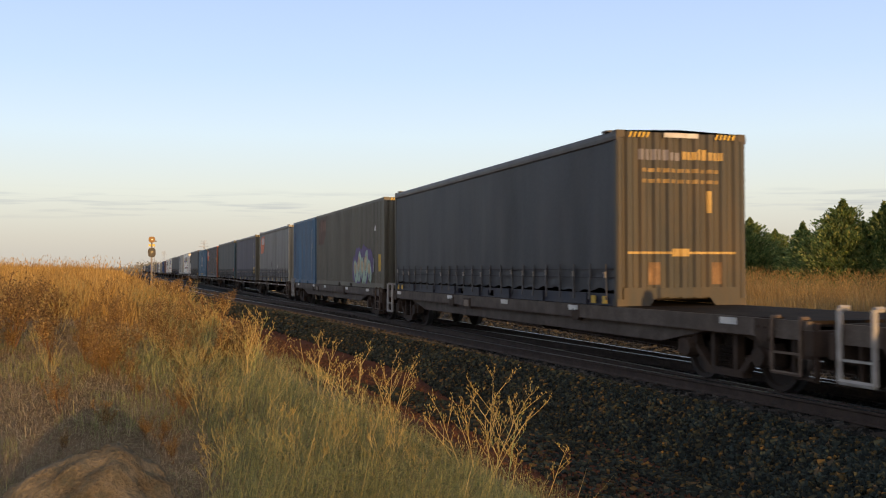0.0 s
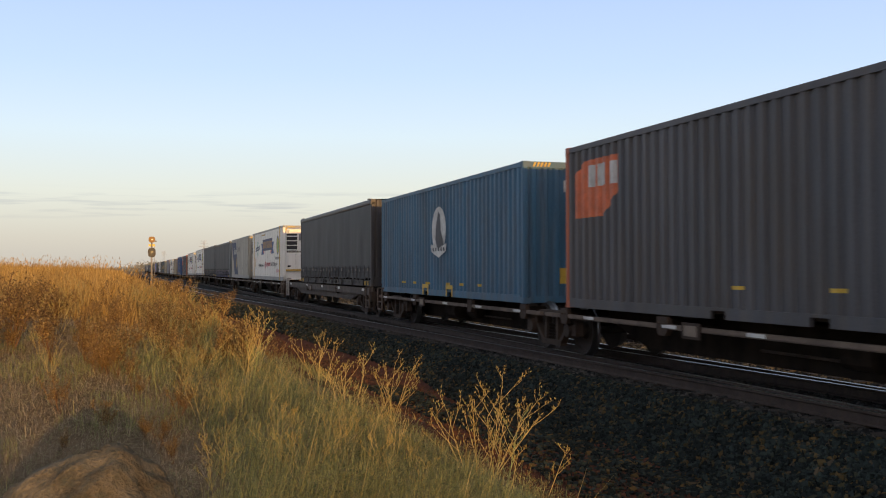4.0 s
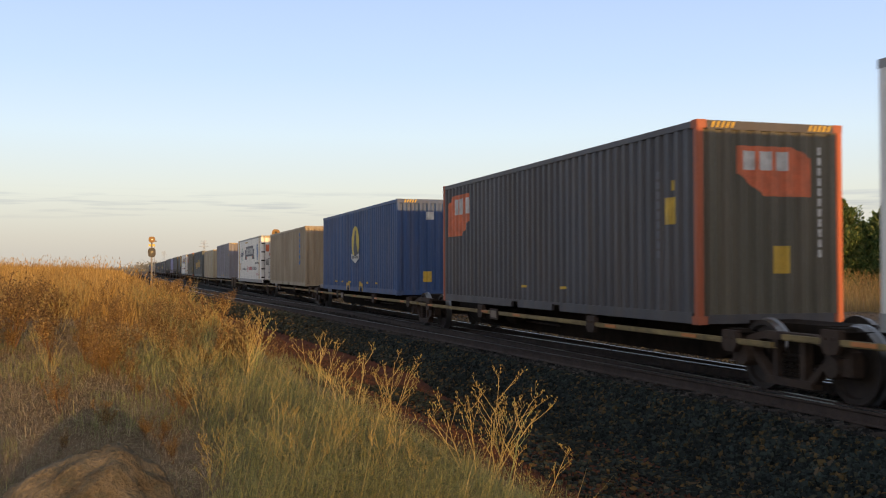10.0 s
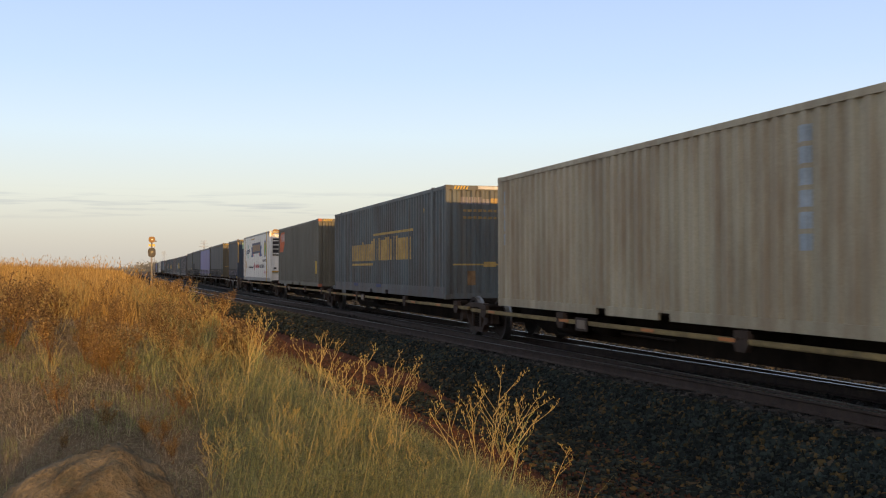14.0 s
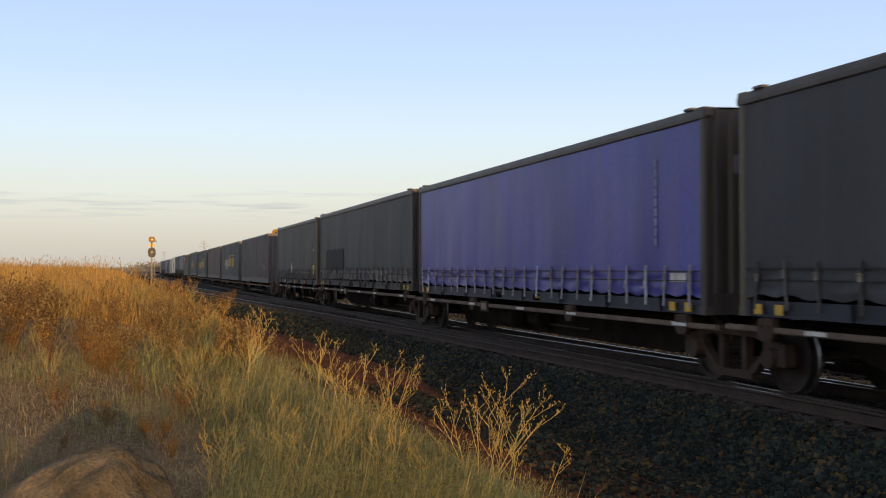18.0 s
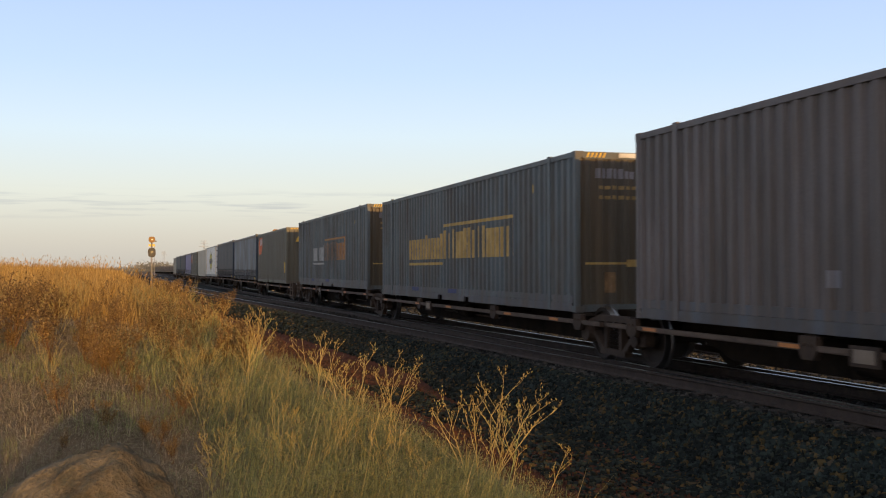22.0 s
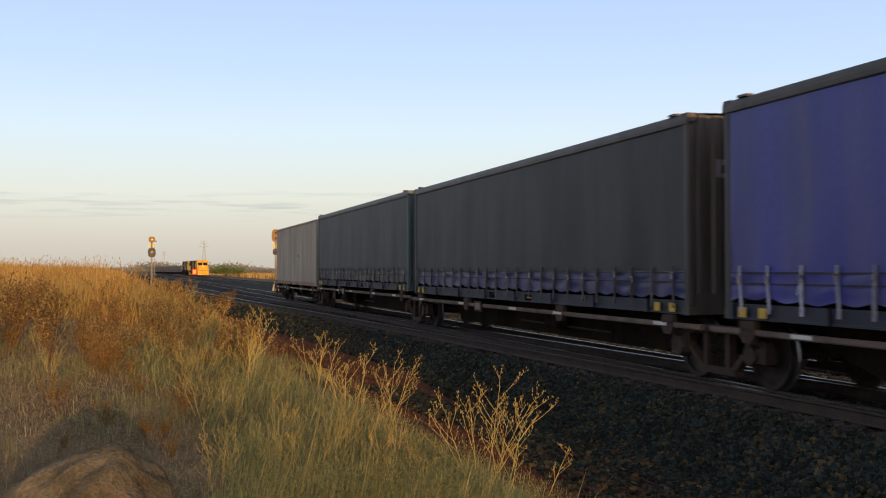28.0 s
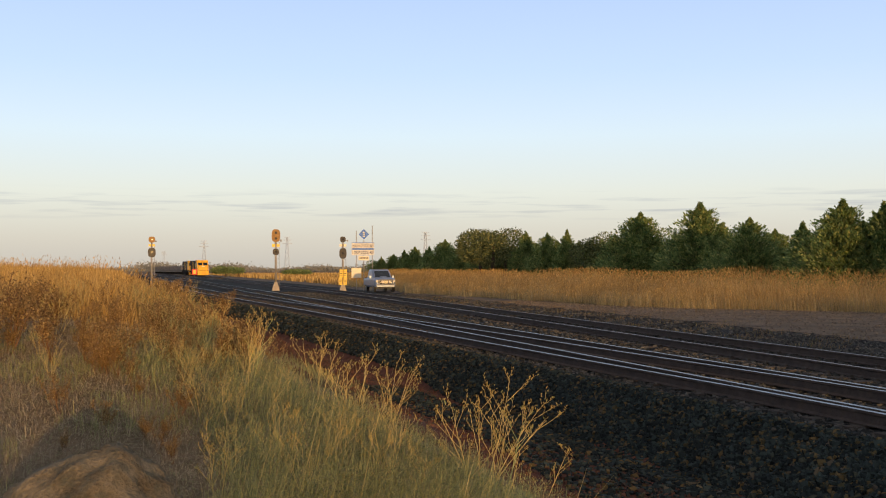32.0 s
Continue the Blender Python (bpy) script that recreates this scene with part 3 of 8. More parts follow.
    part("floor", lambda: Mesh().box(-HALF + 0.1, 0.1, 0.1, HALF - 0.1, L - 0.1, 0.2), M_FRAME, c, key=(L,))
    return c


def strap_mesh(k):
    """A webbing strap over the hem, slightly slack, with its ratchet plate and hook; four ways of hanging."""
    lean, slack = (-0.035, 0.0, 0.02, 0.05)[k], (0.0, 0.012, 0.02, 0.006)[k]
    m = Mesh()
    pts = [(0.0, 0.40), (lean * 0.1, 0.25), (lean * 0.3, 0.10), (lean * 0.7, -0.02), (lean, -0.16)]
    for (p, z0), (q, z1) in zip(pts, pts[1:]):
        o0, o1 = 0.006 + slack * math.sin((0.40 - z0) * 5.6), 0.006 + slack * math.sin((0.40 - z1) * 5.6)
        m.add([(-o0, p - 0.02, z0), (-o0, p + 0.02, z0), (-o1, q + 0.02, z1), (-o1, q - 0.02, z1), (0.01, p - 0.02, z0), (0.01, p + 0.02, z0), (0.01, q + 0.02, z1), (0.01, q - 0.02, z1)],
              [(0, 3, 2, 1), (4, 5, 6, 7), (0, 4, 7, 3), (1, 2, 6, 5)])
    m.box(-0.014, lean - 0.018, -0.21, 0.01, lean + 0.018, -0.15)
    if k % 2:
        m.add([(-0.008, 0.015, 0.2), (-0.008, 0.03, 0.19), (-0.03, 0.07, 0.04), (-0.03, 0.045, 0.04)], [(0, 1, 2, 3), (3, 2, 1, 0)])
    return m


def buckle_mesh():
    m = Mesh().box(-0.020, -0.030, -0.05, 0.0, 0.030, 0.05, 0.006)
    m.tube((-0.024, -0.034, 0.03), (-0.024, 0.034, 0.03), 0.009, n=6)
    return m


M_WEB = mat("dark_webbing", (0.035, 0.033, 0.036), 0.8, 0, 0.3, 5)
M_BUCKLE = mat("dull_buckle", (0.22, 0.19, 0.16), 0.5, 0.3, 0.3, 4, rnd=0.5)
M_PALESTRAP = mat("pale_strap", (0.34, 0.34, 0.40), 0.7, 0, 0.3, 4, rnd=0.4)
M_STRAP = mat("grey_strap", (0.085, 0.08, 0.078), 0.7, 0, 0.3, 4, rnd=0.3)
M_SKIRT_BLUE = paint("worn_blue_skirt", (0.020, 0.026, 0.046), dirt=0.6, dirt_col=(0.035, 0.026, 0.02))
M_SKIRT_GREY = paint("worn_grey_skirt", (0.13, 0.13, 0.135), dirt=0.6, dirt_col=(0.07, 0.055, 0.045))
M_SKIRT_DARK = paint("worn_dark_skirt", (0.024, 0.024, 0.027), dirt=0.6, dirt_col=(0.035, 0.028, 0.022))
M_PNEND = paint("slate_gold_end", (0.046, 0.047, 0.040), dirt=0.55, dirt_col=(0.10, 0.068, 0.030), grime=0.6, grime_col=(0.11, 0.072, 0.03))
M_OLIVE = paint("olive_paint", (0.118, 0.112, 0.082), dirt=0.3, grime=0.4)
M_REEFER = paint("white_gelcoat", (0.82, 0.80, 0.74), rough=0.4, dirt=0.28, dirt_col=(0.34, 0.30, 0.24), var=0.07, grime=0.14, grime_col=(0.45, 0.41, 0.34))
M_REEFTOP = paint("soiled_white_rail", (0.34, 0.335, 0.32), dirt=0.4)
M_AMBER = paint("amber_band", (0.55, 0.34, 0.06), dirt=0.15)
M_GRILLE = mat("black_grille", (0.012, 0.012, 0.014), 0.5, 0, 0.2, 5)


def text_mesh(words, size):
    key = ("text", words, size)
    if key not in CACHE:
        cu = bpy.data.curves.new("lettering", "FONT")
        cu.body, cu.size, cu.extrude = words, size, 0.002
        ob = bpy.data.objects.new("lettering", cu)
        scene.collection.objects.link(ob)
        CACHE[key] = bpy.data.meshes.new_from_object(ob.evaluated_get(bpy.context.evaluated_depsgraph_get()))
        bpy.data.objects.remove(ob)
    return CACHE[key]


def side_text(c, words, size, y, z, m, width):
    """Words on the near wall, running from the trailing to the leading end."""
    me = text_mesh(words, size).copy()
    me.materials.clear()
    me.materials.append(m)
    ob = new("lettering", me)
    ob.parent = c
    k = width / max(v.co.x for v in me.vertices)
    for v in me.vertices:
        v.co.x *= k
    ob.matrix_basis = Matrix(((0, 0, -1, -HALF - 0.006), (-1, 0, 0, y), (0, 1, 0, z), (0, 0, 0, 1)))
    return ob


def disc(c, name, y, z, ry, rz, m, out, n=24, y_cut=None):
    v = [(-HALF - out, y, z)] + [(-HALF - out, y + ry * math.cos(2 * math.pi * i / n), z + rz * math.sin(2 * math.pi * i / n)) for i in range(n)]
    if y_cut:
        v = [(p[0], min(p[1], y_cut[1]) if y_cut[1] else max(p[1], y_cut[0]), p[2]) for p in v]
    return part(name, Mesh().add(v, [(0, (i + 1) % n + 1, i + 1) for i in range(n)]), m, c)


def poly(c, name, pts, m, out=0.005):
    """A flat print on the near wall from (y, z) corners, anticlockwise as seen."""
    v = [(-HALF - out, y, z) for y, z in pts]
    return part(name, Mesh().add(v, [tuple(range(len(v)))]), m, c)


def reefer_container(L, H, label, front="unit", livery="ribbon", ribbon=None, m=None):
    m = m or M_REEFER
    c = thing("refrigerated_container", label, "container", group="containers on the train")
    y0 = 0.62 if front == "unit" else 0.06
    part("body", lambda: Mesh().box(-HALF, y0, 0.20, HALF, L, H - 0.09, 0.015), m, c, key=(L, H, y0))
    for sx in (-1, 1):
        part("top_rail", lambda sx=sx: Mesh().box(*sorted_box(sx * (HALF + 0.008), sx * (HALF - 0.1), 0.0, L, H - 0.10, H)), M_REEFTOP, c, key=(sx, L, H))
        part("bottom_rail", lambda sx=sx: Mesh().box(*sorted_box(sx * (HALF + 0.008), sx * (HALF - 0.1), 0.0, L, 0.0, 0.20)), M_REEFTOP, c, key=(sx, L))
        for y, s in ((0.0, 1), (L, -1)):
            part("corner_post", lambda sx=sx, s=s: Mesh().box(*sorted_box(sx * (HALF + 0.006), sx * (HALF - 0.13), 0, s * 0.12, 0.0, H), 0.02), m, c, at=(0, y, 0),
                 key=(sx, s, H))
    part("roof", lambda: Mesh().box(-HALF + 0.05, y0, H - 0.1, HALF - 0.05, L, H - 0.02), m, c, key=(L, H, y0))
    for i in range(1, int(L / 1.05)):
        part("panel_joint", lambda: Mesh().box(-0.003, -0.008, 0.21, 0.001, 0.008, H - 0.18), M_REEFTOP, c, at=(-HALF, i * 1.05, 0), key=(H,))
    for y in () if livery == "none" else ((1.2, L - 0.95) if front == "unit" else (0.95, L - 0.95)):
        part("amber_band", lambda: Mesh().box(-HALF - 0.02, -0.09, 0.02, -HALF + 0.02, 0.09, H + 0.005), M_AMBER, c, at=(0, y, 0), key=(H,), label="amber lifting post")
    part("yellow_label", lambda: Mesh().box(-0.006, -0.11, 0, 0.0, 0.11, 0.50), M_AMBER, c, at=(-HALF, L - 1.75, 0.78), key=1)
    part("header", lambda: Mesh().box(-HALF + 0.12, 0.0, H - 0.12, HALF - 0.12, 0.1, H), M_REEFTOP, c, key=(H,))
    hazard(c, H)
    if front == "unit":
        unit = part("cooling_unit", Mesh().box(-1.02, 0.20, 0.62, 1.02, 0.62, H - 0.2, 0.16), m, c)
        for x0, x1, k in ((-1.0, -0.45, 4), (0.66, 0.98, 4)):
            part("grille", Mesh().box(x0, 0.185, H - 1.32, x1, 0.2, H - 0.42), M_GRILLE, unit)
            for i in range(k):
                z = H - 1.30 + i * 0.24
                part("louvre", Mesh().box(x0 - 0.01, 0.16, z, x1 + 0.01, 0.188, z + 0.045), m, unit)
        part("display_panel", Mesh().box(-0.35, 0.188, H - 0.78, 0.35, 0.202, H - 0.42), mat("grey_panel", (0.16, 0.16, 0.17), 0.5), unit)
        part("makers_badge", Mesh().box(-0.22, 0.186, H - 1.18, 0.22, 0.202, H - 0.86), M_WHITE, unit)
        for x in (-0.14, 0.03):
            part("badge_bar", Mesh().box(x, 0.18, H - 1.13, x + 0.11, 0.187, H - 0.91), M_GRILLE, unit)
        part("chrome_strip", Mesh().box(-1.0, 0.185, H - 1.42, 1.0, 0.205, H - 1.34), mat("bright_strip", (0.7, 0.68, 0.62), 0.2, 0.9), unit)
        for x in (-0.52, 0.14, 0.55):
            part("door_joint", Mesh().box(x, 0.196, 0.66, x + 0.012, 0.203, H - 1.45), M_REEFTOP, unit)
        for x, z, w in ((-0.95, 0.72, 0.16), (-0.12, 0.82, 0.26), (0.28, 0.82, 0.26), (0.05, 1.05, 0.1)):
            part("latch", Mesh().box(x, 0.188, z, x + w, 0.203, z + 0.09), M_GRILLE, unit)
        part("warning_strip", Mesh().box(-1.05, 0.1, 0.52, 1.05, 0.16, 0.60), M_AMBER, c)
        part("front_skirt", Mesh().box(-1.1, 0.25, 0.06, 1.1, 0.6, 0.5), m, c)
        for sx in (-1, 1):
            part("brace", Mesh().tube((sx * 1.14, 0.06, H - 0.25), (sx * 1.14, 0.5, H - 1.4), 0.035), m, c)
            part("gusset", Mesh().prism([(sx * 1.1, H - 0.12), (sx * 0.95, H - 0.12), (sx * 1.1, H - 0.28)][::sx], 0.02, 0.05, axis=1), M_AMBER, c)
    else:
        for x in (-0.99, -0.03, 0.03, 0.99):
            part("door_post", Mesh().box(x - 0.02, 0.02, 0.15, x + 0.02, 0.06, H - 0.13), M_REEFTOP, c)
        for x in (-0.72, -0.36, 0.36, 0.72):
            bar = part("lock_rod", Mesh().tube((x, 0.01, 0.12), (x, 0.01, H - 0.12), 0.018), mat("galvanised_rod", (0.4, 0.4, 0.4), 0.4, 0.8), c)
            for z in (0.35, 0.62, 1.5, H - 0.35):
                part("rod_guide", Mesh().box(x - 0.06, -0.015, z - 0.03, x + 0.06, 0.03, z + 0.03), M_REEFTOP, bar)
        for sx in (-1, 1):
            for i in range(5):
                part("hinge", Mesh().box(*sorted_box(sx * 1.2, sx * 1.0, -0.012, 0.03, 0.3 + i * 0.52, 0.38 + i * 0.52)), M_FRAME, c)
        if livery == "ribbon":
            blocks(c, end_patch, -0.92, 0.88, H - 0.98, H - 0.56, 7, M_ORGP, "logo_letter_bar", depth=0.0, out=-0.03, low=0.9)
            blocks(c, end_patch, -0.7, 0.66, H - 1.22, H - 1.06, 9, M_ORGP, "logo_letter_bar", depth=0.0, out=-0.03, low=0.95)
            end_patch(c, "yellow_notice", 0.5, 0.78, 1.12, 1.55, M_YELLOW, depth=0.0, out=-0.02)
            end_patch(c, "yellow_notice", 0.12, 0.24, 1.36, 1.56, M_YELLOW, depth=0.0, out=-0.02)
            end_patch(c, "document_frame", 0.05, 0.36, 0.9, 1.2, M_GRILLE, depth=0.0, out=-0.02)
            end_patch(c, "document_pocket", 0.1, 0.31, 0.95, 1.15, M_WHITE, depth=0.0, out=-0.016)
            for x0, x1, z0, z1 in ((-0.6, -0.3, 0.9, 1.5), (-0.92, -0.75, 1.1, 1.5)):
                for k in range(6):
                    zz = z0 + (z1 - z0) * k / 6
                    end_patch(c, "text_bar", x0, x1, zz, zz + 0.035, M_GREYTXT, depth=0.0, out=-0.02)
        else:
            end_patch(c, "warning_triangle", -0.6, -0.2, 1.05, 1.1, M_YELLOW, depth=0.0, out=-0.02, top=lambda p: 1.1 + 0.34 * (1 - abs(p + 0.4) / 0.2))
    if livery == "ribbon":
        rb, ed, tx = ribbon or (M_RIB, M_RIBEDGE, M_RIBTEXT)
        yc, zc = 6.4, H - 0.86
        zt = zc - 0.22
        poly(c, "ribbon_tail", [(yc + 2.85, zt - 0.33), (yc + 1.7, zt - 0.33), (yc + 1.7, zt + 0.33), (yc + 2.85, zt + 0.33), (yc + 2.5, zt)], ed, 0.004)
        poly(c, "ribbon_tail", [(yc - 1.7, zt - 0.33), (yc - 2.85, zt - 0.33), (yc - 2.5, zt), (yc - 2.85, zt + 0.33), (yc - 1.7, zt + 0.33)], ed, 0.004)
        poly(c, "ribbon_fold", [(yc + 1.95, zc - 0.34), (yc + 1.45, zt - 0.33), (yc + 1.45, zc - 0.34)], M_ORGP, 0.007)
        poly(c, "ribbon_fold", [(yc - 1.45, zt - 0.33), (yc - 1.95, zc - 0.34), (yc - 1.45, zc - 0.34)], M_ORGP, 0.007)
        poly(c, "ribbon", [(yc + 2.2, zc - 0.34), (yc - 2.2, zc - 0.34), (yc - 2.2, zc + 0.34), (yc + 2.2, zc + 0.34)], rb, 0.006)
        for i in range(16):
            if i != 7:
                a = yc + 2.02 - i * 0.253
                poly(c, "ribbon_letter_bar", [(a, zc - 0.2), (a - 0.17, zc - 0.2), (a - 0.17, zc + 0.2), (a, zc + 0.2)], tx, 0.009)
        ya, za = 2.0, H - 0.97
        drop = front == "doors"
        disc(c, "oval_ring", ya, za, 0.5, 0.52, M_BLUEP if drop else M_NAVY, 0.005)
        disc(c, "oval_field", ya, za - 0.02, 0.40, 0.44, M_REEFER if drop else mat("gold_leaf", (0.6, 0.45, 0.05), 0.6), 0.008)
        poly(c, "oval_leaf", [(ya + 0.02, za - 0.42), (ya - 0.28, za - 0.33), (ya - 0.37, za), (ya - 0.2, za + 0.22), (ya + 0.02, za + 0.36)], M_BLUEP if drop else M_GREEN, 0.010)
        poly(c, "oval_crown", [(ya + 0.4, za + 0.1), (ya + 0.05, za + 0.42), (ya - 0.3, za + 0.28), (ya - 0.1, za + 0.47), (ya + 0.1, za + 0.47)][::-1], M_NAVY, 0.011)
        for k in range(7):
            a = ya + 0.98 - k * 0.135
            poly(c, "caption_bar", [(a, za - 0.78), (a - 0.1, za - 0.78), (a - 0.1, za - 0.64), (a, za - 0.64)], M_GREYTXT)
        side_text(c, "RURAL", 0.2, ya - 0.08, za - 0.78, M_GREYTXT, 0.8)
        yg, zg = 11.05, H - 1.02
        disc(c, "globe", yg, zg, 0.38, 0.47, mat("pale_green_print", (0.28, 0.48, 0.42), 0.6), 0.004)
        for k in (-0.22, 0.0, 0.22):
            disc(c, "globe_field", yg + k, zg, 0.085, 0.41 - abs(k) * 0.55, M_REEFER, 0.006)
        poly(c, "globe_band", [(yg + 1.05, zg - 0.20), (yg + 0.3, zg - 0.1), (yg - 0.3, zg - 0.14), (yg - 1.05, zg - 0.02), (yg - 0.9, zg + 0.1), (yg - 1.05, zg + 0.22), (yg - 0.3, zg + 0.1),
                              (yg + 0.3, zg + 0.13), (yg + 1.05, zg + 0.04), (yg + 0.9, zg - 0.08)], M_NAVY, 0.008)
        for k in range(9):
            a = yg + 0.7 - k * 0.16
            poly(c, "band_bar", [(a, zg - 0.05), (a - 0.11, zg - 0.05), (a - 0.11, zg + 0.04), (a, zg + 0.04)], M_WHITE, 0.011)
        side_text(c, "All Divisions of", 0.24, 10.6, 0.78, mat("faded_grey_lettering", (0.1, 0.1, 0.1), 0.7), 2.65)
        disc(c, "red_emblem", 7.35, 0.87, 0.18, 0.24, M_RED, 0.005)
        for k in range(7):
            a = 6.8 - k * 0.262
            poly(c, "name_bar", [(a, 0.78), (a - 0.19, 0.78), (a - 0.19, 1.0), (a, 1.0)], M_RED)
        side_text(c, "AUSTRALIA", 0.32, 4.8, 0.78, M_GREYTXT, 2.45)
        for k in range(6):
            if k != 3:
                a = 2.5 - k * 0.2
                poly(c, "number_bar", [(a, 0.44), (a - 0.14, 0.44), (a - 0.14, 0.6), (a, 0.6)], mat("faded_red_lettering", (0.55, 0.25, 0.26), 0.6))
        poly(c, "gold_strip", [(L * 0.66, H - 0.29), (L * 0.53, H - 0.29), (L * 0.53, H - 0.21), (L * 0.66, H - 0.21)], M_GOLD)
    elif livery == "star":
        yc, zc = 6.55, H * 0.5 + 0.02
        for s, o, mm in ((1.0, 0.005, M_NAVY), (0.92, 0.009, mat("lemon_print", (0.55, 0.47, 0.08), 0.6))):
            pts = []
            for i in range(16):
                w = math.pi / 2 + 2 * math.pi * i / 16
                r = (1.25 if i % 4 == 0 else (1.02 if i % 2 == 0 else 0.84)) * s
                pts.append((yc - r * 1.85 * math.cos(w), zc + r * 0.92 * math.sin(w)))
            v = [(-HALF - o, yc, zc)] + [(-HALF - o, a, b) for a, b in pts]
            part("star_emblem", Mesh().add(v, [(0, i + 1, (i + 1) % 16 + 1) for i in range(16)]), mm, c)
        for i in range(6):
            a = yc + 1.42 - i * 0.485
            poly(c, "emblem_bar", [(a, zc - 0.24), (a - 0.36, zc - 0.24), (a - 0.36, zc + 0.26), (a, zc + 0.26)], M_NAVY, 0.014)
    return c


# ---------------------------------------------------------------- wagons and bogies
def side_frame_mesh():
    """A cast three-piece side frame with its two windows."""
    m = Mesh()
    ring = [(-1.18, 0.36), (-1.18, 0.62), (-0.8, 0.66), (-0.42, 0.74), (0.42, 0.74), (0.8, 0.66), (1.18, 0.62), (1.18, 0.36), (0.98, 0.36), (0.72, 0.46), (0.36, 0.2), (-0.36, 0.2),
            (-0.72, 0.46), (-0.98, 0.36)]
    outer = [(-1.18, 0.54), (-0.5, 0.70), (0.5, 0.70), (1.18, 0.54), (1.18, 0.64), (0.5, 0.80), (-0.5, 0.80), (-1.18, 0.64)]
    m.prism(outer, -0.07, 0.07, axis=0)
    for s in (-1, 1):
        m.prism([(s * 0.98, 0.36), (s * 1.18, 0.36), (s * 1.18, 0.56), (s * 0.98, 0.56)][::s], -0.08, 0.08, axis=0)
        m.prism([(s * 0.70, 0.52), (s * 0.82, 0.54), (s * 0.46, 0.20), (s * 0.32, 0.22)][::s], -0.06, 0.06, axis=0)
        m.prism([(s * 0.70, 0.50), (s * 0.98, 0.42), (s * 0.98, 0.56), (s * 0.70, 0.66)][::s], -0.06, 0.06, axis=0)
        m.prism([(s * 0.22, 0.2), (s * 0.32, 0.2), (s * 0.32, 0.74), (s * 0.22, 0.74)][::s], -0.06, 0.06, axis=0)
        m.lathe([(-0.14, 0.13), (-0.05, 0.15), (0.05, 0.15)], 12, 0, (0, s * 0.89, 0.46))
    m.prism([(-0.46, 0.14), (0.46, 0.14), (0.46, 0.24), (-0.46, 0.24)], -0.07, 0.07, axis=0)
    return m


def spring_mesh():
    m = Mesh()
    for y in (-0.12, 0.0, 0.12):
        for k in range(5):
            m.lathe([(0.25 + k * 0.06, 0.05), (0.28 + k * 0.06, 0.058), (0.30 + k * 0.06, 0.05)], 8, 2, (0, y, 0))
    return m


def wheelset_mesh():
    m = Mesh()
    m.lathe([(-0.95, 0.07), (0.95, 0.07)], 10, 0)
    for s in (-1, 1):
        prof = [(0.685, 0.12), (0.685, 0.40), (0.672, 0.485), (0.70, 0.49), (0.715, 0.462), (0.815, 0.457), (0.815, 0.39), (0.765, 0.37), (0.755, 0.17), (0.83, 0.15), (0.83, 0.1)]
        m.lathe([(s * a, r) for a, r in (prof if s > 0 else prof)], 28, 0)
    return m


def wheelset_data():
    if "wheelset" not in CACHE:
        me = wheelset_mesh().data("wheelset", M_WHEEL)
        me.materials.append(M_TREAD)
        idx = [1 if any(abs(math.hypot(me.vertices[v].co.y, me.vertices[v].co.z) - 0.46) < 0.04 for v in p.vertices) and len(p.vertices) == 4
               and all(math.hypot(me.vertices[v].co.y, me.vertices[v].co.z) > 0.45 for v in p.vertices) else 0 for p in me.polygons]
        me.polygons.foreach_set("material_index", idx)
        CACHE["wheelset"] = me
    return CACHE["wheelset"]


def bogie(wagon, y, y_start):
    b = part("bogie", lambda: Mesh().box(-0.95, -0.22, 0.42, 0.95, 0.22, 0.70, 0.06), M_FRAME, wagon, "three-piece cast steel bogie", at=(0, y, 0), key="bolster")
    for sx in (-1, 1):
        part("side_frame", side_frame_mesh, M_RUST, b, at=(sx * 1.0, 0, 0), key="sf")
        part("spring_nest", spring_mesh, M_FRAME, b, at=(sx * 1.0, 0, 0), key="sp")
    for e in (-0.89, 0.89):
        w = new("wheelset", wheelset_data())
        w.parent = b
        w.location = (0, e, 0.46)
        WHEELS.append((w, e, y_start + y))
    return b


def spine_mesh(a, b, belly):
    """A fish-bellied centre girder between two bogies."""
    m = Mesh()
    k = min(1.5, (b - a) * 0.13)
    ring = [(a, 0.62), (a + 1.2, 0.60), (a + k + 1.0, belly), (b - k - 1.0, belly), (b - 1.2, 0.60), (b, 0.62), (b, 0.86), (a, 0.86)]
    m.prism(ring, -0.38, 0.38, axis=0)
    return m


def sill_mesh(a, b, sx, deep, base):
    m = Mesh()
    x0, x1 = sx * 1.24, sx * 1.17
    m.box(*sorted_box(x0, x1, a, b, base - 0.185 if not deep else 0.74, base - 0.125 if not deep else 0.97))
    if not deep:
        m.box(*sorted_box(x0 * 0.985, x1 * 0.97, a, b, base - 0.20, base - 0.19))
    if deep:
        k = 2.2
        ring = [(a + k, 0.76), (a + k + 1.5, 0.50), (b - k - 1.5, 0.50), (b - k, 0.76)]
        m.prism(ring, min(x0 * 0.9, x1 * 0.9), max(x0 * 0.9, x1 * 0.9), axis=0)
    return m


def bearer_mesh(base):
    m = Mesh()
    m.box(-1.19, -0.10, base - 0.17, 1.19, 0.10, base - 0.05)
    for sx in (-1, 1):
        m.prism([(-0.16, base - 0.05), (0.16, base - 0.05), (0.11, base), (-0.11, base)], *sorted((sx * 1.2, sx * 0.98)), axis=0)
    return m


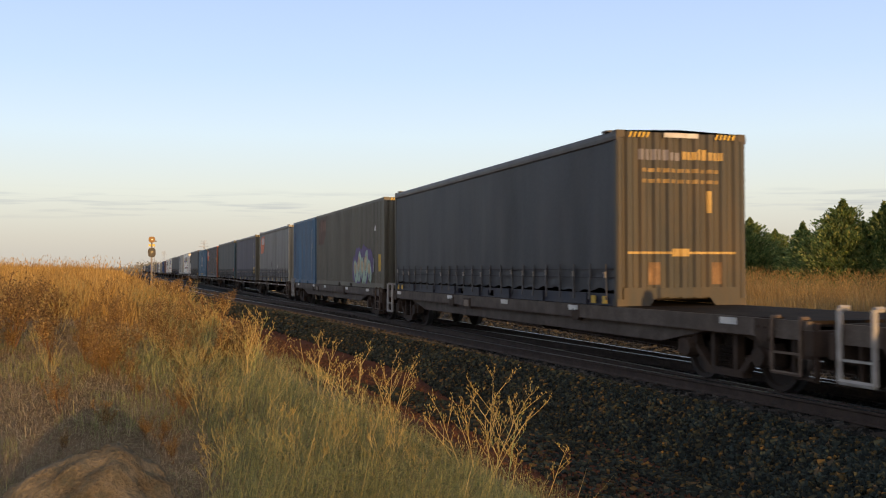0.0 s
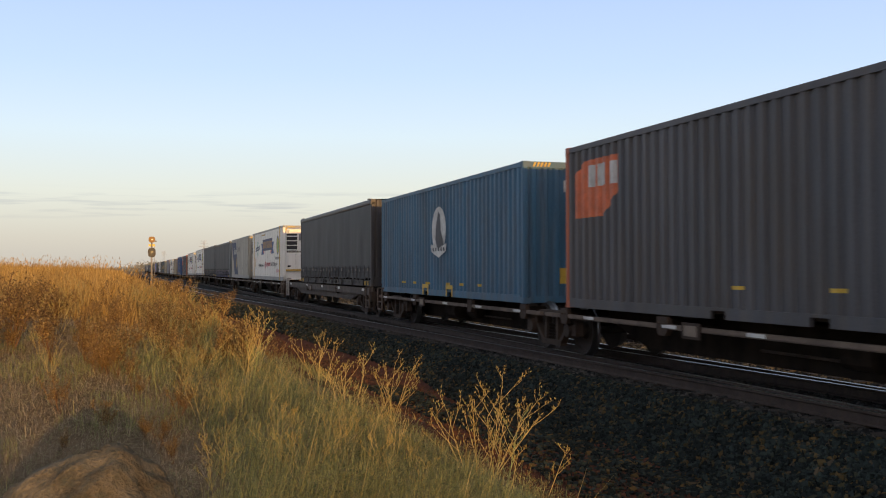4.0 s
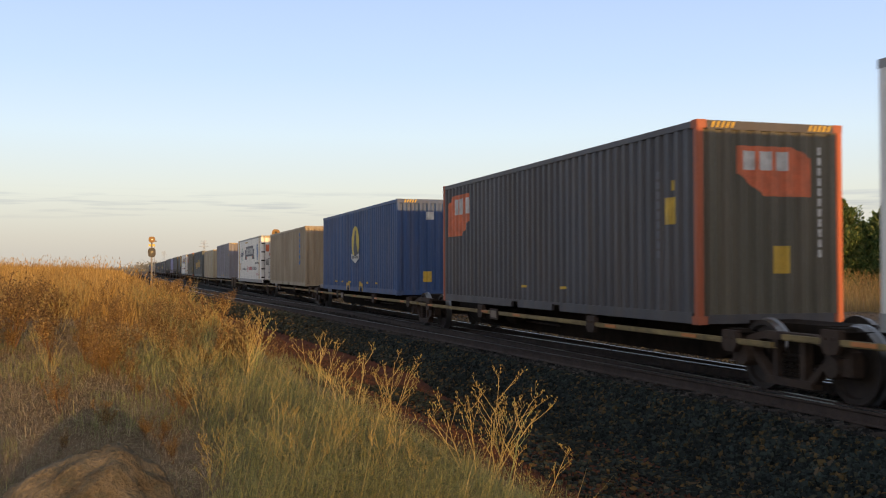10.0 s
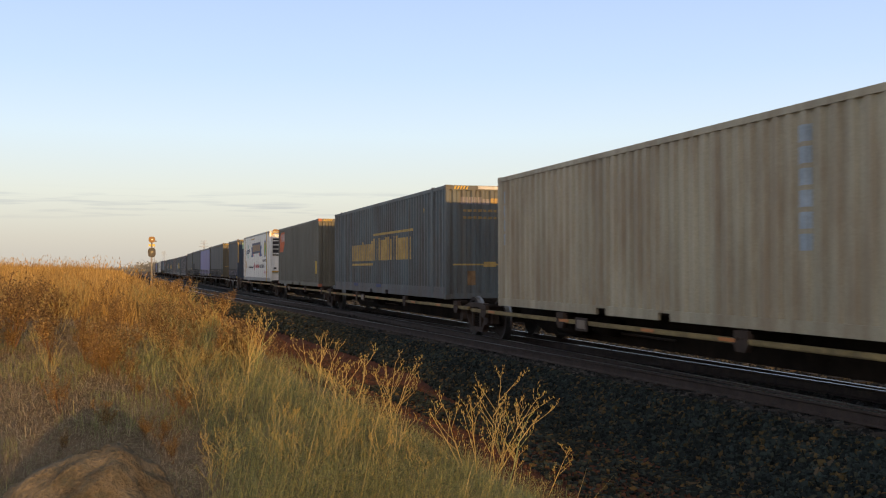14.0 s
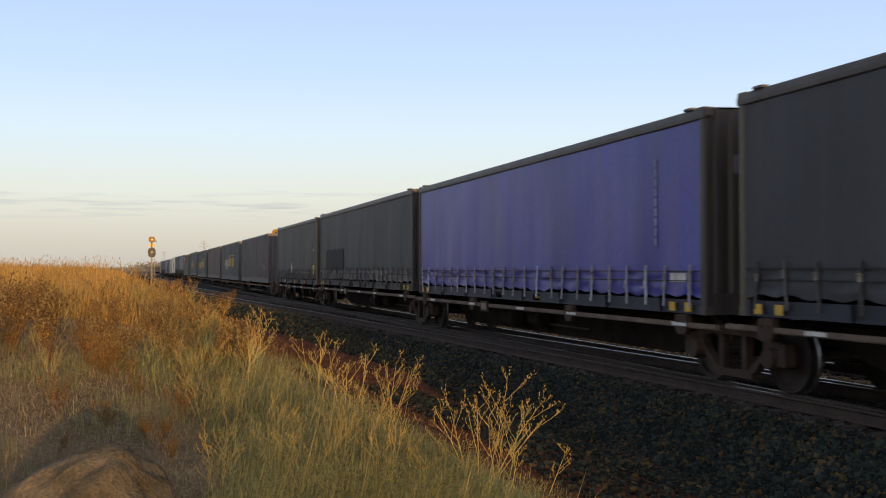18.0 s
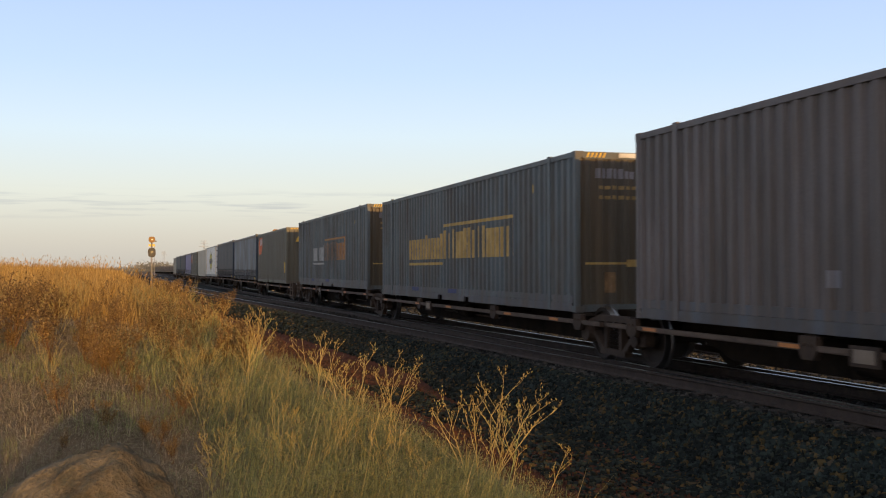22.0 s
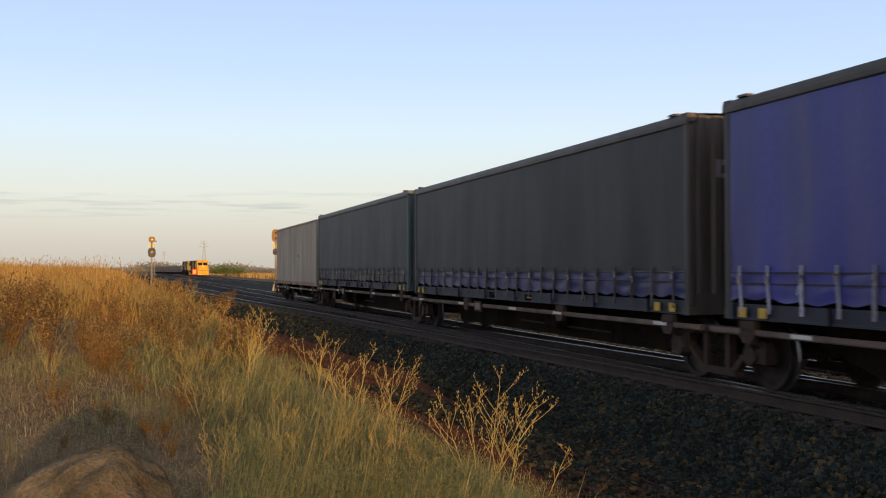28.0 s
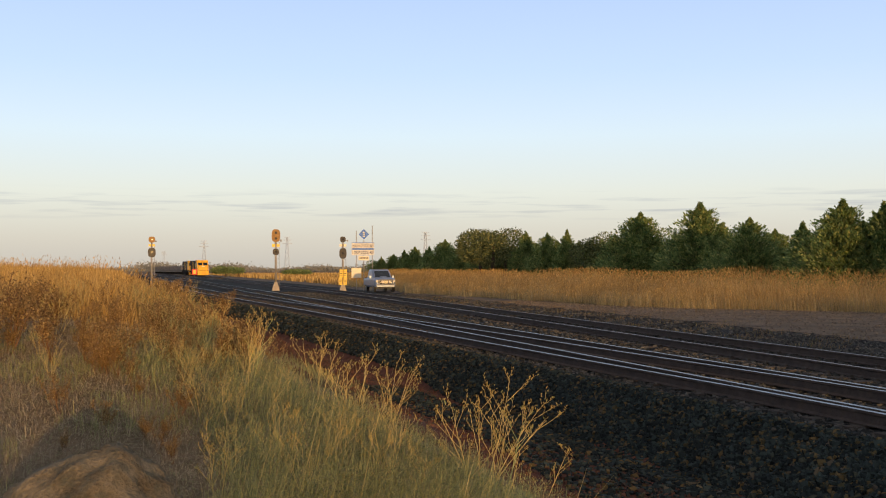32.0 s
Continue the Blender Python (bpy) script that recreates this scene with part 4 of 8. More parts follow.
def bracket_mesh(base):
    m = Mesh().prism([(-0.10, base - 0.30), (0.10, base - 0.30), (0.17, base - 0.20), (0.15, base - 0.02), (-0.15, base - 0.02), (-0.17, base - 0.20)], -1.25, -1.16, axis=0)
    for q in (-0.07, 0.07):
        m.lathe([(-1.268, 0.018), (-1.25, 0.022)], 6, 0, (0, q, base - 0.12))
    return m


def platform(w, a, b, base, deep=False, marks="", seed=0, deck=False, sill=None):
    """One platform of a wagon: girder, side sills, bearers and fittings from a to b under a container at base."""
    r = random.Random(seed)
    part("spine", spine_mesh(a, b, 0.24 if not deep else 0.42), M_FRAME, w)
    for sx in (-1, 1):
        part("side_sill", sill_mesh(a, b, sx, deep, base), sill if not deep else mat("dusty_brown_sill", (0.105, 0.082, 0.064), 0.8, 0, 0.35, 3, 0.5, (0.06, 0.042, 0.03), grime=0.4), w, "dusty steel side sill")
    for q in (a + 0.9, a + (b - a) * 0.32, a + (b - a) * 0.68, b - 0.9):
        part("bearer", lambda: bearer_mesh(base), M_FRAME, w, at=(0, q, 0), key=round(base, 3))
        part("bracket", lambda: bracket_mesh(base), M_RUST, w, at=(0, q, 0), key=round(base, 3))
    if deck:
        part("deck", Mesh().box(-1.16, a + 0.05, 0.90, 1.16, b - 0.05, 0.975), M_FRAME, w, "dark steel deck")
    y = a + (b - a) * (0.35 + 0.3 * r.random())
    part("brake_cylinder", lambda: Mesh().lathe([(-0.35, 0.1), (-0.3, 0.17), (0.25, 0.17), (0.35, 0.06)], 12, 1), M_FRAME, w, at=(-0.62, y, 0.55), key=1)
    if r.random() < 0.4:
        part("air_tank", lambda: Mesh().lathe([(-0.5, 0.06), (-0.42, 0.19), (0.42, 0.19), (0.5, 0.06)], 12, 1), M_FRAME, w, at=(-0.72, y + 1.3, 0.52), key=1)
    part("brake_rod", lambda: Mesh().tube((-0.5, -2.2, 0), (-0.5, 2.2, 0.02), 0.02), M_RUST, w, at=(0, y, 0.44), key=1)
    board = part("data_board", lambda: Mesh().box(-1.27, -0.24, -0.30, -1.245, 0.24, -0.07, 0.0), M_RUST, w, "dusty steel data board", at=(0, a + (b - a) * 0.62, base), key=1)
    part("data_plate", lambda: Mesh().box(-1.278, -0.17, -0.26, -1.27, 0.17, -0.11), mat("grey_board", (0.22, 0.17, 0.125), 0.7, 0, 0.2, 3, 0.4), board, "pale blank plate", key=1)
    if marks:
        n = 5
        for i in range(n):
            q = a + (b - a) * (i + 0.5 + r.uniform(-0.2, 0.2)) / n
            part("reflector", lambda: Mesh().box(-1.252, -0.2, base - 0.18 if not deep else 0.86, -1.243, 0.2, base - 0.13 if not deep else 0.95),
                 M_WHITE if marks == "white" else mat("orange_reflector", (0.55, 0.20, 0.05), 0.5, 0, 0.2, 4, 0.3), w, at=(0, q, 0), key=(marks, deep, round(base, 3)))


def hand_wheel(w, y, z, x=-1.05):
    hw = part("brake_wheel", lambda: ring_mesh(0.2, 0.022), M_RUST, w, "spoked hand brake wheel", at=(x, y, z), key="hw")
    return hw


def ring_mesh(r, t):
    m = Mesh()
    n, k = 20, 6
    v, f = [], []
    for i in range(n):
        a = 2 * math.pi * i / n
        for j in range(k):
            b = 2 * math.pi * j / k
            q = r + t * math.cos(b)
            v.append((t * math.sin(b), q * math.cos(a), q * math.sin(a)))
    for i in range(n):
        for j in range(k):
            f.append((i * k + j, ((i + 1) % n) * k + j, ((i + 1) % n) * k + (j + 1) % k, i * k + (j + 1) % k))
    m.add(v, f)
    for i in range(5):
        a = 2 * math.pi * i / 5
        m.tube((0, 0, 0), (0, r * math.cos(a), r * math.sin(a)), 0.018, n=5)
    return m


M_GREYRAIL = mat("pale_grey_rail", (0.42, 0.40, 0.37), 0.6, 0, 0.2, 5, 0.4)


def wagon_end(w, y, s, brake=False):
    """Headstock, coupler, steps and hoses at an outer end. s: the way out along y."""
    part("headstock", lambda: Mesh().box(-1.25, -0.1, 0.56, 1.25, 0.1, 0.86), M_RUST, w, at=(0, y, 0), key="hs")
    part("coupler", lambda s=s: Mesh().box(-0.12, min(0, s * 0.75), 0.60, 0.12, max(0, s * 0.75), 0.84, 0.04), M_FRAME, w, at=(0, y, 0), key=("cp", s))
    for sx in (-1, 1):
        part("step_ladder", ladder_mesh, M_RUST, w, "steel shunter's step", at=(sx * 1.16, y - s * 0.14, 0), key="ld")
        part("grab_rail", (lambda: grab_mesh(1.15, 0.036)) if brake is None and s > 0 else grab_mesh, M_GREYRAIL if brake is None and s > 0 else M_TAN, w, at=(sx * 1.27, y - s * 0.38, 0), key=("gr", brake is None and s > 0))
    part("air_hose", lambda: Mesh().tube((0.3, 0, 0.7), (0.4, 0.25 * s, 0.42), 0.03), M_BLACK, w, at=(0, y, 0), key=("ah", s))
    if brake:
        part("brake_stand", lambda: Mesh().tube((0, 0, 0.8), (0, 0, 1.5), 0.26, 0.2, 8).tube((0, 0, 1.5), (0, 0, 1.78), 0.2, 0.13, 8).tube((0, 0, 1.78), (0, 0, 1.86), 0.13, 0.05, 8), mat("brown_stand", (0.12, 0.08, 0.052), 0.8, 0, 0.3, 5), w, at=(-0.2, y - s * 0.1, 0), key="bs")
        hand_wheel(w, y - s * 0.1 - 0.1, 1.7, 0.12)


def ladder_mesh():
    m = Mesh()
    for q in (-0.2, 0.2):
        m.box(-0.03, q - 0.025, 0.25, 0.03, q + 0.025, 0.95)
    for z in (0.27, 0.52, 0.76):
        m.box(-0.05, -0.2, z, 0.05, 0.2, z + 0.035)
    return m


def grab_mesh(top=1.0, r=0.024):
    """A hanging loop of bar with an inner step."""
    m = Mesh()
    for q in (-0.28, 0.28):
        m.tube((0, q, 0.33), (0, q, top), r, n=6)
        m.tube((0, q, top), (0.12, q, top), r, n=6)
    m.tube((0, -0.28, 0.33), (0, 0.28, 0.33), r, n=6)
    m.box(-0.01, -0.28, 0.56, 0.05, 0.28, 0.585)
    return m

# ---------------------------------------------------------------- the consist
HC = 2.905
HT = 2.935      # curtain-sided boxes: the roof rail ends 30 mm lower
HR = 2.905


def slate(name, r, g, b, **k):
    k.setdefault("dirt", 0.3)
    return mat(name, (r, g, b), k.pop("rough", 0.6), 0, k.pop("var", 0.22), k.pop("scale", 0.9), streak=True, bump=0.12, bscale=14, **k)


M_C_SLATE = slate("slate_curtain", 0.030, 0.033, 0.040, dirt=0.6, dirt_col=(0.056, 0.056, 0.060), var=0.3, grime=0.4, grime_col=(0.055, 0.05, 0.048))
M_C_DARK = slate("charcoal_curtain", 0.025, 0.026, 0.028, dirt=0.6, dirt_col=(0.054, 0.053, 0.054), var=0.3, grime=0.4, grime_col=(0.05, 0.048, 0.047))
M_C_NAVY = slate("navy_curtain", 0.036, 0.036, 0.070, dirt=0.5, dirt_col=(0.06, 0.058, 0.075), grime=0.35, grime_col=(0.05, 0.048, 0.055))
M_C_SILVER = slate("silver_curtain", 0.085, 0.088, 0.102, rough=0.5, var=0.3, dirt=0.5, dirt_col=(0.13, 0.13, 0.14), grime=0.4, grime_col=(0.08, 0.075, 0.08))
M_C_VIOLET = slate("violet_blue_curtain", 0.063, 0.066, 0.33, rough=0.45)
M_C_BLUE = slate("bright_blue_curtain", 0.038, 0.042, 0.25, rough=0.45)
M_C_HEMV = slate("violet_hem", 0.030, 0.034, 0.125, rough=0.45)
M_C_HEMB = slate("blue_grey_hem", 0.030, 0.036, 0.055, rough=0.45)
M_C_HEM27 = slate("deep_violet_hem", 0.048, 0.048, 0.29, rough=0.4)
M_C_WORN = slate("worn_pale_blue_curtain", 0.17, 0.20, 0.23, dirt=0.8, dirt_col=(0.12, 0.085, 0.055), grime=0.85, grime_col=(0.075, 0.052, 0.036))
M_C_STEEL = slate("steel_blue_curtain", 0.032, 0.036, 0.042, dirt=0.65, dirt_col=(0.058, 0.060, 0.064), var=0.3, grime=0.6, grime_col=(0.05, 0.046, 0.044))
M_B_BLUE20 = paint("mid_blue_paint", (0.06, 0.15, 0.26), grime=0.35)
M_B_TEAL = paint("teal_blue_paint", (0.045, 0.14, 0.23), grime=0.35)
M_B_BLUE = paint("royal_blue_paint", (0.03, 0.08, 0.21), grime=0.25, grime_col=(0.06, 0.07, 0.11))
M_B_SCFD = paint("dark_slate_paint", (0.076, 0.076, 0.084), grime=0.45)
M_B_TAN = paint("tan_paint", (0.36, 0.29, 0.19), dirt=0.4, dirt_col=(0.2, 0.12, 0.06), grime=0.5, grime_col=(0.20, 0.13, 0.07))
M_B_GREY = paint("violet_grey_paint", (0.235, 0.225, 0.25), grime=0.3, grime_col=(0.15, 0.13, 0.125))
M_B_CREAM = paint("cream_paint", (0.46, 0.405, 0.275), dirt=0.5, dirt_col=(0.22, 0.13, 0.07), grime=0.55, grime_col=(0.26, 0.17, 0.09))
M_B_PN = paint("slate_blue_paint", (0.100, 0.124, 0.132), dirt=0.55, dirt_col=(0.12, 0.09, 0.055), grime=0.75)
M_B_PN2 = paint("grey_blue_paint", (0.096, 0.101, 0.116), dirt=0.7, dirt_col=(0.125, 0.088, 0.055), grime=0.7)
M_B_PLUM = paint("dusty_plum_paint", (0.142, 0.120, 0.112), dirt=0.65, dirt_col=(0.12, 0.075, 0.045), grime=0.7, grime_col=(0.07, 0.06, 0.055))
M_B_IVORY = paint("ivory_paint", (0.50, 0.46, 0.36), dirt=0.2)
M_B_BEIGE = paint("beige_paint", (0.40, 0.36, 0.29), dirt=0.35, grime=0.3, grime_col=(0.24, 0.19, 0.13))
M_TOUCH = mat("blue_touch_up_paint", (0.03, 0.045, 0.15), 0.6, 0, 0.2, 3, 0.3)
M_E_BROWN = paint("brown_dusted_end", (0.080, 0.064, 0.042), dirt=0.6, dirt_col=(0.12, 0.078, 0.036), grime=0.5, grime_col=(0.06, 0.058, 0.05))
M_E_OLIVE = paint("olive_end", (0.12, 0.11, 0.075), dirt=0.4, grime=0.4)
M_E_TEAL = paint("teal_end", (0.06, 0.11, 0.13), dirt=0.35, grime=0.5)
M_E_PALE = paint("pale_teal_end", (0.21, 0.245, 0.26), grime=0.5)
M_E_CREAM = paint("cream_end", (0.38, 0.34, 0.25), dirt=0.35)
M_E_BLUE = paint("blue_end", (0.03, 0.055, 0.09), dirt=0.35, grime=0.5)
M_E_DARK = paint("dark_post", (0.05, 0.045, 0.045), dirt=0.4)
M_MINT = mat("mint_spray", (0.34, 0.46, 0.36), 0.6, 0, 0.3, 4)
M_LILAC = mat("violet_spray", (0.10, 0.06, 0.18), 0.6, 0, 0.3, 4)
M_BROWN = paint("rust_brown_rail", (0.23, 0.115, 0.06))


def pn_end(c, H):
    """Gold and white prints on a freight firm's container end."""
    end_patch(c, "header_notice", -0.35, 0.3, H - 0.1, H - 0.02, M_WHITE, depth=0.0, out=0.02)
    word_bits = dict(depth=0.045)
    blocks(c, end_patch, -0.8, 0.0, H - 0.48, H - 0.30, 7, M_B_GREY, "logo_bar", seed=4, gap=0.25, **word_bits)
    blocks(c, end_patch, 0.0, 0.8, H - 0.46, H - 0.28, 8, M_GOLD, "logo_bar", seed=6, gap=0.2, **word_bits)
    for z in (H - 0.68, H - 0.86):
        blocks(c, end_patch, -0.75, 0.75, z, z + 0.07, 11, mat("worn_gold", (0.30, 0.20, 0.075), 0.7, 0, 0.3, 9), "caption_bar", seed=2, gap=0.25, low=0.9)
    end_patch(c, "gold_line", -1.02, 1.02, 0.86, 0.90, M_GOLD)
    end_patch(c, "gold_plate", -0.2, 0.15, 0.82, 0.95, M_GOLD, out=0.009)
    for x in (-0.62, 0.55):
        end_patch(c, "rust_label", x, x + 0.2, 0.35, 0.72, mat("worn_label", (0.22, 0.13, 0.06), 0.7, 0, 0.3, 6))
    end_patch(c, "number_bars", 0.48, 0.56, H - 1.35, H - 0.98, M_GOLD)
    hazard(c, H)


def number_column(c, y, z1, n, m=M_WHITE, fn=patch, w=0.09, depth=0.046, period=0.278):
    for i in range(n):
        fn(c, "number_bar", y, y + w, z1 - (i + 1) * 0.15, z1 - i * 0.15 - 0.04, m, depth=depth, period=period)


def make_containers():
    out = {}
    flat = dict(depth=0.0, out=0.016)
    # 1, 6, 26: slate curtains with gold-lettered steel ends
    for k, e, lab in ((1, M_PNEND, "slate curtain-sided container with gold-lined steel end on an open flat wagon"),
                      (6, M_E_TEAL, "dark slate curtain-sided container with teal lettered steel end"),
                      (26, paint("olive_gold_end", (0.110, 0.096, 0.062), dirt=0.5, dirt_col=(0.17, 0.11, 0.045), grime=0.4, grime_col=(0.06, 0.06, 0.05)), "slate curtain-sided container with olive gold-lettered end")):
        c = out[k] = curtain_container(14.63, HT, M_C_SLATE if k != 6 else slate("teal_charcoal_curtain", 0.032, 0.041, 0.044, dirt=0.5, dirt_col=(0.06, 0.066, 0.066)), M_SKIRT_BLUE, e, lab)
        pn_end(c, HC)
        if k == 6:
            part("red_placard", Mesh().add([(-HALF - 0.02, 0.65, 0.55), (-HALF - 0.02, 0.25, 0.6), (-HALF - 0.02, 0.45, 0.92)], [(0, 1, 2)]), M_RED, c)
    # 2, 23, 35: olive boxes with orange logo panels
    for k, lab in ((2, "olive-grey corrugated container with pale graffiti and orange logo"), (23, "olive green corrugated container with orange logo panels"),
                   (35, "olive corrugated container with orange logo and hazard stripes")):
        c = out[k] = box_container(12.19, HC, M_OLIVE, lab, period=0.2, depth=0.022, cast=M_ORANGE if k == 23 else None)
        hex_logo(c, patch, 10.0, 2.68, 1.7, 1.02, m=mat("faded_logo", (0.15, 0.10, 0.075), 0.7) if k == 2 else None, txt=mat("faded_logo_bar", (0.24, 0.15, 0.11), 0.7) if k == 2 else M_WHITE, depth=0.022, period=0.2)
        hazard(c, HC)
        patch(c, "yellow_notice", 0.55, 0.8, 0.55, 1.1, M_YELLOW, depth=0.022, period=0.2)
        if k == 2:
            # spray-painted letters: a violet halo, mint bodies, peach shading
            def blob(y, z, ry, rz, tilt, k, n=18):
                r = random.Random(k)
                return [(y + ry * (1 + r.uniform(-0.18, 0.18)) * math.cos(a) + tilt * rz * math.sin(a), max(0.13, z + rz * (1 + r.uniform(-0.16, 0.16)) * math.sin(a)))
                        for a in (2 * math.pi * q / n for q in range(n))]
            for y, z, ry, rz, k in ((1.95, 0.85, 0.45, 0.5, 1), (2.75, 0.8, 0.65, 0.68, 2), (3.7, 0.75, 0.75, 0.66, 3), (4.35, 0.6, 0.4, 0.5, 4)):
                poly(c, "graffiti_halo", blob(y, z, ry, rz, 0.1, k), M_LILAC, 0.005 + 0.0006 * k)
            for y, z, ry, rz, tilt, k in ((4.15, 0.55, 0.32, 0.42, 0.25, 5), (3.6, 0.68, 0.34, 0.52, -0.2, 6), (3.05, 0.6, 0.3, 0.46, 0.15, 7), (2.55, 0.72, 0.33, 0.56, -0.25, 8), (2.0, 0.55, 0.3, 0.4, 0.3, 9)):
                poly(c, "graffiti_letter", blob(y, z, ry, rz, tilt, k), M_MINT, 0.010 + 0.0006 * (k - 5))
                poly(c, "graffiti_shade", blob(y + 0.05, z + 0.22 * rz, ry * 0.6, rz * 0.5, tilt, k + 9), mat("peach_spray", (0.48, 0.37, 0.22), 0.6, 0, 0.3, 5), 0.015 + 0.0006 * (k - 5))
                poly(c, "graffiti_gap", blob(y - 0.03, z - 0.4 * rz, ry * 0.16, rz * 0.22, tilt, k + 20), M_LILAC, 0.020)
            poly(c, "graffiti_tag", [(1.5, 0.5), (1.35, 0.55), (1.3, 0.95), (1.42, 1.0), (1.44, 0.7)], mat("pale_scuff", (0.34, 0.34, 0.35), 0.7), 0.008)
            part("white_triangle", Mesh().add([(-HALF - 0.008, 1.3, 1.88), (-HALF - 0.008, 1.05, 1.88), (-HALF - 0.008, 1.17, 2.12)], [(0, 1, 2)]), M_WHITE, c)
        else:
            hex_logo(c, end_patch, -0.35, HC - 0.25, 1.3, 0.8)
            if k == 35:
                part("warning_triangle", Mesh().add([(-0.75, -0.006, HC - 0.75), (-0.45, -0.006, HC - 0.75), (-0.6, -0.006, HC - 0.45)], [(0, 1, 2)]), M_YELLOW, c)
    # 3: short blue box
    c = out[3] = box_container(6.06, HC, M_B_BLUE20, "short mid-blue corrugated container on a flat wagon")
    number_column(c, 0.9, 2.4, 12)
    number_column(c, 0.65, 2.45, 6)
    patch(c, "dark_strip", 5.35, 5.55, 0.7, 2.4, M_NAVY)
    for i, m in enumerate((M_WHITE, M_WHITE, M_YELLOW, M_WHITE)):
        patch(c, "strip_bar", 5.38, 5.52, 1.75 - i * 0.34, 1.95 - i * 0.34, m, out=0.008)
    patch(c, "yellow_notice", 0.62, 0.72, 1.62, 1.78, M_YELLOW)
    # 4: silver curtain with orange logo
    c = out[4] = curtain_container(12.19, HT, M_C_SILVER, M_SKIRT_GREY, M_E_CREAM, "silver-grey curtain-sided container with orange logo and cream end", yellow=(0.2, 0.35, 0.5, 0.65))
    hex_logo(c, patch, 9.7, 2.62, 1.7, 1.0, **flat)
    hex_logo(c, end_patch, -0.6, HC - 0.25, 1.3, 0.6)
    hazard(c, HC)
    part("black_diamond", Mesh().add([(-HALF - 0.01, 6.65, 0.93), (-HALF - 0.01, 6.45, 0.76), (-HALF - 0.01, 6.25, 0.93), (-HALF - 0.01, 6.45, 1.13)], [(0, 1, 2, 3)]), M_BLACK, c)
    part("white_scuff", Mesh().add([(-HALF - 0.01, 4.18, 0.77), (-HALF - 0.01, 3.9, 0.72), (-HALF - 0.01, 3.8, 0.79), (-HALF - 0.01, 3.95, 0.97), (-HALF - 0.01, 4.04, 0.84)], [(0, 1, 2, 3, 4)]), mat("pale_scuff", (0.34, 0.34, 0.35), 0.7), c)
    # 5, 29: navy and charcoal short curtains with number columns
    for k, m, e, lab in ((5, M_C_NAVY, M_E_OLIVE, "navy curtain-sided container with olive end and yellow notices"),
                         (29, M_C_DARK, M_E_OLIVE, "charcoal curtain-sided container with white diamond and yellow notices")):
        c = out[k] = curtain_container(12.19, HT, m, M_SKIRT_BLUE, e, lab, yellow=(0.25, 0.5, 0.75))
        number_column(c, 1.15, 2.45, 12, M_B_GREY, depth=0.0)
        patch(c, "yellow_notice", 0.55, 1.0, 0.45, 0.85, M_YELLOW, **flat)
        patch(c, "yellow_notice", 0.75, 0.9, 1.45, 1.58, M_YELLOW, **flat)
        hazard(c, HC)
        if k == 29:
            part("white_diamond", Mesh().add([(-HALF - 0.02, 7.1, 0.75), (-HALF - 0.02, 6.9, 0.5), (-HALF - 0.02, 6.7, 0.75), (-HALF - 0.02, 6.9, 1.0)], [(0, 1, 2, 3)]), M_WHITE, c)
    # 7, 16, 40: dark boxes, two with orange corner posts
    for k, o, lab in ((7, M_ORANGE, "dark slate corrugated container with orange corner posts and logo"),
                      (16, M_ORANGE, "dark slate corrugated container with bright orange corner posts"), (40, None, "dark olive corrugated container with faded orange logo")):
        c = out[k] = box_container(12.19, HC, M_B_SCFD if o else M_OLIVE, lab, post=o, end=M_E_OLIVE)
        hex_logo(c, patch, 10.1, 2.6, 1.7, 1.0)
        hex_logo(c, end_patch, -0.55, HC - 0.35, 1.25, 0.72)
        hazard(c, HC)
        patch(c, "yellow_notice", 0.62, 1.0, 1.45, 1.85, M_YELLOW)
        patch(c, "yellow_notice", 0.68, 0.8, 1.95, 2.1, M_YELLOW)
        end_patch(c, "yellow_notice", 0.02, 0.3, 0.72, 1.12, M_YELLOW)
        number_column(c, 1.1, 2.3, 9, mat("faded_lettering", (0.13, 0.13, 0.14), 0.7))
        for y in (4.6, 6.6):
            patch(c, "pocket_label", y, y + 0.3, 0.42, 0.47, M_YELLOW)
        number_column(c, 0.78, HC - 0.3, 11, fn=end_patch, w=0.06, depth=0.045, period=0.254)
    # 8, 17: blue boxes with an arched emblem
    for k, m, lab in ((8, M_B_TEAL, "teal-blue corrugated container with pale arched emblem"), (17, M_B_BLUE, "royal blue corrugated container with yellow arched emblem")):
        c = out[k] = box_container(12.19, HC, m, lab)
        y0 = 5.25
        yc = y0 + 0.65
        tone = mat("emblem_yellow", (0.62, 0.47, 0.06), 0.6) if k == 17 else M_WHITE
        disc(c, "emblem_disc", yc, 1.72, 0.62, 0.6, tone, 0.006)
        poly(c, "emblem_figure", [(yc + 0.12, 1.2), (yc + 0.3, 1.5), (yc + 0.2, 1.9), (yc + 0.02, 2.2), (yc - 0.12, 2.12), (yc - 0.2, 1.7), (yc - 0.45, 1.35), (yc - 0.35, 1.2)], mat("emblem_dark", (0.05, 0.05, 0.06), 0.6), 0.010)
        poly(c, "emblem_base", [(yc + 0.68, 1.36), (yc + 0.64, 1.16), (yc, 1.0), (yc - 0.64, 1.16), (yc - 0.68, 1.36), (yc, 1.24)], M_WHITE, 0.014)
        for q in range(5):
            poly(c, "emblem_bar", [(yc + 0.52 - q * 0.23, 1.26), (yc + 0.52 - q * 0.23, 1.17), (yc + 0.38 - q * 0.23, 1.17), (yc + 0.38 - q * 0.23, 1.26)], mat("emblem_dark", (0.05, 0.05, 0.06), 0.6), 0.018)
        for y in (3.9, 5.0, 6.9, 8.2, 9.4, 2.6):
            patch(c, "yellow_tag", y, y + 0.32, 0.30, 0.36, M_YELLOW)
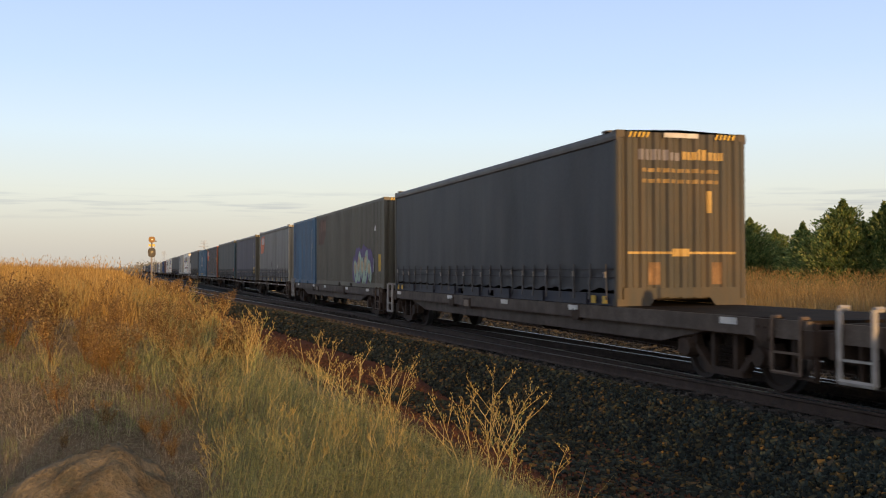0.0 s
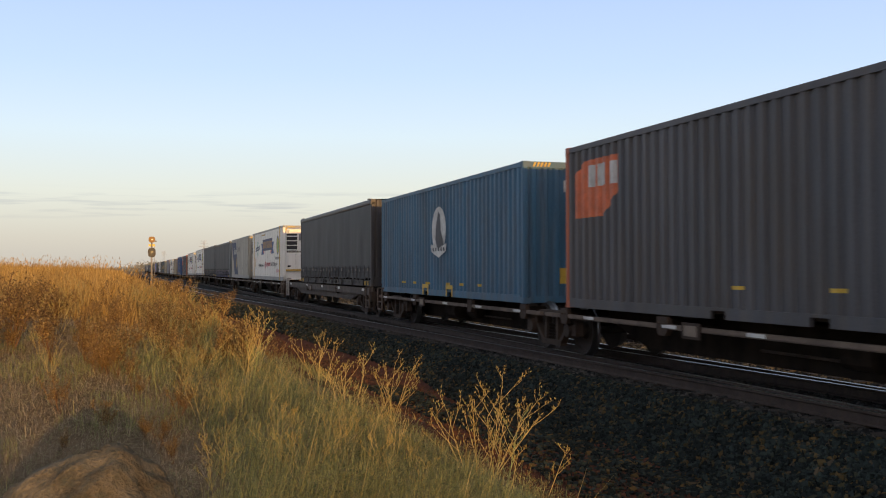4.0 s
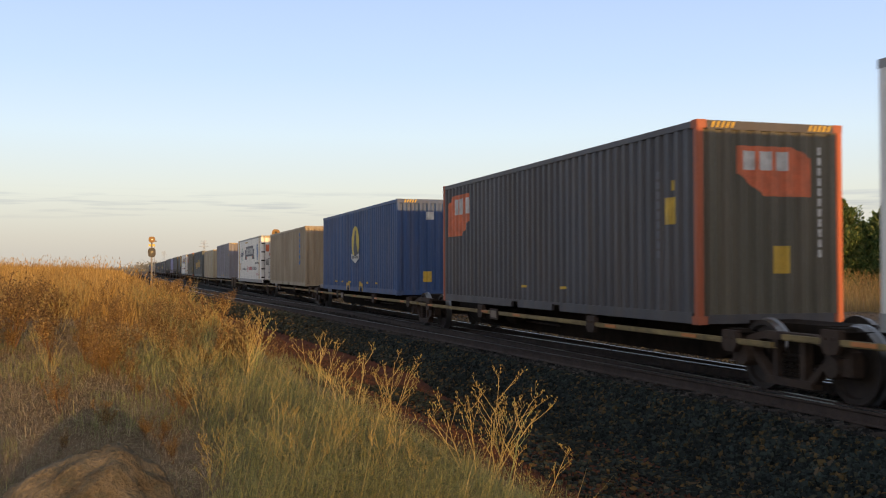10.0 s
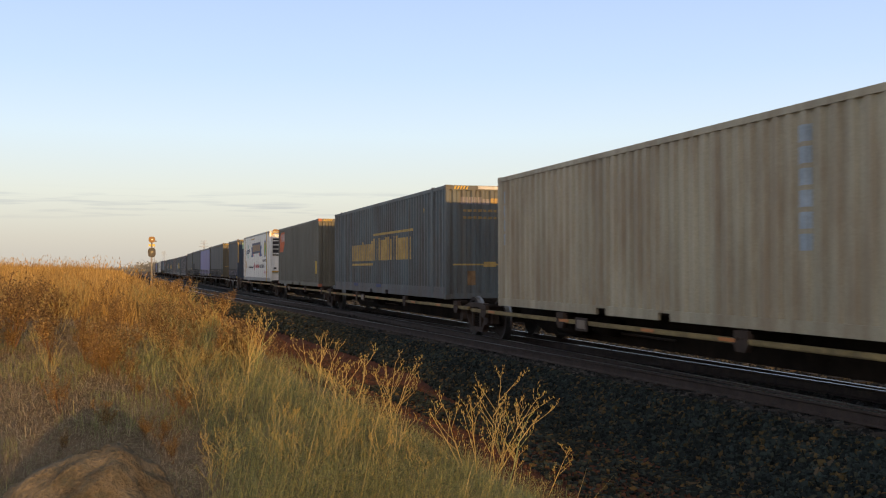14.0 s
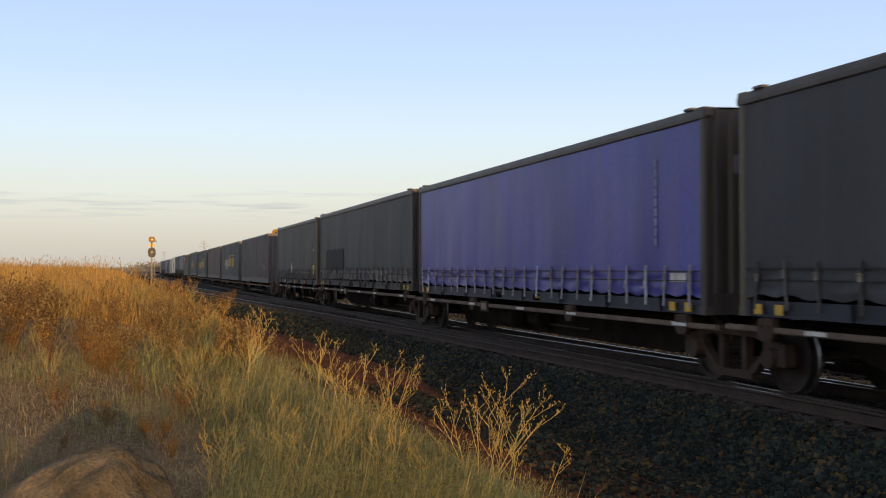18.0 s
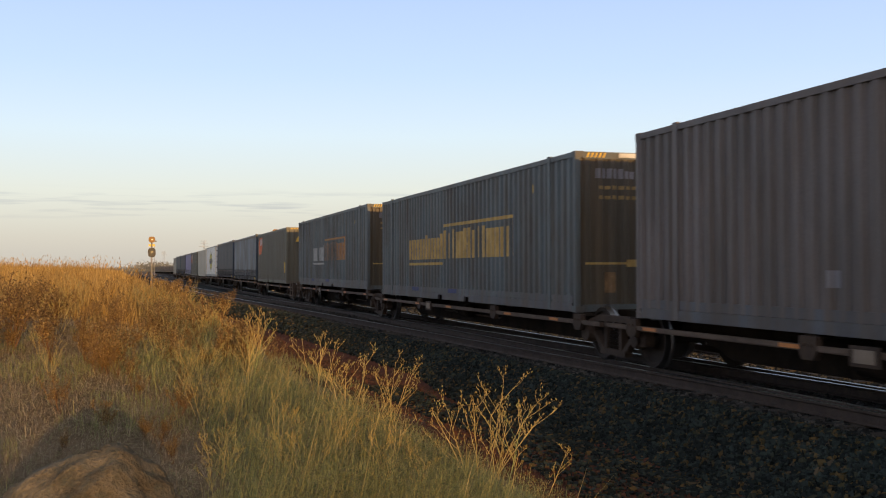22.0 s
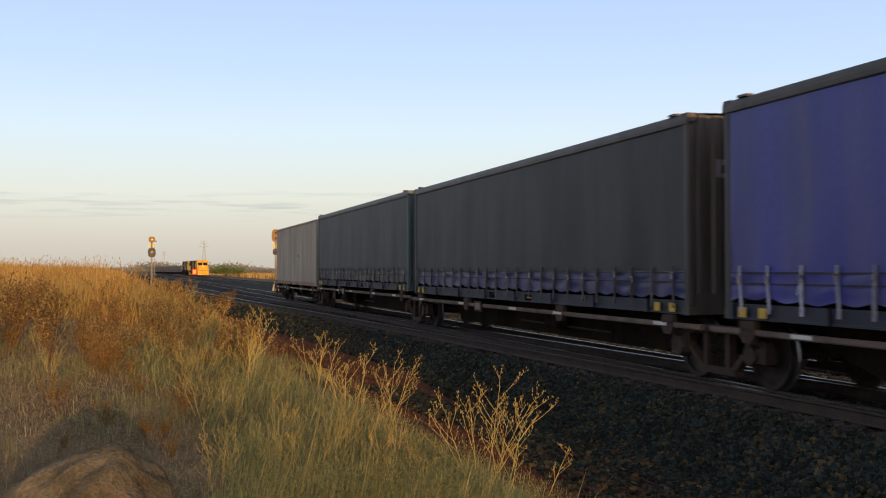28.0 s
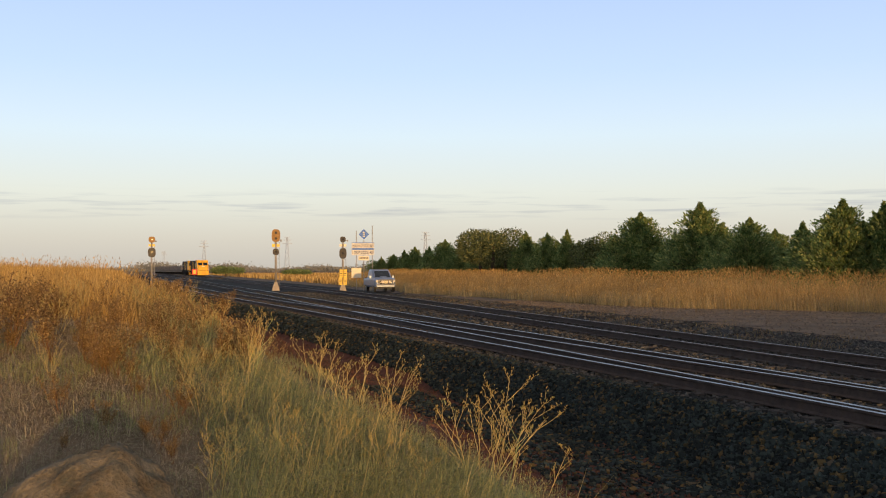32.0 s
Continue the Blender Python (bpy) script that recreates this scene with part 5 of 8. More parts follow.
        for y in (12.19 / 2 - 1.07, 12.19 / 2 + 1.07):
            part("pocket_surround", Mesh().box(-HALF - 0.006, y - 0.28, 0.02, -HALF, y - 0.19, 0.3).box(-HALF - 0.006, y + 0.19, 0.02, -HALF, y + 0.28, 0.3)
                 .box(-HALF - 0.006, y - 0.19, 0.2, -HALF, y + 0.19, 0.3), M_YELLOW, c)
        hazard(c, HC)
        end_patch(c, "round_badge", -0.3, -0.05, HC - 0.62, HC - 0.38, M_WHITE)
        end_patch(c, "yellow_notice", -0.4, -0.12, 0.4, 0.72, M_YELLOW)
    # 9, 13, 28, 42, 43, 12: dark long curtains
    for k, m, sk, e, lab in ((9, M_C_DARK, M_SKIRT_DARK, M_E_DARK, "charcoal curtain-sided container on a flat wagon with white marks"),
                             (12, M_C_DARK, paint("navy_skirt", (0.028, 0.036, 0.11)), M_E_PALE, "dark curtain-sided container with blue skirt and pale end"),
                             (13, slate("grey_green_curtain", 0.042, 0.041, 0.041, dirt=0.85, dirt_col=(0.10, 0.108, 0.118), scale=1.3, grime=0.6, grime_col=(0.03, 0.03, 0.03)), M_SKIRT_DARK, M_E_DARK, "grime-streaked grey curtain-sided container"),
                             (28, M_C_DARK, M_SKIRT_DARK, M_E_DARK, "charcoal curtain-sided container with a darker patch"),
                             (42, M_C_DARK, M_SKIRT_BLUE, M_E_DARK, "charcoal curtain-sided container with dark end posts"),
                             (43, M_C_STEEL, M_SKIRT_BLUE, M_E_TEAL, "dark steel-blue curtain-sided container"),
                             (37, M_C_STEEL, M_SKIRT_BLUE, M_E_BLUE, "steel-blue curtain-sided container with blue end"),
                             (27, M_C_VIOLET, M_SKIRT_BLUE, M_E_DARK, "violet-blue curtain-sided container with grey straps"),
                             (41, M_C_BLUE, M_SKIRT_BLUE, M_E_DARK, "bright blue curtain-sided container with strapped hem"),
                             (36, M_C_WORN, M_SKIRT_DARK, M_E_BLUE, "worn pale blue curtain-sided container with brown streaks")):
        band = {12: M_C_HEMV, 28: M_C_HEMB, 42: M_C_HEMV, 43: M_C_HEMB, 27: M_C_HEM27, 41: M_C_BLUE}.get(k)
        c = out[k] = curtain_container(14.63, HT, m, sk, e, lab, straps=M_PALESTRAP if k in (27, 41) else None, band=band)
        end_patch(c, "white_notice", -0.75, -0.5, HC - 0.92, HC - 0.66, M_B_GREY)
        end_patch(c, "black_dot", -0.63, -0.52, HC - 0.86, HC - 0.74, M_BLACK, out=0.009)
        if k == 28:
            patch(c, "dark_patch", 9.8, 13.3, 0.52, 1.42, mat("dark_patch_cloth", (0.022, 0.02, 0.02), 0.8), bottom=lambda p: 0.55 + 0.07 * math.sin(p * 5) + 0.05 * math.sin(p * 13), top=lambda p: 1.4 + 0.03 * math.sin(p * 9), **flat)
        if k in (27, 41):
            number_column(c, 1.35, 2.35, 9, mat("faint_lettering", (0.2, 0.2, 0.34), 0.6), depth=0.0)
        if k in (12, 27, 41):
            patch(c, "white_label", 0.5, 0.95, 0.45, 0.58, M_WHITE, **flat)
        if k == 36:
            disc(c, "dark_stain", 1.1, 1.55, 0.13, 0.16, M_NAVY, 0.012)
    # 10, 14, 15, 24: white refrigerated boxes with a ribbon print
    for k, rb, lab in ((10, None, "white refrigerated container with ribbon print and cooling unit"), (14, (M_RIB, M_RIB, M_FADED), "white refrigerated container with navy ribbon print"),
                       (15, (M_RIB, M_RIB, M_RIBTEXT), "clean white refrigerated container with open louvred cooling unit"), (24, None, "white refrigerated container with blue ribbon print")):
        out[k] = reefer_container(13.9, HR, lab, "unit", "ribbon", rb)
    out[19] = reefer_container(13.9, HR, "white refrigerated container with double doors and lock rods", "doors", "ribbon", (M_GREYTXT, M_GREYTXT, M_WHITE))
    out[38] = reefer_container(13.9, HR, "white refrigerated container with yellow star emblem", "doors", "star")
    # 11: beige box with a slanting navy print
    c = out[11] = reefer_container(12.19, HR, "soiled beige refrigerated container with slanted navy print", "unit", "none", m=paint("soiled_beige", (0.42, 0.39, 0.32), dirt=0.5, grime=0.4, grime_col=(0.2, 0.16, 0.11)))
    poly(c, "navy_print", [(12.05, HC - 0.24), (9.75, 0.24), (7.2, 0.24), (8.75, HC - 0.24)], M_NAVY, 0.006)
    for i in range(6):
        a = 10.35 - i * 0.36
        poly(c, "name_bar", [(a, HC - 1.15), (a - 0.25, HC - 1.15), (a - 0.25, HC - (0.8 if i else 0.62)), (a, HC - (0.8 if i else 0.62))], M_FADED, 0.010)
    for i in range(5):
        a = 7.6 - i * 0.36
        poly(c, "name_bar", [(a, HC - 1.0), (a - 0.12, HC - 1.0), (a - 0.12, HC - 0.62), (a, HC - 0.62)], M_GREYTXT, 0.010)
    poly(c, "tan_emblem", [(8.5, 0.95), (8.1, 0.6), (7.8, 1.1), (8.2, 1.55)], M_GOLD, 0.010)
    for y, z in ((6.0, 0.9), (5.0, 1.1), (4.3, 0.75), (3.6, 0.95), (2.7, 1.2), (1.7, 0.9), (1.0, 1.1)):
        poly(c, "stain", [(y, z), (y - 0.12, z - 0.25), (y - 0.2, z + 0.1)], M_GREYTXT, 0.008)
    # 18, 21: tan and cream boxes
    for k, m, lab in ((18, M_B_TAN, "rust-stained tan corrugated container with a small navy badge"), (21, M_B_CREAM, "rust-streaked cream corrugated container with pale blue bars")):
        c = out[k] = box_container(12.19, 2.77, m, lab)
        for i in range(6):
            patch(c, "blue_bar", 1.6, 1.85, 2.3 - i * 0.26, 2.5 - i * 0.26, M_BLUEP if k == 18 else mat("faded_blue", (0.36, 0.42, 0.46), 0.6))
        if k == 18:
            end_patch(c, "navy_badge", -0.25, 0.05, HC - 0.75, HC - 0.45, M_NAVY)
            end_patch(c, "badge_mark", -0.18, -0.02, HC - 0.7, HC - 0.5, M_WHITE, out=0.009)
        else:
            end_patch(c, "number_bars", 0.5, 0.8, HC - 0.55, HC - 0.3, mat("faded_blue", (0.36, 0.42, 0.46), 0.6))
            for i in range(4):
                patch(c, "blue_bar", 11.8, 11.92, 2.2 - i * 0.3, 2.45 - i * 0.3, mat("faded_blue", (0.36, 0.42, 0.46), 0.6))
    # 20: violet-grey box
    c = out[20] = box_container(12.19, HC, M_B_GREY, "plain violet-grey corrugated container with clean steel end")
    hazard(c, HC)
    number_column(c, 0.62, HC - 0.45, 8, M_GOLD, fn=end_patch, w=0.05, depth=0.045, period=0.254)
    for y in (12.19 / 2 - 1.07, 12.19 / 2 + 1.07):
        patch(c, "yellow_tag", y - 0.2, y + 0.25, 0.19, 0.26, M_YELLOW, depth=0.0, out=0.014)
    patch(c, "white_tag", 5.9, 6.0, 0.2, 0.27, M_WHITE, depth=0.0, out=0.014)
    patch(c, "yellow_notice", 0.75, 0.92, 1.85, 2.0, M_YELLOW)
    # 22, 31, 33, 34: slate-blue long boxes with a two-part word mark; 30, 32 plain
    for k, m1, m2, lab in ((22, M_GOLD, M_GOLD, "slate-blue long corrugated container with faded gold word mark"), (31, mat("worn_yellow_print", (0.46, 0.32, 0.085), 0.6, 0, 0.25, 5), mat("worn_white_print", (0.36, 0.36, 0.34), 0.6, 0, 0.25, 5), "blue-grey long corrugated container with yellow word mark"),
                           (33, M_GOLD, M_GOLD, "slate long corrugated container with gold word mark"), (34, mat("worn_orange_print", (0.40, 0.19, 0.065), 0.6, 0, 0.25, 5), mat("worn_white_print", (0.36, 0.36, 0.34), 0.6, 0, 0.25, 5), "slate long corrugated container with white and orange word mark")):
        c = out[k] = box_container(14.63, HC, M_B_PN, lab, posts48=True, end=M_E_BROWN if k in (33, 34) else None)
        a = 11.4 if k != 34 else 10.8
        word_panel(c, lambda c, n, p, q, z0, z1, m, a=a, **kk: patch(c, n, a - q, a - p, z0, z1, m, **kk), 0.0, 8.25 if k != 34 else 7.0, 1.05, 0.72, m1, m2)
        pn_end(c, HC)
        patch(c, "yellow_tag", 2.0, 2.15, 2.3, 2.45, M_YELLOW)
        for y in (3.0, 4.2, 7.0, 8.5, 10.4):
            patch(c, "blue_touch_up", y, y + 0.7, 0.19, 0.29, M_TOUCH if y in (7.0, 10.4) else M_B_PN, depth=0.0, out=0.004)
    for k, m, lab in ((30, M_B_PN2, "plain grey-blue long corrugated container with dusty end"), (32, M_B_PLUM, "dusty plum long corrugated container")):
        c = out[k] = box_container(14.63, HC, m, lab, posts48=True)
        patch(c, "yellow_notice", 1.7, 1.95, 0.75, 1.05, M_YELLOW)
        end_patch(c, "yellow_notice", 0.45, 0.72, 0.45, 0.78, M_YELLOW)
        number_column(c, 0.6, HC - 0.35, 7, M_GOLD, fn=end_patch, w=0.05, depth=0.045, period=0.254)
        patch(c, "white_tag", 9.8, 10.05, 0.55, 0.75, M_B_GREY)
    # 25: short curtain box with blue end
    c = out[25] = curtain_container(7.0, HT, M_C_DARK, M_SKIRT_BLUE, M_E_BLUE, "short charcoal curtain-sided container with scuffed blue end", band=M_C_HEMV)
    hazard(c, HC)
    end_patch(c, "pale_notice", -0.85, -0.45, HC - 0.68, HC - 0.22, mat("pale_green_notice", (0.35, 0.5, 0.38), 0.6))
    for x in (-0.5, -0.2, 0.1, 0.4):
        number_column(c, x, HC - 0.75, 7, fn=end_patch, w=0.07, depth=0.045, period=0.254)
    end_patch(c, "white_line", -0.8, 0.9, 0.92, 0.96, M_WHITE)
    end_patch(c, "gold_label", 0.6, 0.85, 0.5, 0.88, M_GOLD)
    part("amber_post_strip", Mesh().box(-HALF + 0.02, -0.006, 1.2, -HALF + 0.09, 0.0, HC - 0.2), M_GOLD, c)
    # 39, 44: plain pale boxes
    out[39] = box_container(12.19, HC, M_B_IVORY, "plain ivory corrugated container", period=0.2, depth=0.02)
    patch(out[39], "yellow_notice", 0.55, 0.8, 0.5, 0.75, M_YELLOW, depth=0.02, period=0.2)
    c = out[44] = box_container(12.19, HC, M_B_BEIGE, "dusty beige corrugated container closing the train")
    part("brown_base_strip", rail_with_pockets(-1, 12.19), M_BROWN, c, "rust-brown bottom rail", at=(-0.006, 0, 0))
    part("brown_top_strip", Mesh().box(-HALF - 0.005, 0.17, HC - 0.105, -HALF + 0.02, 12.02, HC - 0.008), M_BROWN, c, "rust-brown top rail")
    patch(c, "scuff", 4.5, 5.0, 1.35, 1.42, M_GREYTXT)
    return out


REAR = {1: 29.7, 2: 43.3, 3: 49.73, 4: 63.5, 5: 77.85, 6: 94.3, 7: 108.6, 8: 122.9, 9: 139.0, 10: 158.7, 11: 173.1, 12: 189.6, 13: 204.95, 14: 219.65, 15: 238.25, 16: 254.07,
        17: 270.95, 18: 287.75, 19: 305.9, 20: 325.58, 21: 342.4, 22: 360.85, 23: 376.7, 24: 394.37, 25: 405.88, 26: 426.1, 27: 441.55, 28: 456.9, 29: 469.95, 30: 488.7, 31: 505.65,
        32: 522.3, 33: 539.2, 34: 556.0, 35: 572.23, 36: 587.8, 37: 603.4, 38: 618.8, 39: 632.0, 40: 645.8, 41: 660.95, 42: 676.5, 43: 691.86, 44: 704.73}
LONG = {3: 6.06, 25: 7.0}
for k in (1, 6, 9, 12, 13, 22, 26, 27, 28, 30, 31, 32, 33, 34, 36, 37, 41, 42, 43):
    LONG[k] = 14.63
for k in (10, 14, 15, 19, 24, 38):
    LONG[k] = 13.9


def front_of(k):
    return REAR[k] - LONG.get(k, 12.19)


# height of each roof edge over the rails: the wagons ride at different heights
ROOF = {1: 3.886, 2: 3.886, 3: 3.880, 4: 3.862, 5: 3.826, 6: 3.856, 7: 3.80, 8: 3.80, 9: 3.940, 10: 3.916, 11: 3.910, 12: 3.892, 13: 3.928, 14: 3.922, 15: 3.820, 16: 3.707, 17: 3.719,
        18: 3.599, 19: 3.695, 20: 3.790, 21: 3.575, 22: 3.74, 23: 3.77, 24: 3.826, 25: 3.844, 26: 3.892, 27: 3.856, 28: 3.886, 29: 3.838, 30: 3.713, 31: 3.713, 32: 3.725, 33: 3.719,
        34: 3.820, 35: 3.778, 36: 3.850, 37: 3.910, 38: 3.87, 39: 3.79, 40: 3.80, 41: 3.838, 42: 3.838, 43: 3.874, 44: 3.766}
BASE = {k: z - (2.77 if k in (18, 21) else HC) for k, z in ROOF.items()}

for k, c in make_containers().items():
    mover(c, front_of(k), BASE[k])

# packs of five articulated platforms, and three single flat wagons: containers, place of the leading bogie behind the leading container's front
PACKS = [((4, 5, 6, 7, 8), 1.5, False), ((10, 11, 12, 13, 14), 1.3, False), ((15, 16, 17, 18, 19), -0.7, True), ((20, 21, 22, 23, 24), -2.0, True),
         ((25, 26, 27, 28, 29), 0.85, True), ((30, 31, 32, 33, 34), -0.7, True), ((35, 36, 37, 38, 39), -0.7, True), ((40, 41, 42, 43, 44), 0.6, False)]
LEAD = [front_of(p[0][0]) + p[1] - 1.9 for p in PACKS]
LEAD_END = {p[0][0]: min(LEAD[i], front_of(p[0][0]) - 0.35) for i, p in enumerate(PACKS)}


def build_wagons():
    for i, (ks, off, brake) in enumerate(PACKS):
        a = LEAD_END[ks[0]]
        nxt = {8: 124.2, 44: 707.2}.get(ks[-1]) or (LEAD_END.get(ks[-1] + 1))
        b = nxt - 1.15 if ks[-1] not in (8,) else 123.4
        if ks[-1] == 44:
            b = 705.3
        w = mover(thing("container_wagon", "five-platform articulated skeleton container wagon, grimy with dusty sills", "freight wagon", group="wagons of the train"), a, 0.0)
        joints = [max(front_of(ks[0]) + off, a + 1.7)] + [(REAR[p] + front_of(q)) / 2 for p, q in zip(ks, ks[1:])] + [b - 1.9]
        for j in joints:
            bogie(w, j - a, a)
        ends = [a + 0.1] + joints[1:-1] + [b - 0.1]
        for k, (p, q) in enumerate(zip(ends, ends[1:])):
            platform(w, p - a + 0.12, q - a - 0.12, BASE[ks[k]], marks="orange" if i in (2, 3, 5, 6) else "white", seed=i * 7 + k, sill=M_SILLY if i in (2, 3) else (M_SILLB if i in (5, 6) else M_TAN))
        wagon_end(w, 0.1, -1, brake)
        wagon_end(w, b - a - 0.1, 1)
        if i in (1, 2):
            hand_wheel(w, 3.2, 0.62, -1.2)
    for a, b, f, r, lab in ((-11.0, 9.75, -9.0, 7.7, "empty flat container wagon with grey handrails"), (10.05, 30.6, 12.2, 28.8, "flat container wagon with deep rusty sills and white marks"),
                            (31.3, 50.0, 32.9, 48.0, "flat container wagon with white reflective patches"), (124.2, 143.2, 126.0, 141.3, "flat container wagon with white-patched sills")):
        w = mover(thing("flat_wagon", lab, "freight wagon", group="wagons of the train"), a, 0.0)
        for y in (f, r):
            bogie(w, y - a, a)
        platform(w, 0.1, b - a - 0.1, 0.985, True, "white", int(a) + 50, deck=True)
        wagon_end(w, 0.1, -1, None)
        wagon_end(w, b - a - 0.1, 1, None)
        if a < 0:
            part("brake_stand", Mesh().tube((0, 0, 0.9), (0, 0, 1.45), 0.16, 0.13, 8).tube((0, 0, 1.45), (0, 0, 1.62), 0.13, 0.06, 8), M_RUST, w, at=(-0.5, b - a - 0.25, 0))
            hand_wheel(w, b - a - 0.3, 1.5, -0.3)


build_wagons()


# ---------------------------------------------------------------- ballast stones
def island_mat(name, stops, rough=0.9, trans=0.0, spec=0.25):
    """A surface whose pieces take their colours from a ramp, each at random."""
    m = MATS[name] = bpy.data.materials.new(name)
    m.use_nodes = True
    n, l = m.node_tree.nodes, m.node_tree.links
    b = n["Principled BSDF"]
    b.inputs["Roughness"].default_value = rough
    b.inputs["Specular IOR Level"].default_value = spec
    g = n.new("ShaderNodeNewGeometry")
    r = n.new("ShaderNodeValToRGB")
    while len(r.color_ramp.elements) < len(stops):
        r.color_ramp.elements.new(0.5)
    for e, (q, col) in zip(r.color_ramp.elements, stops):
        e.position, e.color = q, (*col, 1)
    l.new(g.outputs["Random Per Island"], r.inputs[0])
    co = n.new("ShaderNodeTexCoord")
    no = n.new("ShaderNodeTexNoise")
    no.inputs["Scale"].default_value, no.inputs["Detail"].default_value = 1.1, 4
    l.new(co.outputs["Object"], no.inputs["Vector"])
    mr = n.new("ShaderNodeMapRange")
    mr.inputs[1].default_value, mr.inputs[2].default_value, mr.inputs[3].default_value, mr.inputs[4].default_value = 0.3, 0.7, 0.7, 1.3
    l.new(no.outputs["Fac"], mr.inputs[0])
    h = n.new("ShaderNodeHueSaturation")
    l.new(mr.outputs[0], h.inputs["Value"])
    l.new(r.outputs[0], h.inputs["Color"])
    l.new(h.outputs[0], b.inputs["Base Color"])
    if trans:
        tr = n.new("ShaderNodeBsdfTranslucent")
        l.new(h.outputs[0], tr.inputs["Color"])
        ms = n.new("ShaderNodeMixShader")
        ms.inputs[0].default_value = trans
        l.new(b.outputs[0], ms.inputs[1])
        l.new(tr.outputs[0], ms.inputs[2])
        l.new(ms.outputs[0], n["Material Output"].inputs["Surface"])
    return m


def raw_mesh(name, verts, faces, material):
    me = bpy.data.meshes.new(name)
    me.from_pydata(verts.tolist(), [], faces if isinstance(faces, list) else faces.tolist())
    me.materials.append(material)
    return me


RNG = np.random.default_rng(7)


def stones(name, x0, x1, y0, y1, n, size, label, material, lift=0.0):
    y = RNG.uniform(y0, y1, n)
    u = RNG.uniform(0, 1, n)
    x = x0(y) + (x1(y) - x0(y)) * u
    s = size * RNG.uniform(0.6, 1.3, n)
    base = np.array([(-1, -1, -1), (1, -1, -1), (1, 1, -1), (-1, 1, -1), (-1, -1, 1), (1, -1, 1), (1, 1, 1), (-1, 1, 1)], float) * 0.5
    v = base[None] * (1 + RNG.uniform(-0.45, 0.45, (n, 8, 3))) * RNG.uniform(0.6, 1.2, (n, 1, 3)) * s[:, None, None]
    a, b = RNG.uniform(0, 6.3, n), RNG.uniform(-0.9, 0.9, n)
    ca, sa, cb, sb = np.cos(a)[:, None], np.sin(a)[:, None], np.cos(b)[:, None], np.sin(b)[:, None]
    v = np.stack([v[..., 0] * ca - v[..., 1] * sa, v[..., 0] * sa + v[..., 1] * ca, v[..., 2]], -1)
    v = np.stack([v[..., 0], v[..., 1] * cb - v[..., 2] * sb, v[..., 1] * sb + v[..., 2] * cb], -1)
    v += np.stack([x, y, land(x, y) + s * 0.12 + lift], 1)[:, None]
    f = np.array([(3, 2, 1, 0), (4, 5, 6, 7), (0, 1, 5, 4), (1, 2, 6, 5), (2, 3, 7, 6), (3, 0, 4, 7)])
    faces = (np.arange(n)[:, None, None] * 8 + f[None]).reshape(-1, 4)
    return tagged(new(name, raw_mesh(name, v.reshape(-1, 3), faces, material)), label, "ballast", kind="stuff")


M_STONE = island_mat("basalt_ballast", [(0.0, (0.006, 0.009, 0.008)), (0.4, (0.016, 0.023, 0.021)), (0.8, (0.036, 0.050, 0.043)), (0.88, (0.055, 0.048, 0.022)), (0.96, (0.125, 0.080, 0.028)),
                                        (1.0, (0.07, 0.06, 0.045))], 0.85)


M_STONE_DUSTY = island_mat("dusty_ballast", [(0.0, (0.014, 0.015, 0.014)), (0.4, (0.036, 0.037, 0.034)), (0.8, (0.075, 0.072, 0.064)), (0.9, (0.085, 0.075, 0.06)), (1.0, (0.12, 0.11, 0.095))], 0.85)


def toe_x(y):
    return TRACK_X - 0.7525 + near_off(y) - 1.72


stones("ballast_stones", lambda y: toe_x(y) - 0.35, lambda y: toe_x(y) + 1.15, 5, 17, 24000, 0.054, "dark basalt ballast stones with rusty brown pieces on the shoulder", M_STONE)
stones("ballast_stones", lambda y: toe_x(y) - 0.1 + 0.35 * step(17, 22, y), lambda y: toe_x(y) + 1.15, 17, 34, 14000, 0.058, "dark basalt ballast stones on the embankment shoulder", M_STONE)
stones("ballast_stones", lambda y: toe_x(y) + 0.25, lambda y: toe_x(y) + 1.2, 34, 75, 6000, 0.10, "dark basalt ballast stones on the far shoulder", M_STONE)
stones("ballast_stones", lambda y: toe_x(y) + 1.1, lambda y: loop_x(y) + 7.0, 6, 26, 32000, 0.052, "dusty grey ballast stones between the rails", M_STONE_DUSTY, -0.01)
stones("ballast_stones", lambda y: toe_x(y) + 1.1, lambda y: loop_x(y) + 7.2, 26, 80, 16000, 0.08, "dusty grey ballast stones between the far tracks", M_STONE_DUSTY, -0.02)
M_CLOD = island_mat("red_clods", [(0.0, (0.05, 0.03, 0.02)), (0.6, (0.13, 0.055, 0.03)), (1.0, (0.04, 0.042, 0.034))], 0.95)
stones("earth_clods", lambda y: toe_x(y) - 2.2, lambda y: toe_x(y) + 0.1, 5, 40, 9000, 0.032, "loose red earth clods and pebbles in the ditch", M_CLOD)
stones("scattered_ballast", lambda y: toe_x(y) - 1.9 + 0.5 * step(9, 14, y), lambda y: toe_x(y) - 0.3, 5, 20, 3400, 0.05, "stray ballast stones over the red ditch", M_STONE)
stones("road_gravel", lambda y: loop_x(y) + 7.0, lambda y: field_edge(y) + 0.5, 16, 60, 12000, 0.035, "brown-grey loose gravel on the service road",
       island_mat("road_gravel_stone", [(0.0, (0.08, 0.062, 0.046)), (0.6, (0.145, 0.112, 0.08)), (1.0, (0.22, 0.17, 0.12))], 0.95))


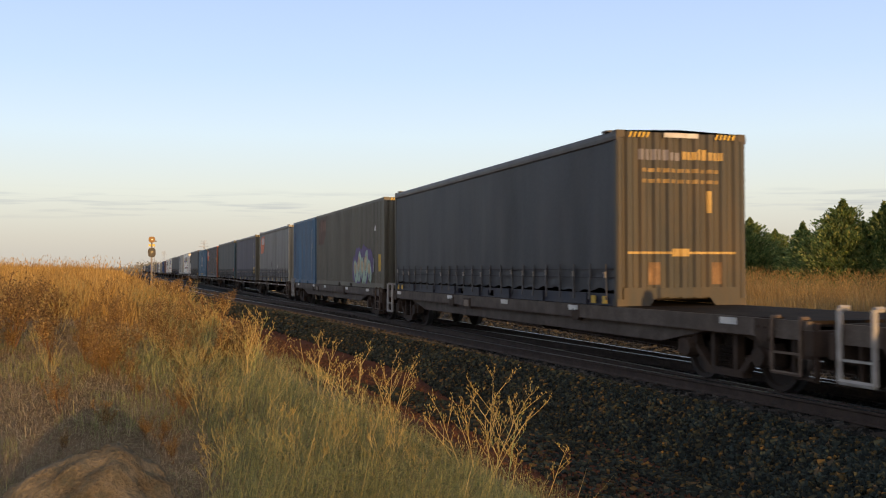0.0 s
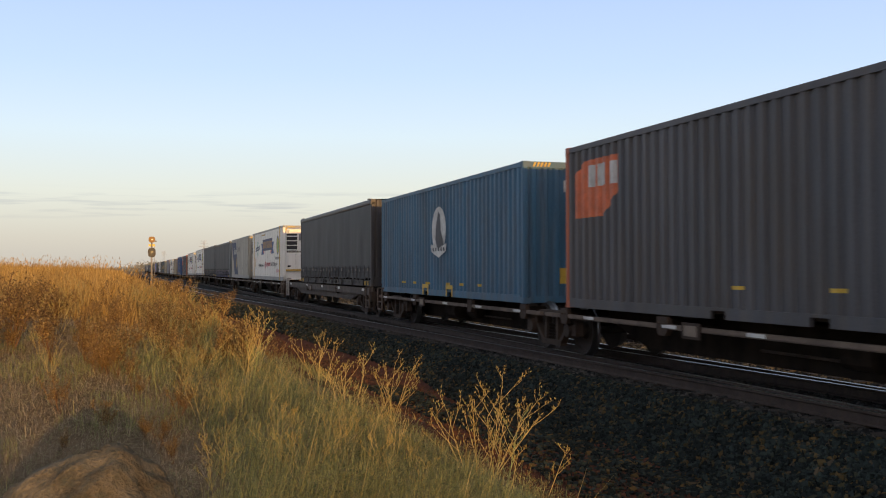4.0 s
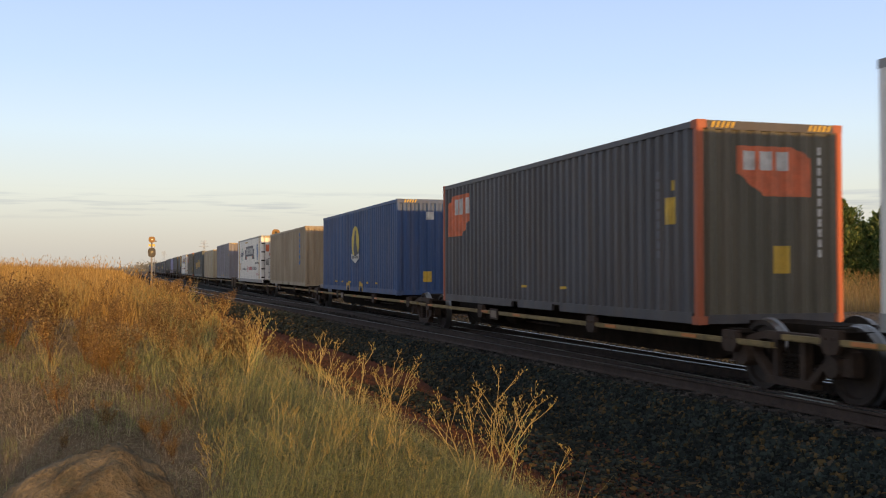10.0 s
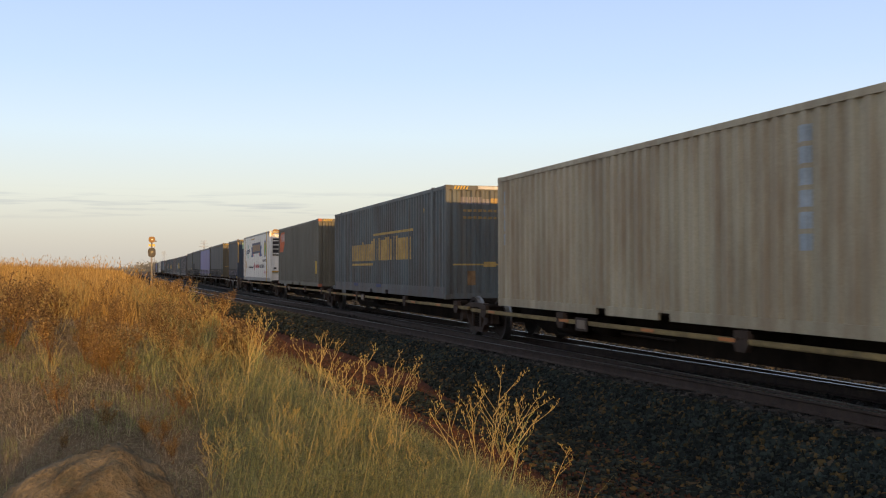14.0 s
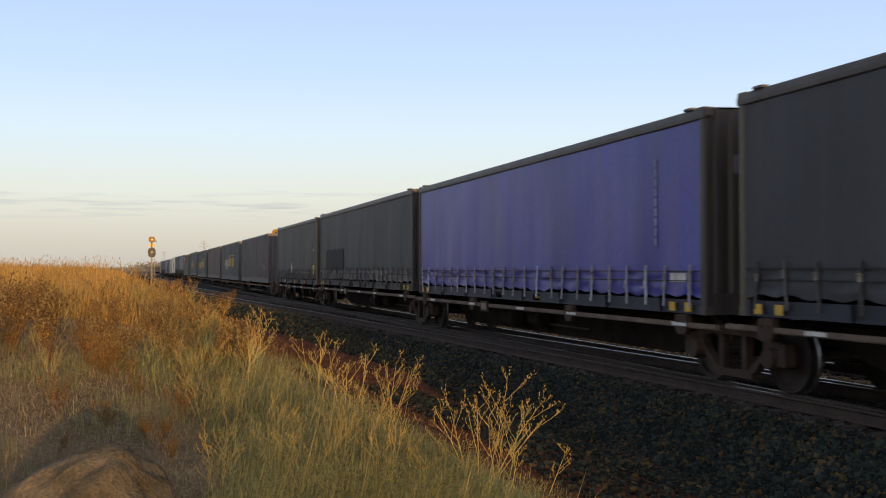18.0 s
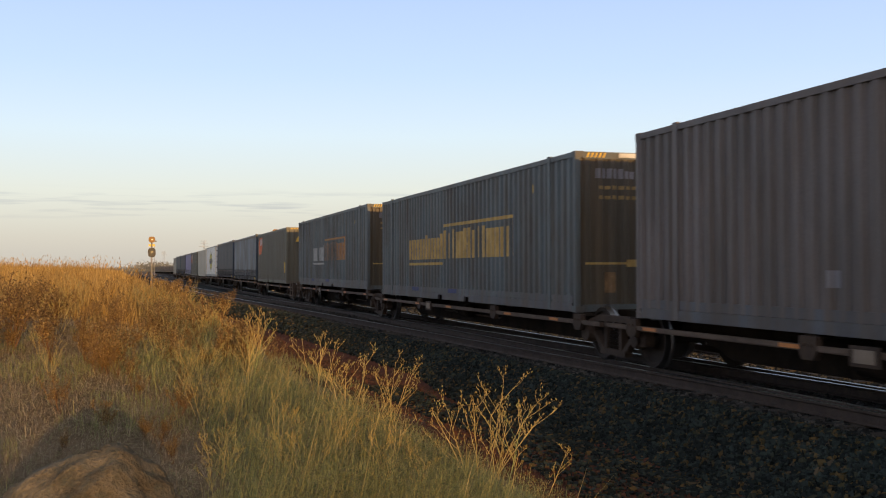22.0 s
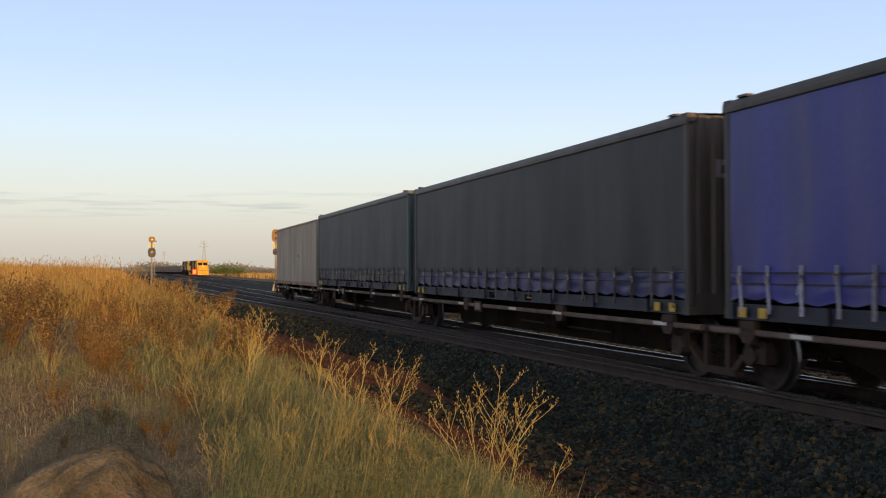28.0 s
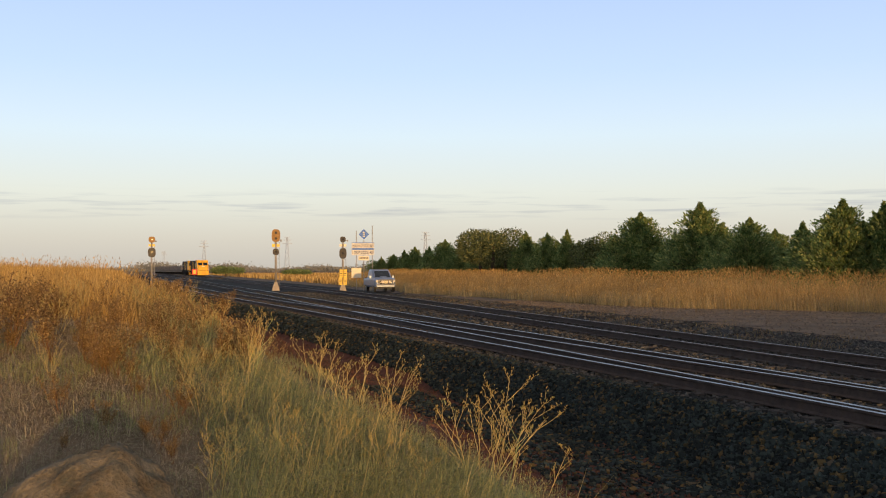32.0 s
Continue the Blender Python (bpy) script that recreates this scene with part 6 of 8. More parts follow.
# ---------------------------------------------------------------- grasses
def blades(name, x, y, h, w, lean, material, label, category="grass", z=None, drift=(0.0, 0.0)):
    """Tapered bent blades, one at each place."""
    n = len(x)
    z = land(x, y) - 0.02 if z is None else z
    a = RNG.uniform(0, 2 * np.pi, n)
    ld = RNG.uniform(0, 2 * np.pi, n)
    le = lean * h * RNG.uniform(0.2, 1.0, n)
    lx, ly = np.cos(ld) * le + drift[0] * h, np.sin(ld) * le + drift[1] * h
    sx, sy = np.cos(a) * w * 0.5, np.sin(a) * w * 0.5
    v = np.empty((n, 5, 3))
    v[:, 0] = np.stack([x - sx, y - sy, z], 1)
    v[:, 1] = np.stack([x + sx, y + sy, z], 1)
    v[:, 2] = np.stack([x - sx * 0.8 + lx * 0.3, y - sy * 0.8 + ly * 0.3, z + h * 0.55], 1)
    v[:, 3] = np.stack([x + sx * 0.8 + lx * 0.3, y + sy * 0.8 + ly * 0.3, z + h * 0.55], 1)
    v[:, 4] = np.stack([x + lx, y + ly, z + h * np.sqrt(np.maximum(0.1, 1 - (lean * 0.5) ** 2))], 1)
    k = np.arange(n) * 5
    faces = np.stack([k, k + 1, k + 3, k + 2], 1).tolist() + np.stack([k + 2, k + 3, k + 4], 1).tolist()
    return tagged(new(name, raw_mesh(name, v.reshape(-1, 3), faces, material)), label, category, kind="stuff")


def strands(name, x, y, z, length, w, rise, material, label, category="grass", spread_=0.45, drift=0.0):
    """Fine curved strands that leave in all directions from places above the ground. rise: their mean angle over the level."""
    n = len(x)
    a = RNG.uniform(0, 2 * np.pi, n)
    e = np.clip(RNG.normal(rise, spread_, n), -0.15, 1.5)
    d = np.stack([np.cos(a) * np.cos(e) + drift, np.sin(a) * np.cos(e), np.sin(e)], 1)
    p = np.stack([x, y, z], 1)
    sag = np.array([0, 0, 1.0])[None] * (length * 0.22 * np.cos(e))[:, None]
    t = np.stack([-np.sin(a), np.cos(a), RNG.normal(0, 0.5, n)], 1)
    t *= (w * 0.5 / np.linalg.norm(t, axis=1))[:, None]
    mid = p + d * (length * 0.55)[:, None]
    v = np.empty((n, 5, 3))
    v[:, 0], v[:, 1], v[:, 2], v[:, 3] = p - t, p + t, mid - t * 0.8, mid + t * 0.8
    v[:, 4] = p + d * length[:, None] - sag
    k = np.arange(n) * 5
    faces = np.stack([k, k + 1, k + 3, k + 2], 1).tolist() + np.stack([k + 2, k + 3, k + 4], 1).tolist()
    return tagged(new(name, raw_mesh(name, v.reshape(-1, 3), faces, material)), label, category, kind="stuff")


def heads(name, x, y, z, s, material, label, category="grass", long=2.2):
    """Small slender seed heads: four-sided spindles."""
    n = len(x)
    d = RNG.normal(0, 0.35, (n, 2))
    c = np.stack([x, y, z], 1)
    ax = np.stack([d[:, 0], d[:, 1], np.ones(n)], 1) * (s * long)[:, None]
    v = np.empty((n, 5, 3))
    v[:, 0] = c - ax * 0.5
    v[:, 4] = c + ax * 0.5
    for i, (p, q) in enumerate(((1, 0), (-0.5, 0.87), (-0.5, -0.87))):
        v[:, 1 + i] = c + np.stack([p * s * 0.3, q * s * 0.3, 0 * s], 1)
    f = np.array([(0, 2, 1), (0, 3, 2), (0, 1, 3), (4, 1, 2), (4, 2, 3), (4, 3, 1)])
    faces = (np.arange(n)[:, None, None] * 5 + f[None]).reshape(-1, 3)
    return tagged(new(name, raw_mesh(name, v.reshape(-1, 3), faces, material)), label, category, kind="stuff")


M_STRAW = island_mat("straw_blades", [(0.0, (0.26, 0.155, 0.05)), (0.5, (0.48, 0.30, 0.09)), (1.0, (0.68, 0.46, 0.17))], 0.8, 0.3)
M_DEAD = island_mat("dead_matted_blades", [(0.0, (0.13, 0.10, 0.065)), (0.45, (0.29, 0.225, 0.145)), (0.85, (0.48, 0.39, 0.26)), (1.0, (0.27, 0.29, 0.13))], 0.9, 0.25)
M_FEATHER = island_mat("grey_green_weed", [(0.0, (0.075, 0.10, 0.05)), (0.4, (0.20, 0.225, 0.10)), (0.8, (0.37, 0.36, 0.145)), (1.0, (0.54, 0.47, 0.18))], 0.85, 0.3)
M_DOCK = island_mat("brown_dock_flakes", [(0.0, (0.09, 0.056, 0.024)), (0.5, (0.26, 0.165, 0.065)), (1.0, (0.46, 0.31, 0.12))], 0.85, 0.25)
M_REED = island_mat("golden_reed", [(0.0, (0.28, 0.19, 0.08)), (0.5, (0.46, 0.32, 0.135)), (1.0, (0.62, 0.45, 0.20))], 0.85, 0.3)


def spread(n, x0, x1, y0, y1, power=1.0):
    y = y0 + (y1 - y0) * RNG.uniform(0, 1, n) ** power
    return RNG.uniform(x0, x1, n), y


def bank_limit(x, y, inner):
    """Keep what lies on the bank, short of the red ditch."""
    return x < toe_x(y) - inner + 0.35 * wob(x * 2, y * 2)


# golden crest of the bank
x, y = spread(120000, -17, 3.2, 12.5, 75, 1.6)
k = bank_limit(x, y, 4.3) & (y > 15.5 + 2.5 * wob(x, y * 0.3))
x, y = x[k], y[k]
h = RNG.uniform(0.45, 0.95, len(x)) * (0.85 + 0.2 * wob(x * 0.7, y * 0.5)) * np.clip((toe_x(y) - x - 4.0) / 2.0, 0.25, 1) * 1.16
blades("dry_grass", x, y, h, 0.005 + 0.00035 * y, 0.45, M_STRAW, "sunlit golden dry grass along the crest of the bank")
k = RNG.uniform(0, 1, len(x)) < 0.25
heads("grass_heads", x[k], y[k], land(x[k], y[k]) + h[k] * 0.97, 0.016 + 0.0006 * y[k], M_STRAW, "feathery golden seed heads over dry grass")
x, y = spread(170, -14, 2.0, 26, 70, 1.0)
k = bank_limit(x, y, 4.8)
x, y = x[k], y[k]
h = RNG.uniform(0.85, 1.2, len(x))
blades("tall_stalks", x, y, h, 0.003 + 0.00022 * y, 0.2, M_STRAW, "single tall straw stalks over the golden crest")
heads("stalk_heads", x, y, land(x, y) + h, 0.01 + 0.0005 * y, M_STRAW, "loose seed heads on tall straw stalks", long=3.2)
# dead matted grass in front
x, y = spread(42000, -4.5, 3.6, 4.6, 16)
k = bank_limit(x, y, 3.2 + 1.2 * step(8, 11.5, y))
x, y = x[k], y[k]
blades("dead_grass", x, y, RNG.uniform(0.05, 0.17, len(x)), 0.004, 1.2, M_DEAD, "matted grey-brown dead grass on the bank")
x, y = spread(130000, -4.5, 3.4, 4.6, 16)
k = bank_limit(x, y, 3.2 + 1.2 * step(8, 11.5, y))
x, y = x[k], y[k]
strands("matted_thatch", x, y, land(x, y) + RNG.uniform(-0.01, 0.07, len(x)), RNG.uniform(0.05, 0.17, len(x)), 0.0024 + 0.0001 * y, 0.3, M_DEAD, "fine flattened dead grass thatch, grey-pink and brown")
x, y = spread(60000, -4.5, 2.6, 4.8, 15)
k = (wob(x * 2.3 + 1, y * 1.9) > 0.18 - 0.25 * step(-0.6, -2.2, x))
x, y = x[k], y[k]
strands("green_tufts", x, y, land(x, y) + RNG.uniform(0.0, 0.16, len(x)) ** 1.3, RNG.uniform(0.06, 0.17, len(x)), 0.0026 + 0.0001 * y, 0.95, island_mat("dull_green_blades", [(0.0, (0.15, 0.17, 0.07)), (0.6, (0.27, 0.27, 0.11)), (1.0, (0.40, 0.36, 0.16))], 0.8, 0.3),
        "dull grey-green feathery tufts among dead grass")
# feathery grey-green weeds down the slope to the ditch
def weed_zone(n, power=1.5):
    x, y = spread(n, -1.0, 4.6, 5.2, 42, power)
    q = toe_x(y) - x
    qm = 3.3 + 1.1 * step(8, 11.5, y)
    k = (q > qm + 0.4 * wob(x * 2, y * 1.3)) & (q < 5.7 + 0.7 * wob(x, y)) & (wob(x * 1.7 + 3, y * 1.5) > -0.75)
    x, y, q = x[k], y[k], q[k]
    return x, y, np.clip(np.where(y < 10.5, 0.36 + 0.25 * (q - 4), 0.12 + 0.3 * (q - 4.4)), 0.05, 0.48) * (0.8 + 0.45 * wob(x * 3.1, y * 2.7))


x, y, top = weed_zone(45000, 1.8)
h = RNG.uniform(0.3, 1.0, len(x)) * top
blades("feathery_weeds", x, y, h, 0.0013 + 0.0002 * y, 0.95, M_FEATHER, "feathery grey-green weeds with yellowing tips on the slope")
k = RNG.uniform(0, 1, len(x)) < 0.3
heads("weed_leaves", x[k] + RNG.normal(0, 0.05, k.sum()), y[k], land(x[k], y[k]) + h[k] * RNG.uniform(0.3, 1.0, k.sum()), 0.006 + 0.0005 * y[k], M_FEATHER, "fine weed leaves on the slope", long=2.5)
x, y, top = weed_zone(330000)
strands("weed_filigree", x, y, land(x, y) + top * RNG.uniform(0.0, 0.95, len(x)), RNG.uniform(0.05, 0.16, len(x)), 0.0011 + 0.00015 * y, 0.5, M_FEATHER, "filigree of grey-green and straw weed twigs on the slope", "weed", 0.75, 0.15)
x, y, top = weed_zone(3800, 1.2)
strands("dry_stalks", x, y, land(x, y), RNG.uniform(0.7, 1.7, len(x)) * top + 0.1, 0.0024 + 0.0002 * y, 1.0, island_mat("pale_dry_stalk", [(0.0, (0.36, 0.28, 0.11)), (1.0, (0.60, 0.48, 0.22))], 0.8, 0.2), "thin pale leaning stalks among the weeds", "weed", 0.35, 0.25)
# tall golden grass behind the loop track
x, y = spread(170000, 22, 46, 30, 130, 1.3)
e = field_edge(y)
k = (x > e + 0.3 * wob(x, y)) & (x < e + 9)
x, y, e = x[k], y[k], e[k]
h = RNG.uniform(0.6, 1.05, len(x)) ** 0.6 * 1.85 * np.clip(0.26 + (x - e) * 0.2, 0.22, 1) * (1 + 0.16 * wob(x * 0.5, y * 0.3))
blades("tall_grass", x, y, h, 0.006 + 0.00012 * y, 0.34, M_REED, "tall golden grass in front of the conifers")
k = RNG.uniform(0, 1, len(x)) < 0.4
heads("tall_grass_heads", x[k], y[k], land(x[k], y[k]) + h[k], 0.035 + 0.0003 * y[k], M_STRAW, "plume seed heads of tall golden grass", long=3.0)
# low edge grass; its greyer blades also paint shade at the tall grass's foot
x, y = spread(80000, 21, 40, 32, 125, 1.3)
e = field_edge(y)
k = (x > e - 0.6 + 0.4 * wob(x, y)) & (x < e + 2.5)
x, y = x[k], y[k]
blades("low_grass", x, y, RNG.uniform(0.3, 1.25, len(x)) * (0.85 + 0.35 * wob(x, y * 0.6)), 0.006 + 0.00012 * y, 0.6, island_mat("shade_greyed_straw", [(0.0, (0.17, 0.16, 0.08)), (0.5, (0.32, 0.26, 0.15)), (0.9, (0.44, 0.35, 0.20)), (1.0, (0.55, 0.42, 0.12))], 0.9, 0.3),
       "grey-brown low grass at the edge of the tall grass")
x, y = spread(60000, 10, 26, 12, 70, 1.2)
k = (np.abs(x - loop_x(y) - 4.7) < 3.3 + 0.5 * wob(x, y)) & (wob(x * 2.9, y * 1.7) > 0.25)
x, y = x[k], y[k]
blades("track_tufts", x, y, RNG.uniform(0.05, 0.2, len(x)), 0.010, 0.9, island_mat("brown_tufts", [(0.0, (0.12, 0.08, 0.04)), (0.6, (0.24, 0.16, 0.075)), (1.0, (0.2, 0.2, 0.08))], 0.9, 0.2), "dry grass tufts on the ballast beside the loop")
x, y = spread(34000, 22, 120, 112, 420, 1.5)
k = x > field_edge(y)
x, y = x[k], y[k]
blades("field_grass", x, y, RNG.uniform(0.5, 1.1, len(x)), 0.12 + 0.0006 * y, 0.4, M_STRAW, "distant straw-coloured grass field")
x, y = spread(14000, -60, 1.5, 70, 300, 1.4)
blades("field_grass", x, y, RNG.uniform(0.5, 0.9, len(x)), 0.05 + 0.0006 * y, 0.4, M_STRAW, "distant golden grass beside the line")


# ---------------------------------------------------------------- single weeds in the foreground
M_STEM = mat("yellow_weed_stem", (0.55, 0.42, 0.16), 0.8, 0, 0.25, 8, trans=0.15)
M_STEMG = mat("green_weed_stem", (0.36, 0.40, 0.15), 0.8, 0, 0.25, 8, trans=0.15)
M_POD = island_mat("weed_pods", [(0.0, (0.33, 0.24, 0.085)), (0.6, (0.53, 0.39, 0.14)), (1.0, (0.36, 0.38, 0.14))], 0.8, 0.3)


def weed(at, height, width, seed, lean=(0.0, 0.0), stems=4, green=False, label="tall branching yellow weed with small seed pods"):
    r = random.Random(seed)
    t = thing("weed_plant", label, "weed", at=at, group="tall weeds on the bank")
    pods = Mesh()

    def pod(p):
        d = Vector((r.uniform(-0.7, 0.7), r.uniform(-0.7, 0.7), r.uniform(0.6, 1.6))).normalized() * r.uniform(0.014, 0.030)
        s = d.orthogonal().normalized() * 0.0042
        u = d.normalized().cross(s)
        pods.add([p, p + d * 0.5 + s, p + d * 0.5 - s * 0.5 + u, p + d * 0.5 - s * 0.5 - u, p + d], [(0, 2, 1), (0, 3, 2), (0, 1, 3), (4, 1, 2), (4, 2, 3), (4, 3, 1)])

    def line(m, p, d, length, rad, n, bend, up):
        """A bent twig; returns its nodes with the way there."""
        nodes = []
        for i in range(n):
            d = (d + Vector((r.gauss(0, bend), r.gauss(0, bend), up))).normalized()
            q = p + d * (length / n)
            m.tube(p, q, rad * (1 - 0.6 * i / n), rad * (1 - 0.6 * (i + 1) / n), n=4, cap=False)
            p = q
            nodes.append((p.copy(), d.copy()))
        return nodes

    def side(d, open_):
        a = r.uniform(0, 6.28)
        return (d + Vector((math.cos(a), math.sin(a), 0.1)) * open_).normalized()

    def tip(p):
        for _ in range(2):
            pod(p + Vector((r.gauss(0, 0.010), r.gauss(0, 0.010), r.gauss(0, 0.008))))

    def grow(m, p, d, length, rad):
        main = line(m, p, d, length, rad, 9, 0.06, 0.02)
        for i, (q, e) in enumerate(main):
            if i < 2 or r.random() < 0.25:
                continue
            for _ in range(1):
                twig = line(m, q, side(e, 1.0), length * r.uniform(0.28, 0.52) * (1.3 - 0.1 * i), rad * 0.55, 5, 0.07, 0.05)
                for k, (u, g) in enumerate(twig):
                    if k > 1:
                        end = line(m, u, side(g, 0.8), length * r.uniform(0.05, 0.12), rad * 0.34, 3, 0.12, 0.10)
                        pod(end[1][0])
                        tip(end[-1][0])
                tip(twig[-1][0])
        tip(main[-1][0])

    for i in range(stems):
        m = Mesh()
        a = 6.28 * (i + r.uniform(-0.3, 0.3)) / stems
        d = Vector((math.cos(a) * width + lean[0], math.sin(a) * width + lean[1], 1.0)).normalized()
        grow(m, Vector((math.cos(a) * 0.02, math.sin(a) * 0.02, 0)), d, height * 0.88 * r.uniform(0.75, 1.0), 0.0046)
        part("stem", m, M_STEMG if green and i == 0 else M_STEM, t)
    tagged(part("pod_spray", pods, M_POD, t, "small yellow seed pods"), kind="stuff")
    return t


def on_land(x, y, dz=0.0):
    return (x, y, float(land(x, y)) - 0.02 + dz)


SWAY = []       # (weed, how far it gives to the wind, delay)
WEEDS = [weed(on_land(2.42, 7.0), 0.98, 0.5, 11, (0.04, 0.0), 6), weed(on_land(2.9, 11.5), 0.82, 0.30, 13, (0.12, 0.0), 5), weed(on_land(1.75, 8.6), 0.85, 0.30, 14, (0.1, 0.0), 4),
         weed(on_land(1.1, 10.2), 0.90, 0.24, 16, (0.1, 0.0), 4, True), weed(on_land(1.95, 11.0), 0.8, 0.35, 29, (0.1, 0.0), 4)]
weed(on_land(2.60, 7.05), 0.78, 0.22, 12, (0.05, 0.0), 3, True, "yellow-green weed with leafy tip")
weed(on_land(3.75, 8.9), 0.62, 0.05, 21, (0.45, 0.0), 1, False, "thin leaning dry weed twig by the ditch")
weed(on_land(3.45, 9.0), 0.5, 0.08, 22, (0.05, 0.0), 1, False, "thin upright dry weed twig by the ditch")
weed(on_land(4.75, 6.75), 0.36, 0.3, 24, (0.0, 0.0), 2)
weed(on_land(3.1, 6.75), 0.26, 0.4, 25, (0.0, 0.0), 3)
for i, ob in enumerate(o for o in scene.objects if o.name.startswith("weed_plant")):
    SWAY.append((ob, (1.0, 0.5, 0.6, 0.6, 0.5, 1.0, 0.55, 0.4, 0.4, 0.4)[i], 0.17 * i))
rg = random.Random(77)
more = 0
while more < 58:
    yy = 6.2 + 11.5 * rg.random() ** 1.15
    xx = rg.uniform(-0.2, 3.2)
    qq = float(toe_x(yy)) - xx
    edge = 3.3 + 1.25 * float(step(8, 11.5, np.array(yy)))
    if qq < edge or qq > 5.7 or (qq > 4.9 and rg.random() < 0.5):
        continue
    big = rg.uniform(0.85, 1.45) * min(0.62, max(0.16, (0.36 + 0.22 * (qq - 4)) if yy < 9.5 else (0.15 + 0.28 * (qq - 4.4))))
    ob = copy_thing(WEEDS[more % 5], Matrix())
    ob.matrix_basis = pose(*on_land(xx, yy), 0, 0, rg.uniform(0, 360)) @ Matrix.Diagonal((big, big, big * rg.uniform(0.9, 1.1), 1))
    SWAY.append((ob, rg.uniform(0.3, 0.55), rg.uniform(0, 1.5)))
    more += 1


# slighter ones up the bank among the brown docks
for i in range(46):
    big = rg.uniform(0.45, 0.8)
    copy_thing(WEEDS[i % 5], Matrix()).matrix_basis = pose(*on_land(rg.uniform(-4.5, 1.2), 11 + 9 * rg.random()), 0, 0, rg.uniform(0, 360)) @ Matrix.Diagonal((big, big, big * rg.uniform(0.9, 1.2), 1))


def dock_mesh(h, seed, n=260):
    """A dried plant of spreading stems with forked twigs that carry flaky seeds."""
    r = random.Random(seed)
    stem, fl = Mesh(), Mesh()
    for k in range(6):
        a = r.uniform(0, 6.28)
        w = r.uniform(0.1, 0.55)
        d = Vector((math.cos(a) * w, math.sin(a) * w, 1)).normalized()
        top = d * h * r.uniform(0.6, 1) + Vector((0, 0, -0.06 * w))
        stem.tube((0, 0, 0), top, 0.006, 0.002, n=4)
        for b in range(7):
            q = top * r.uniform(0.35, 0.95)
            a2 = r.uniform(0, 6.28)
            e = q + Vector((math.cos(a2) * 0.7, math.sin(a2) * 0.7, r.uniform(0.4, 1.2))).normalized() * h * r.uniform(0.12, 0.26)
            stem.tube(q, e, 0.003, 0.0015, n=3)
            for i in range(n // 60):
                fl_at(fl, q.lerp(e, r.uniform(0.2, 1.05)), r)
        for i in range(n // 24):
            fl_at(fl, top * r.uniform(0.6, 1.0), r)
    return stem, fl


def fl_at(fl, p, r):
    p = p + Vector((r.gauss(0, 0.022), r.gauss(0, 0.022), r.gauss(0, 0.022)))
    a = Vector((r.gauss(0, 1), r.gauss(0, 1), r.gauss(0, 1))).normalized() * r.uniform(0.008, 0.018)
    b = a.orthogonal().normalized() * r.uniform(0.005, 0.011)
    fl.add([p - a, p - b, p + a, p + b], [(0, 1, 2, 3)])


M_DSTEM = mat("brown_stem", (0.15, 0.075, 0.03), 0.85, 0, 0.25, 8)
DOCKS = []
for i in range(4):
    s, f = dock_mesh(0.75, 40 + i, 1000)
    d = thing("dock_plant", "rust-brown dried dock plant with flaky seed clusters", "weed", group="dried dock plants")
    part("stem", s, M_DSTEM, d)
    tagged(part("seed_spray", f, M_DOCK, d, "flaky rust-brown seeds"), kind="stuff")
    DOCKS.append(d)
spots = []
rd = random.Random(5)
for i in range(150):
    yy = 11.2 + 9 * rd.random() ** 1.2
    xx = -5.2 * rd.random() + 1.1 - (yy - 12) * 0.03 + rd.gauss(0, 0.3)
    spots.append((xx, yy, rd.uniform(0.5, 1.05)))
spots += [(-1.35, 13.2, 1.45), (-1.62, 13.7, 1.5), (-1.12, 14.3, 1.3), (0.22, 8.2, 0.45), (0.3, 7.7, 0.4), (-0.6, 9.6, 0.6), (0.42, 9.4, 0.62), (-0.95, 6.6, 0.5), (-1.1, 7.4, 0.42), (0.05, 10.2, 0.4), (1.75, 13.0, 0.6), (1.6, 14.6, 0.6), (0.1, 8.6, 0.35), (-0.2, 8.9, 0.45), (-0.5, 8.4, 0.3), (-1.4, 9.3, 0.4), (0.5, 10.6, 0.5), (-1.9, 10.2, 0.5), (0.0, 11.0, 0.55), (0.75, 9.9, 0.5), (1.0, 12.2, 0.6), (-2.2, 8.4, 0.4)]
for i, (xx, yy, sc) in enumerate(spots):
    m = pose(*on_land(xx, yy), 0, 0, rd.uniform(0, 360)) @ Matrix.Diagonal((sc, sc, sc, 1))
    if i < 4:
        DOCKS[i].matrix_basis = m
    else:
        d = copy_thing(DOCKS[i % 4], Matrix())
        d.matrix_basis = m


# a half-buried boulder at the foot of the bank
def boulder(at, size):
    bm = bmesh.new()
    bmesh.ops.create_icosphere(bm, subdivisions=5, radius=1.0)
    for v in bm.verts:
        p = v.co.copy()
        d = 1 + 0.20 * noise.noise(p * 1.3) + 0.12 * abs(noise.noise(p * 2.6)) + 0.10 * noise.noise(p * 5 + Vector((3, 1, 0))) - 0.10 * max(0.0, 0.25 - abs(noise.noise(p * 3.4 + Vector((0, 7, 2))))) + 0.035 * noise.noise(p * 13) + 0.02 * noise.noise(p * 31)
        v.co = Vector((p.x * size[0], p.y * size[1], p.z * size[2] * (1.0 - 0.55 * min(1.0, abs(p.x - 0.25)) ** 1.1))) * d
    me = bpy.data.meshes.new("boulder")
    bm.to_mesh(me)
    bm.free()
    me.polygons.foreach_set("use_smooth", [True] * len(me.polygons))
    me.materials.append(mat("weathered_rock", (0.165, 0.130, 0.082), 0.9, 0, 0.45, 7, 0.8, (0.085, 0.090, 0.068), bump=1.0, bscale=55))
    ob = new("boulder", me)
    ob.location = at
    return tagged(ob, "weathered brown boulder half buried in dead grass", "rock")


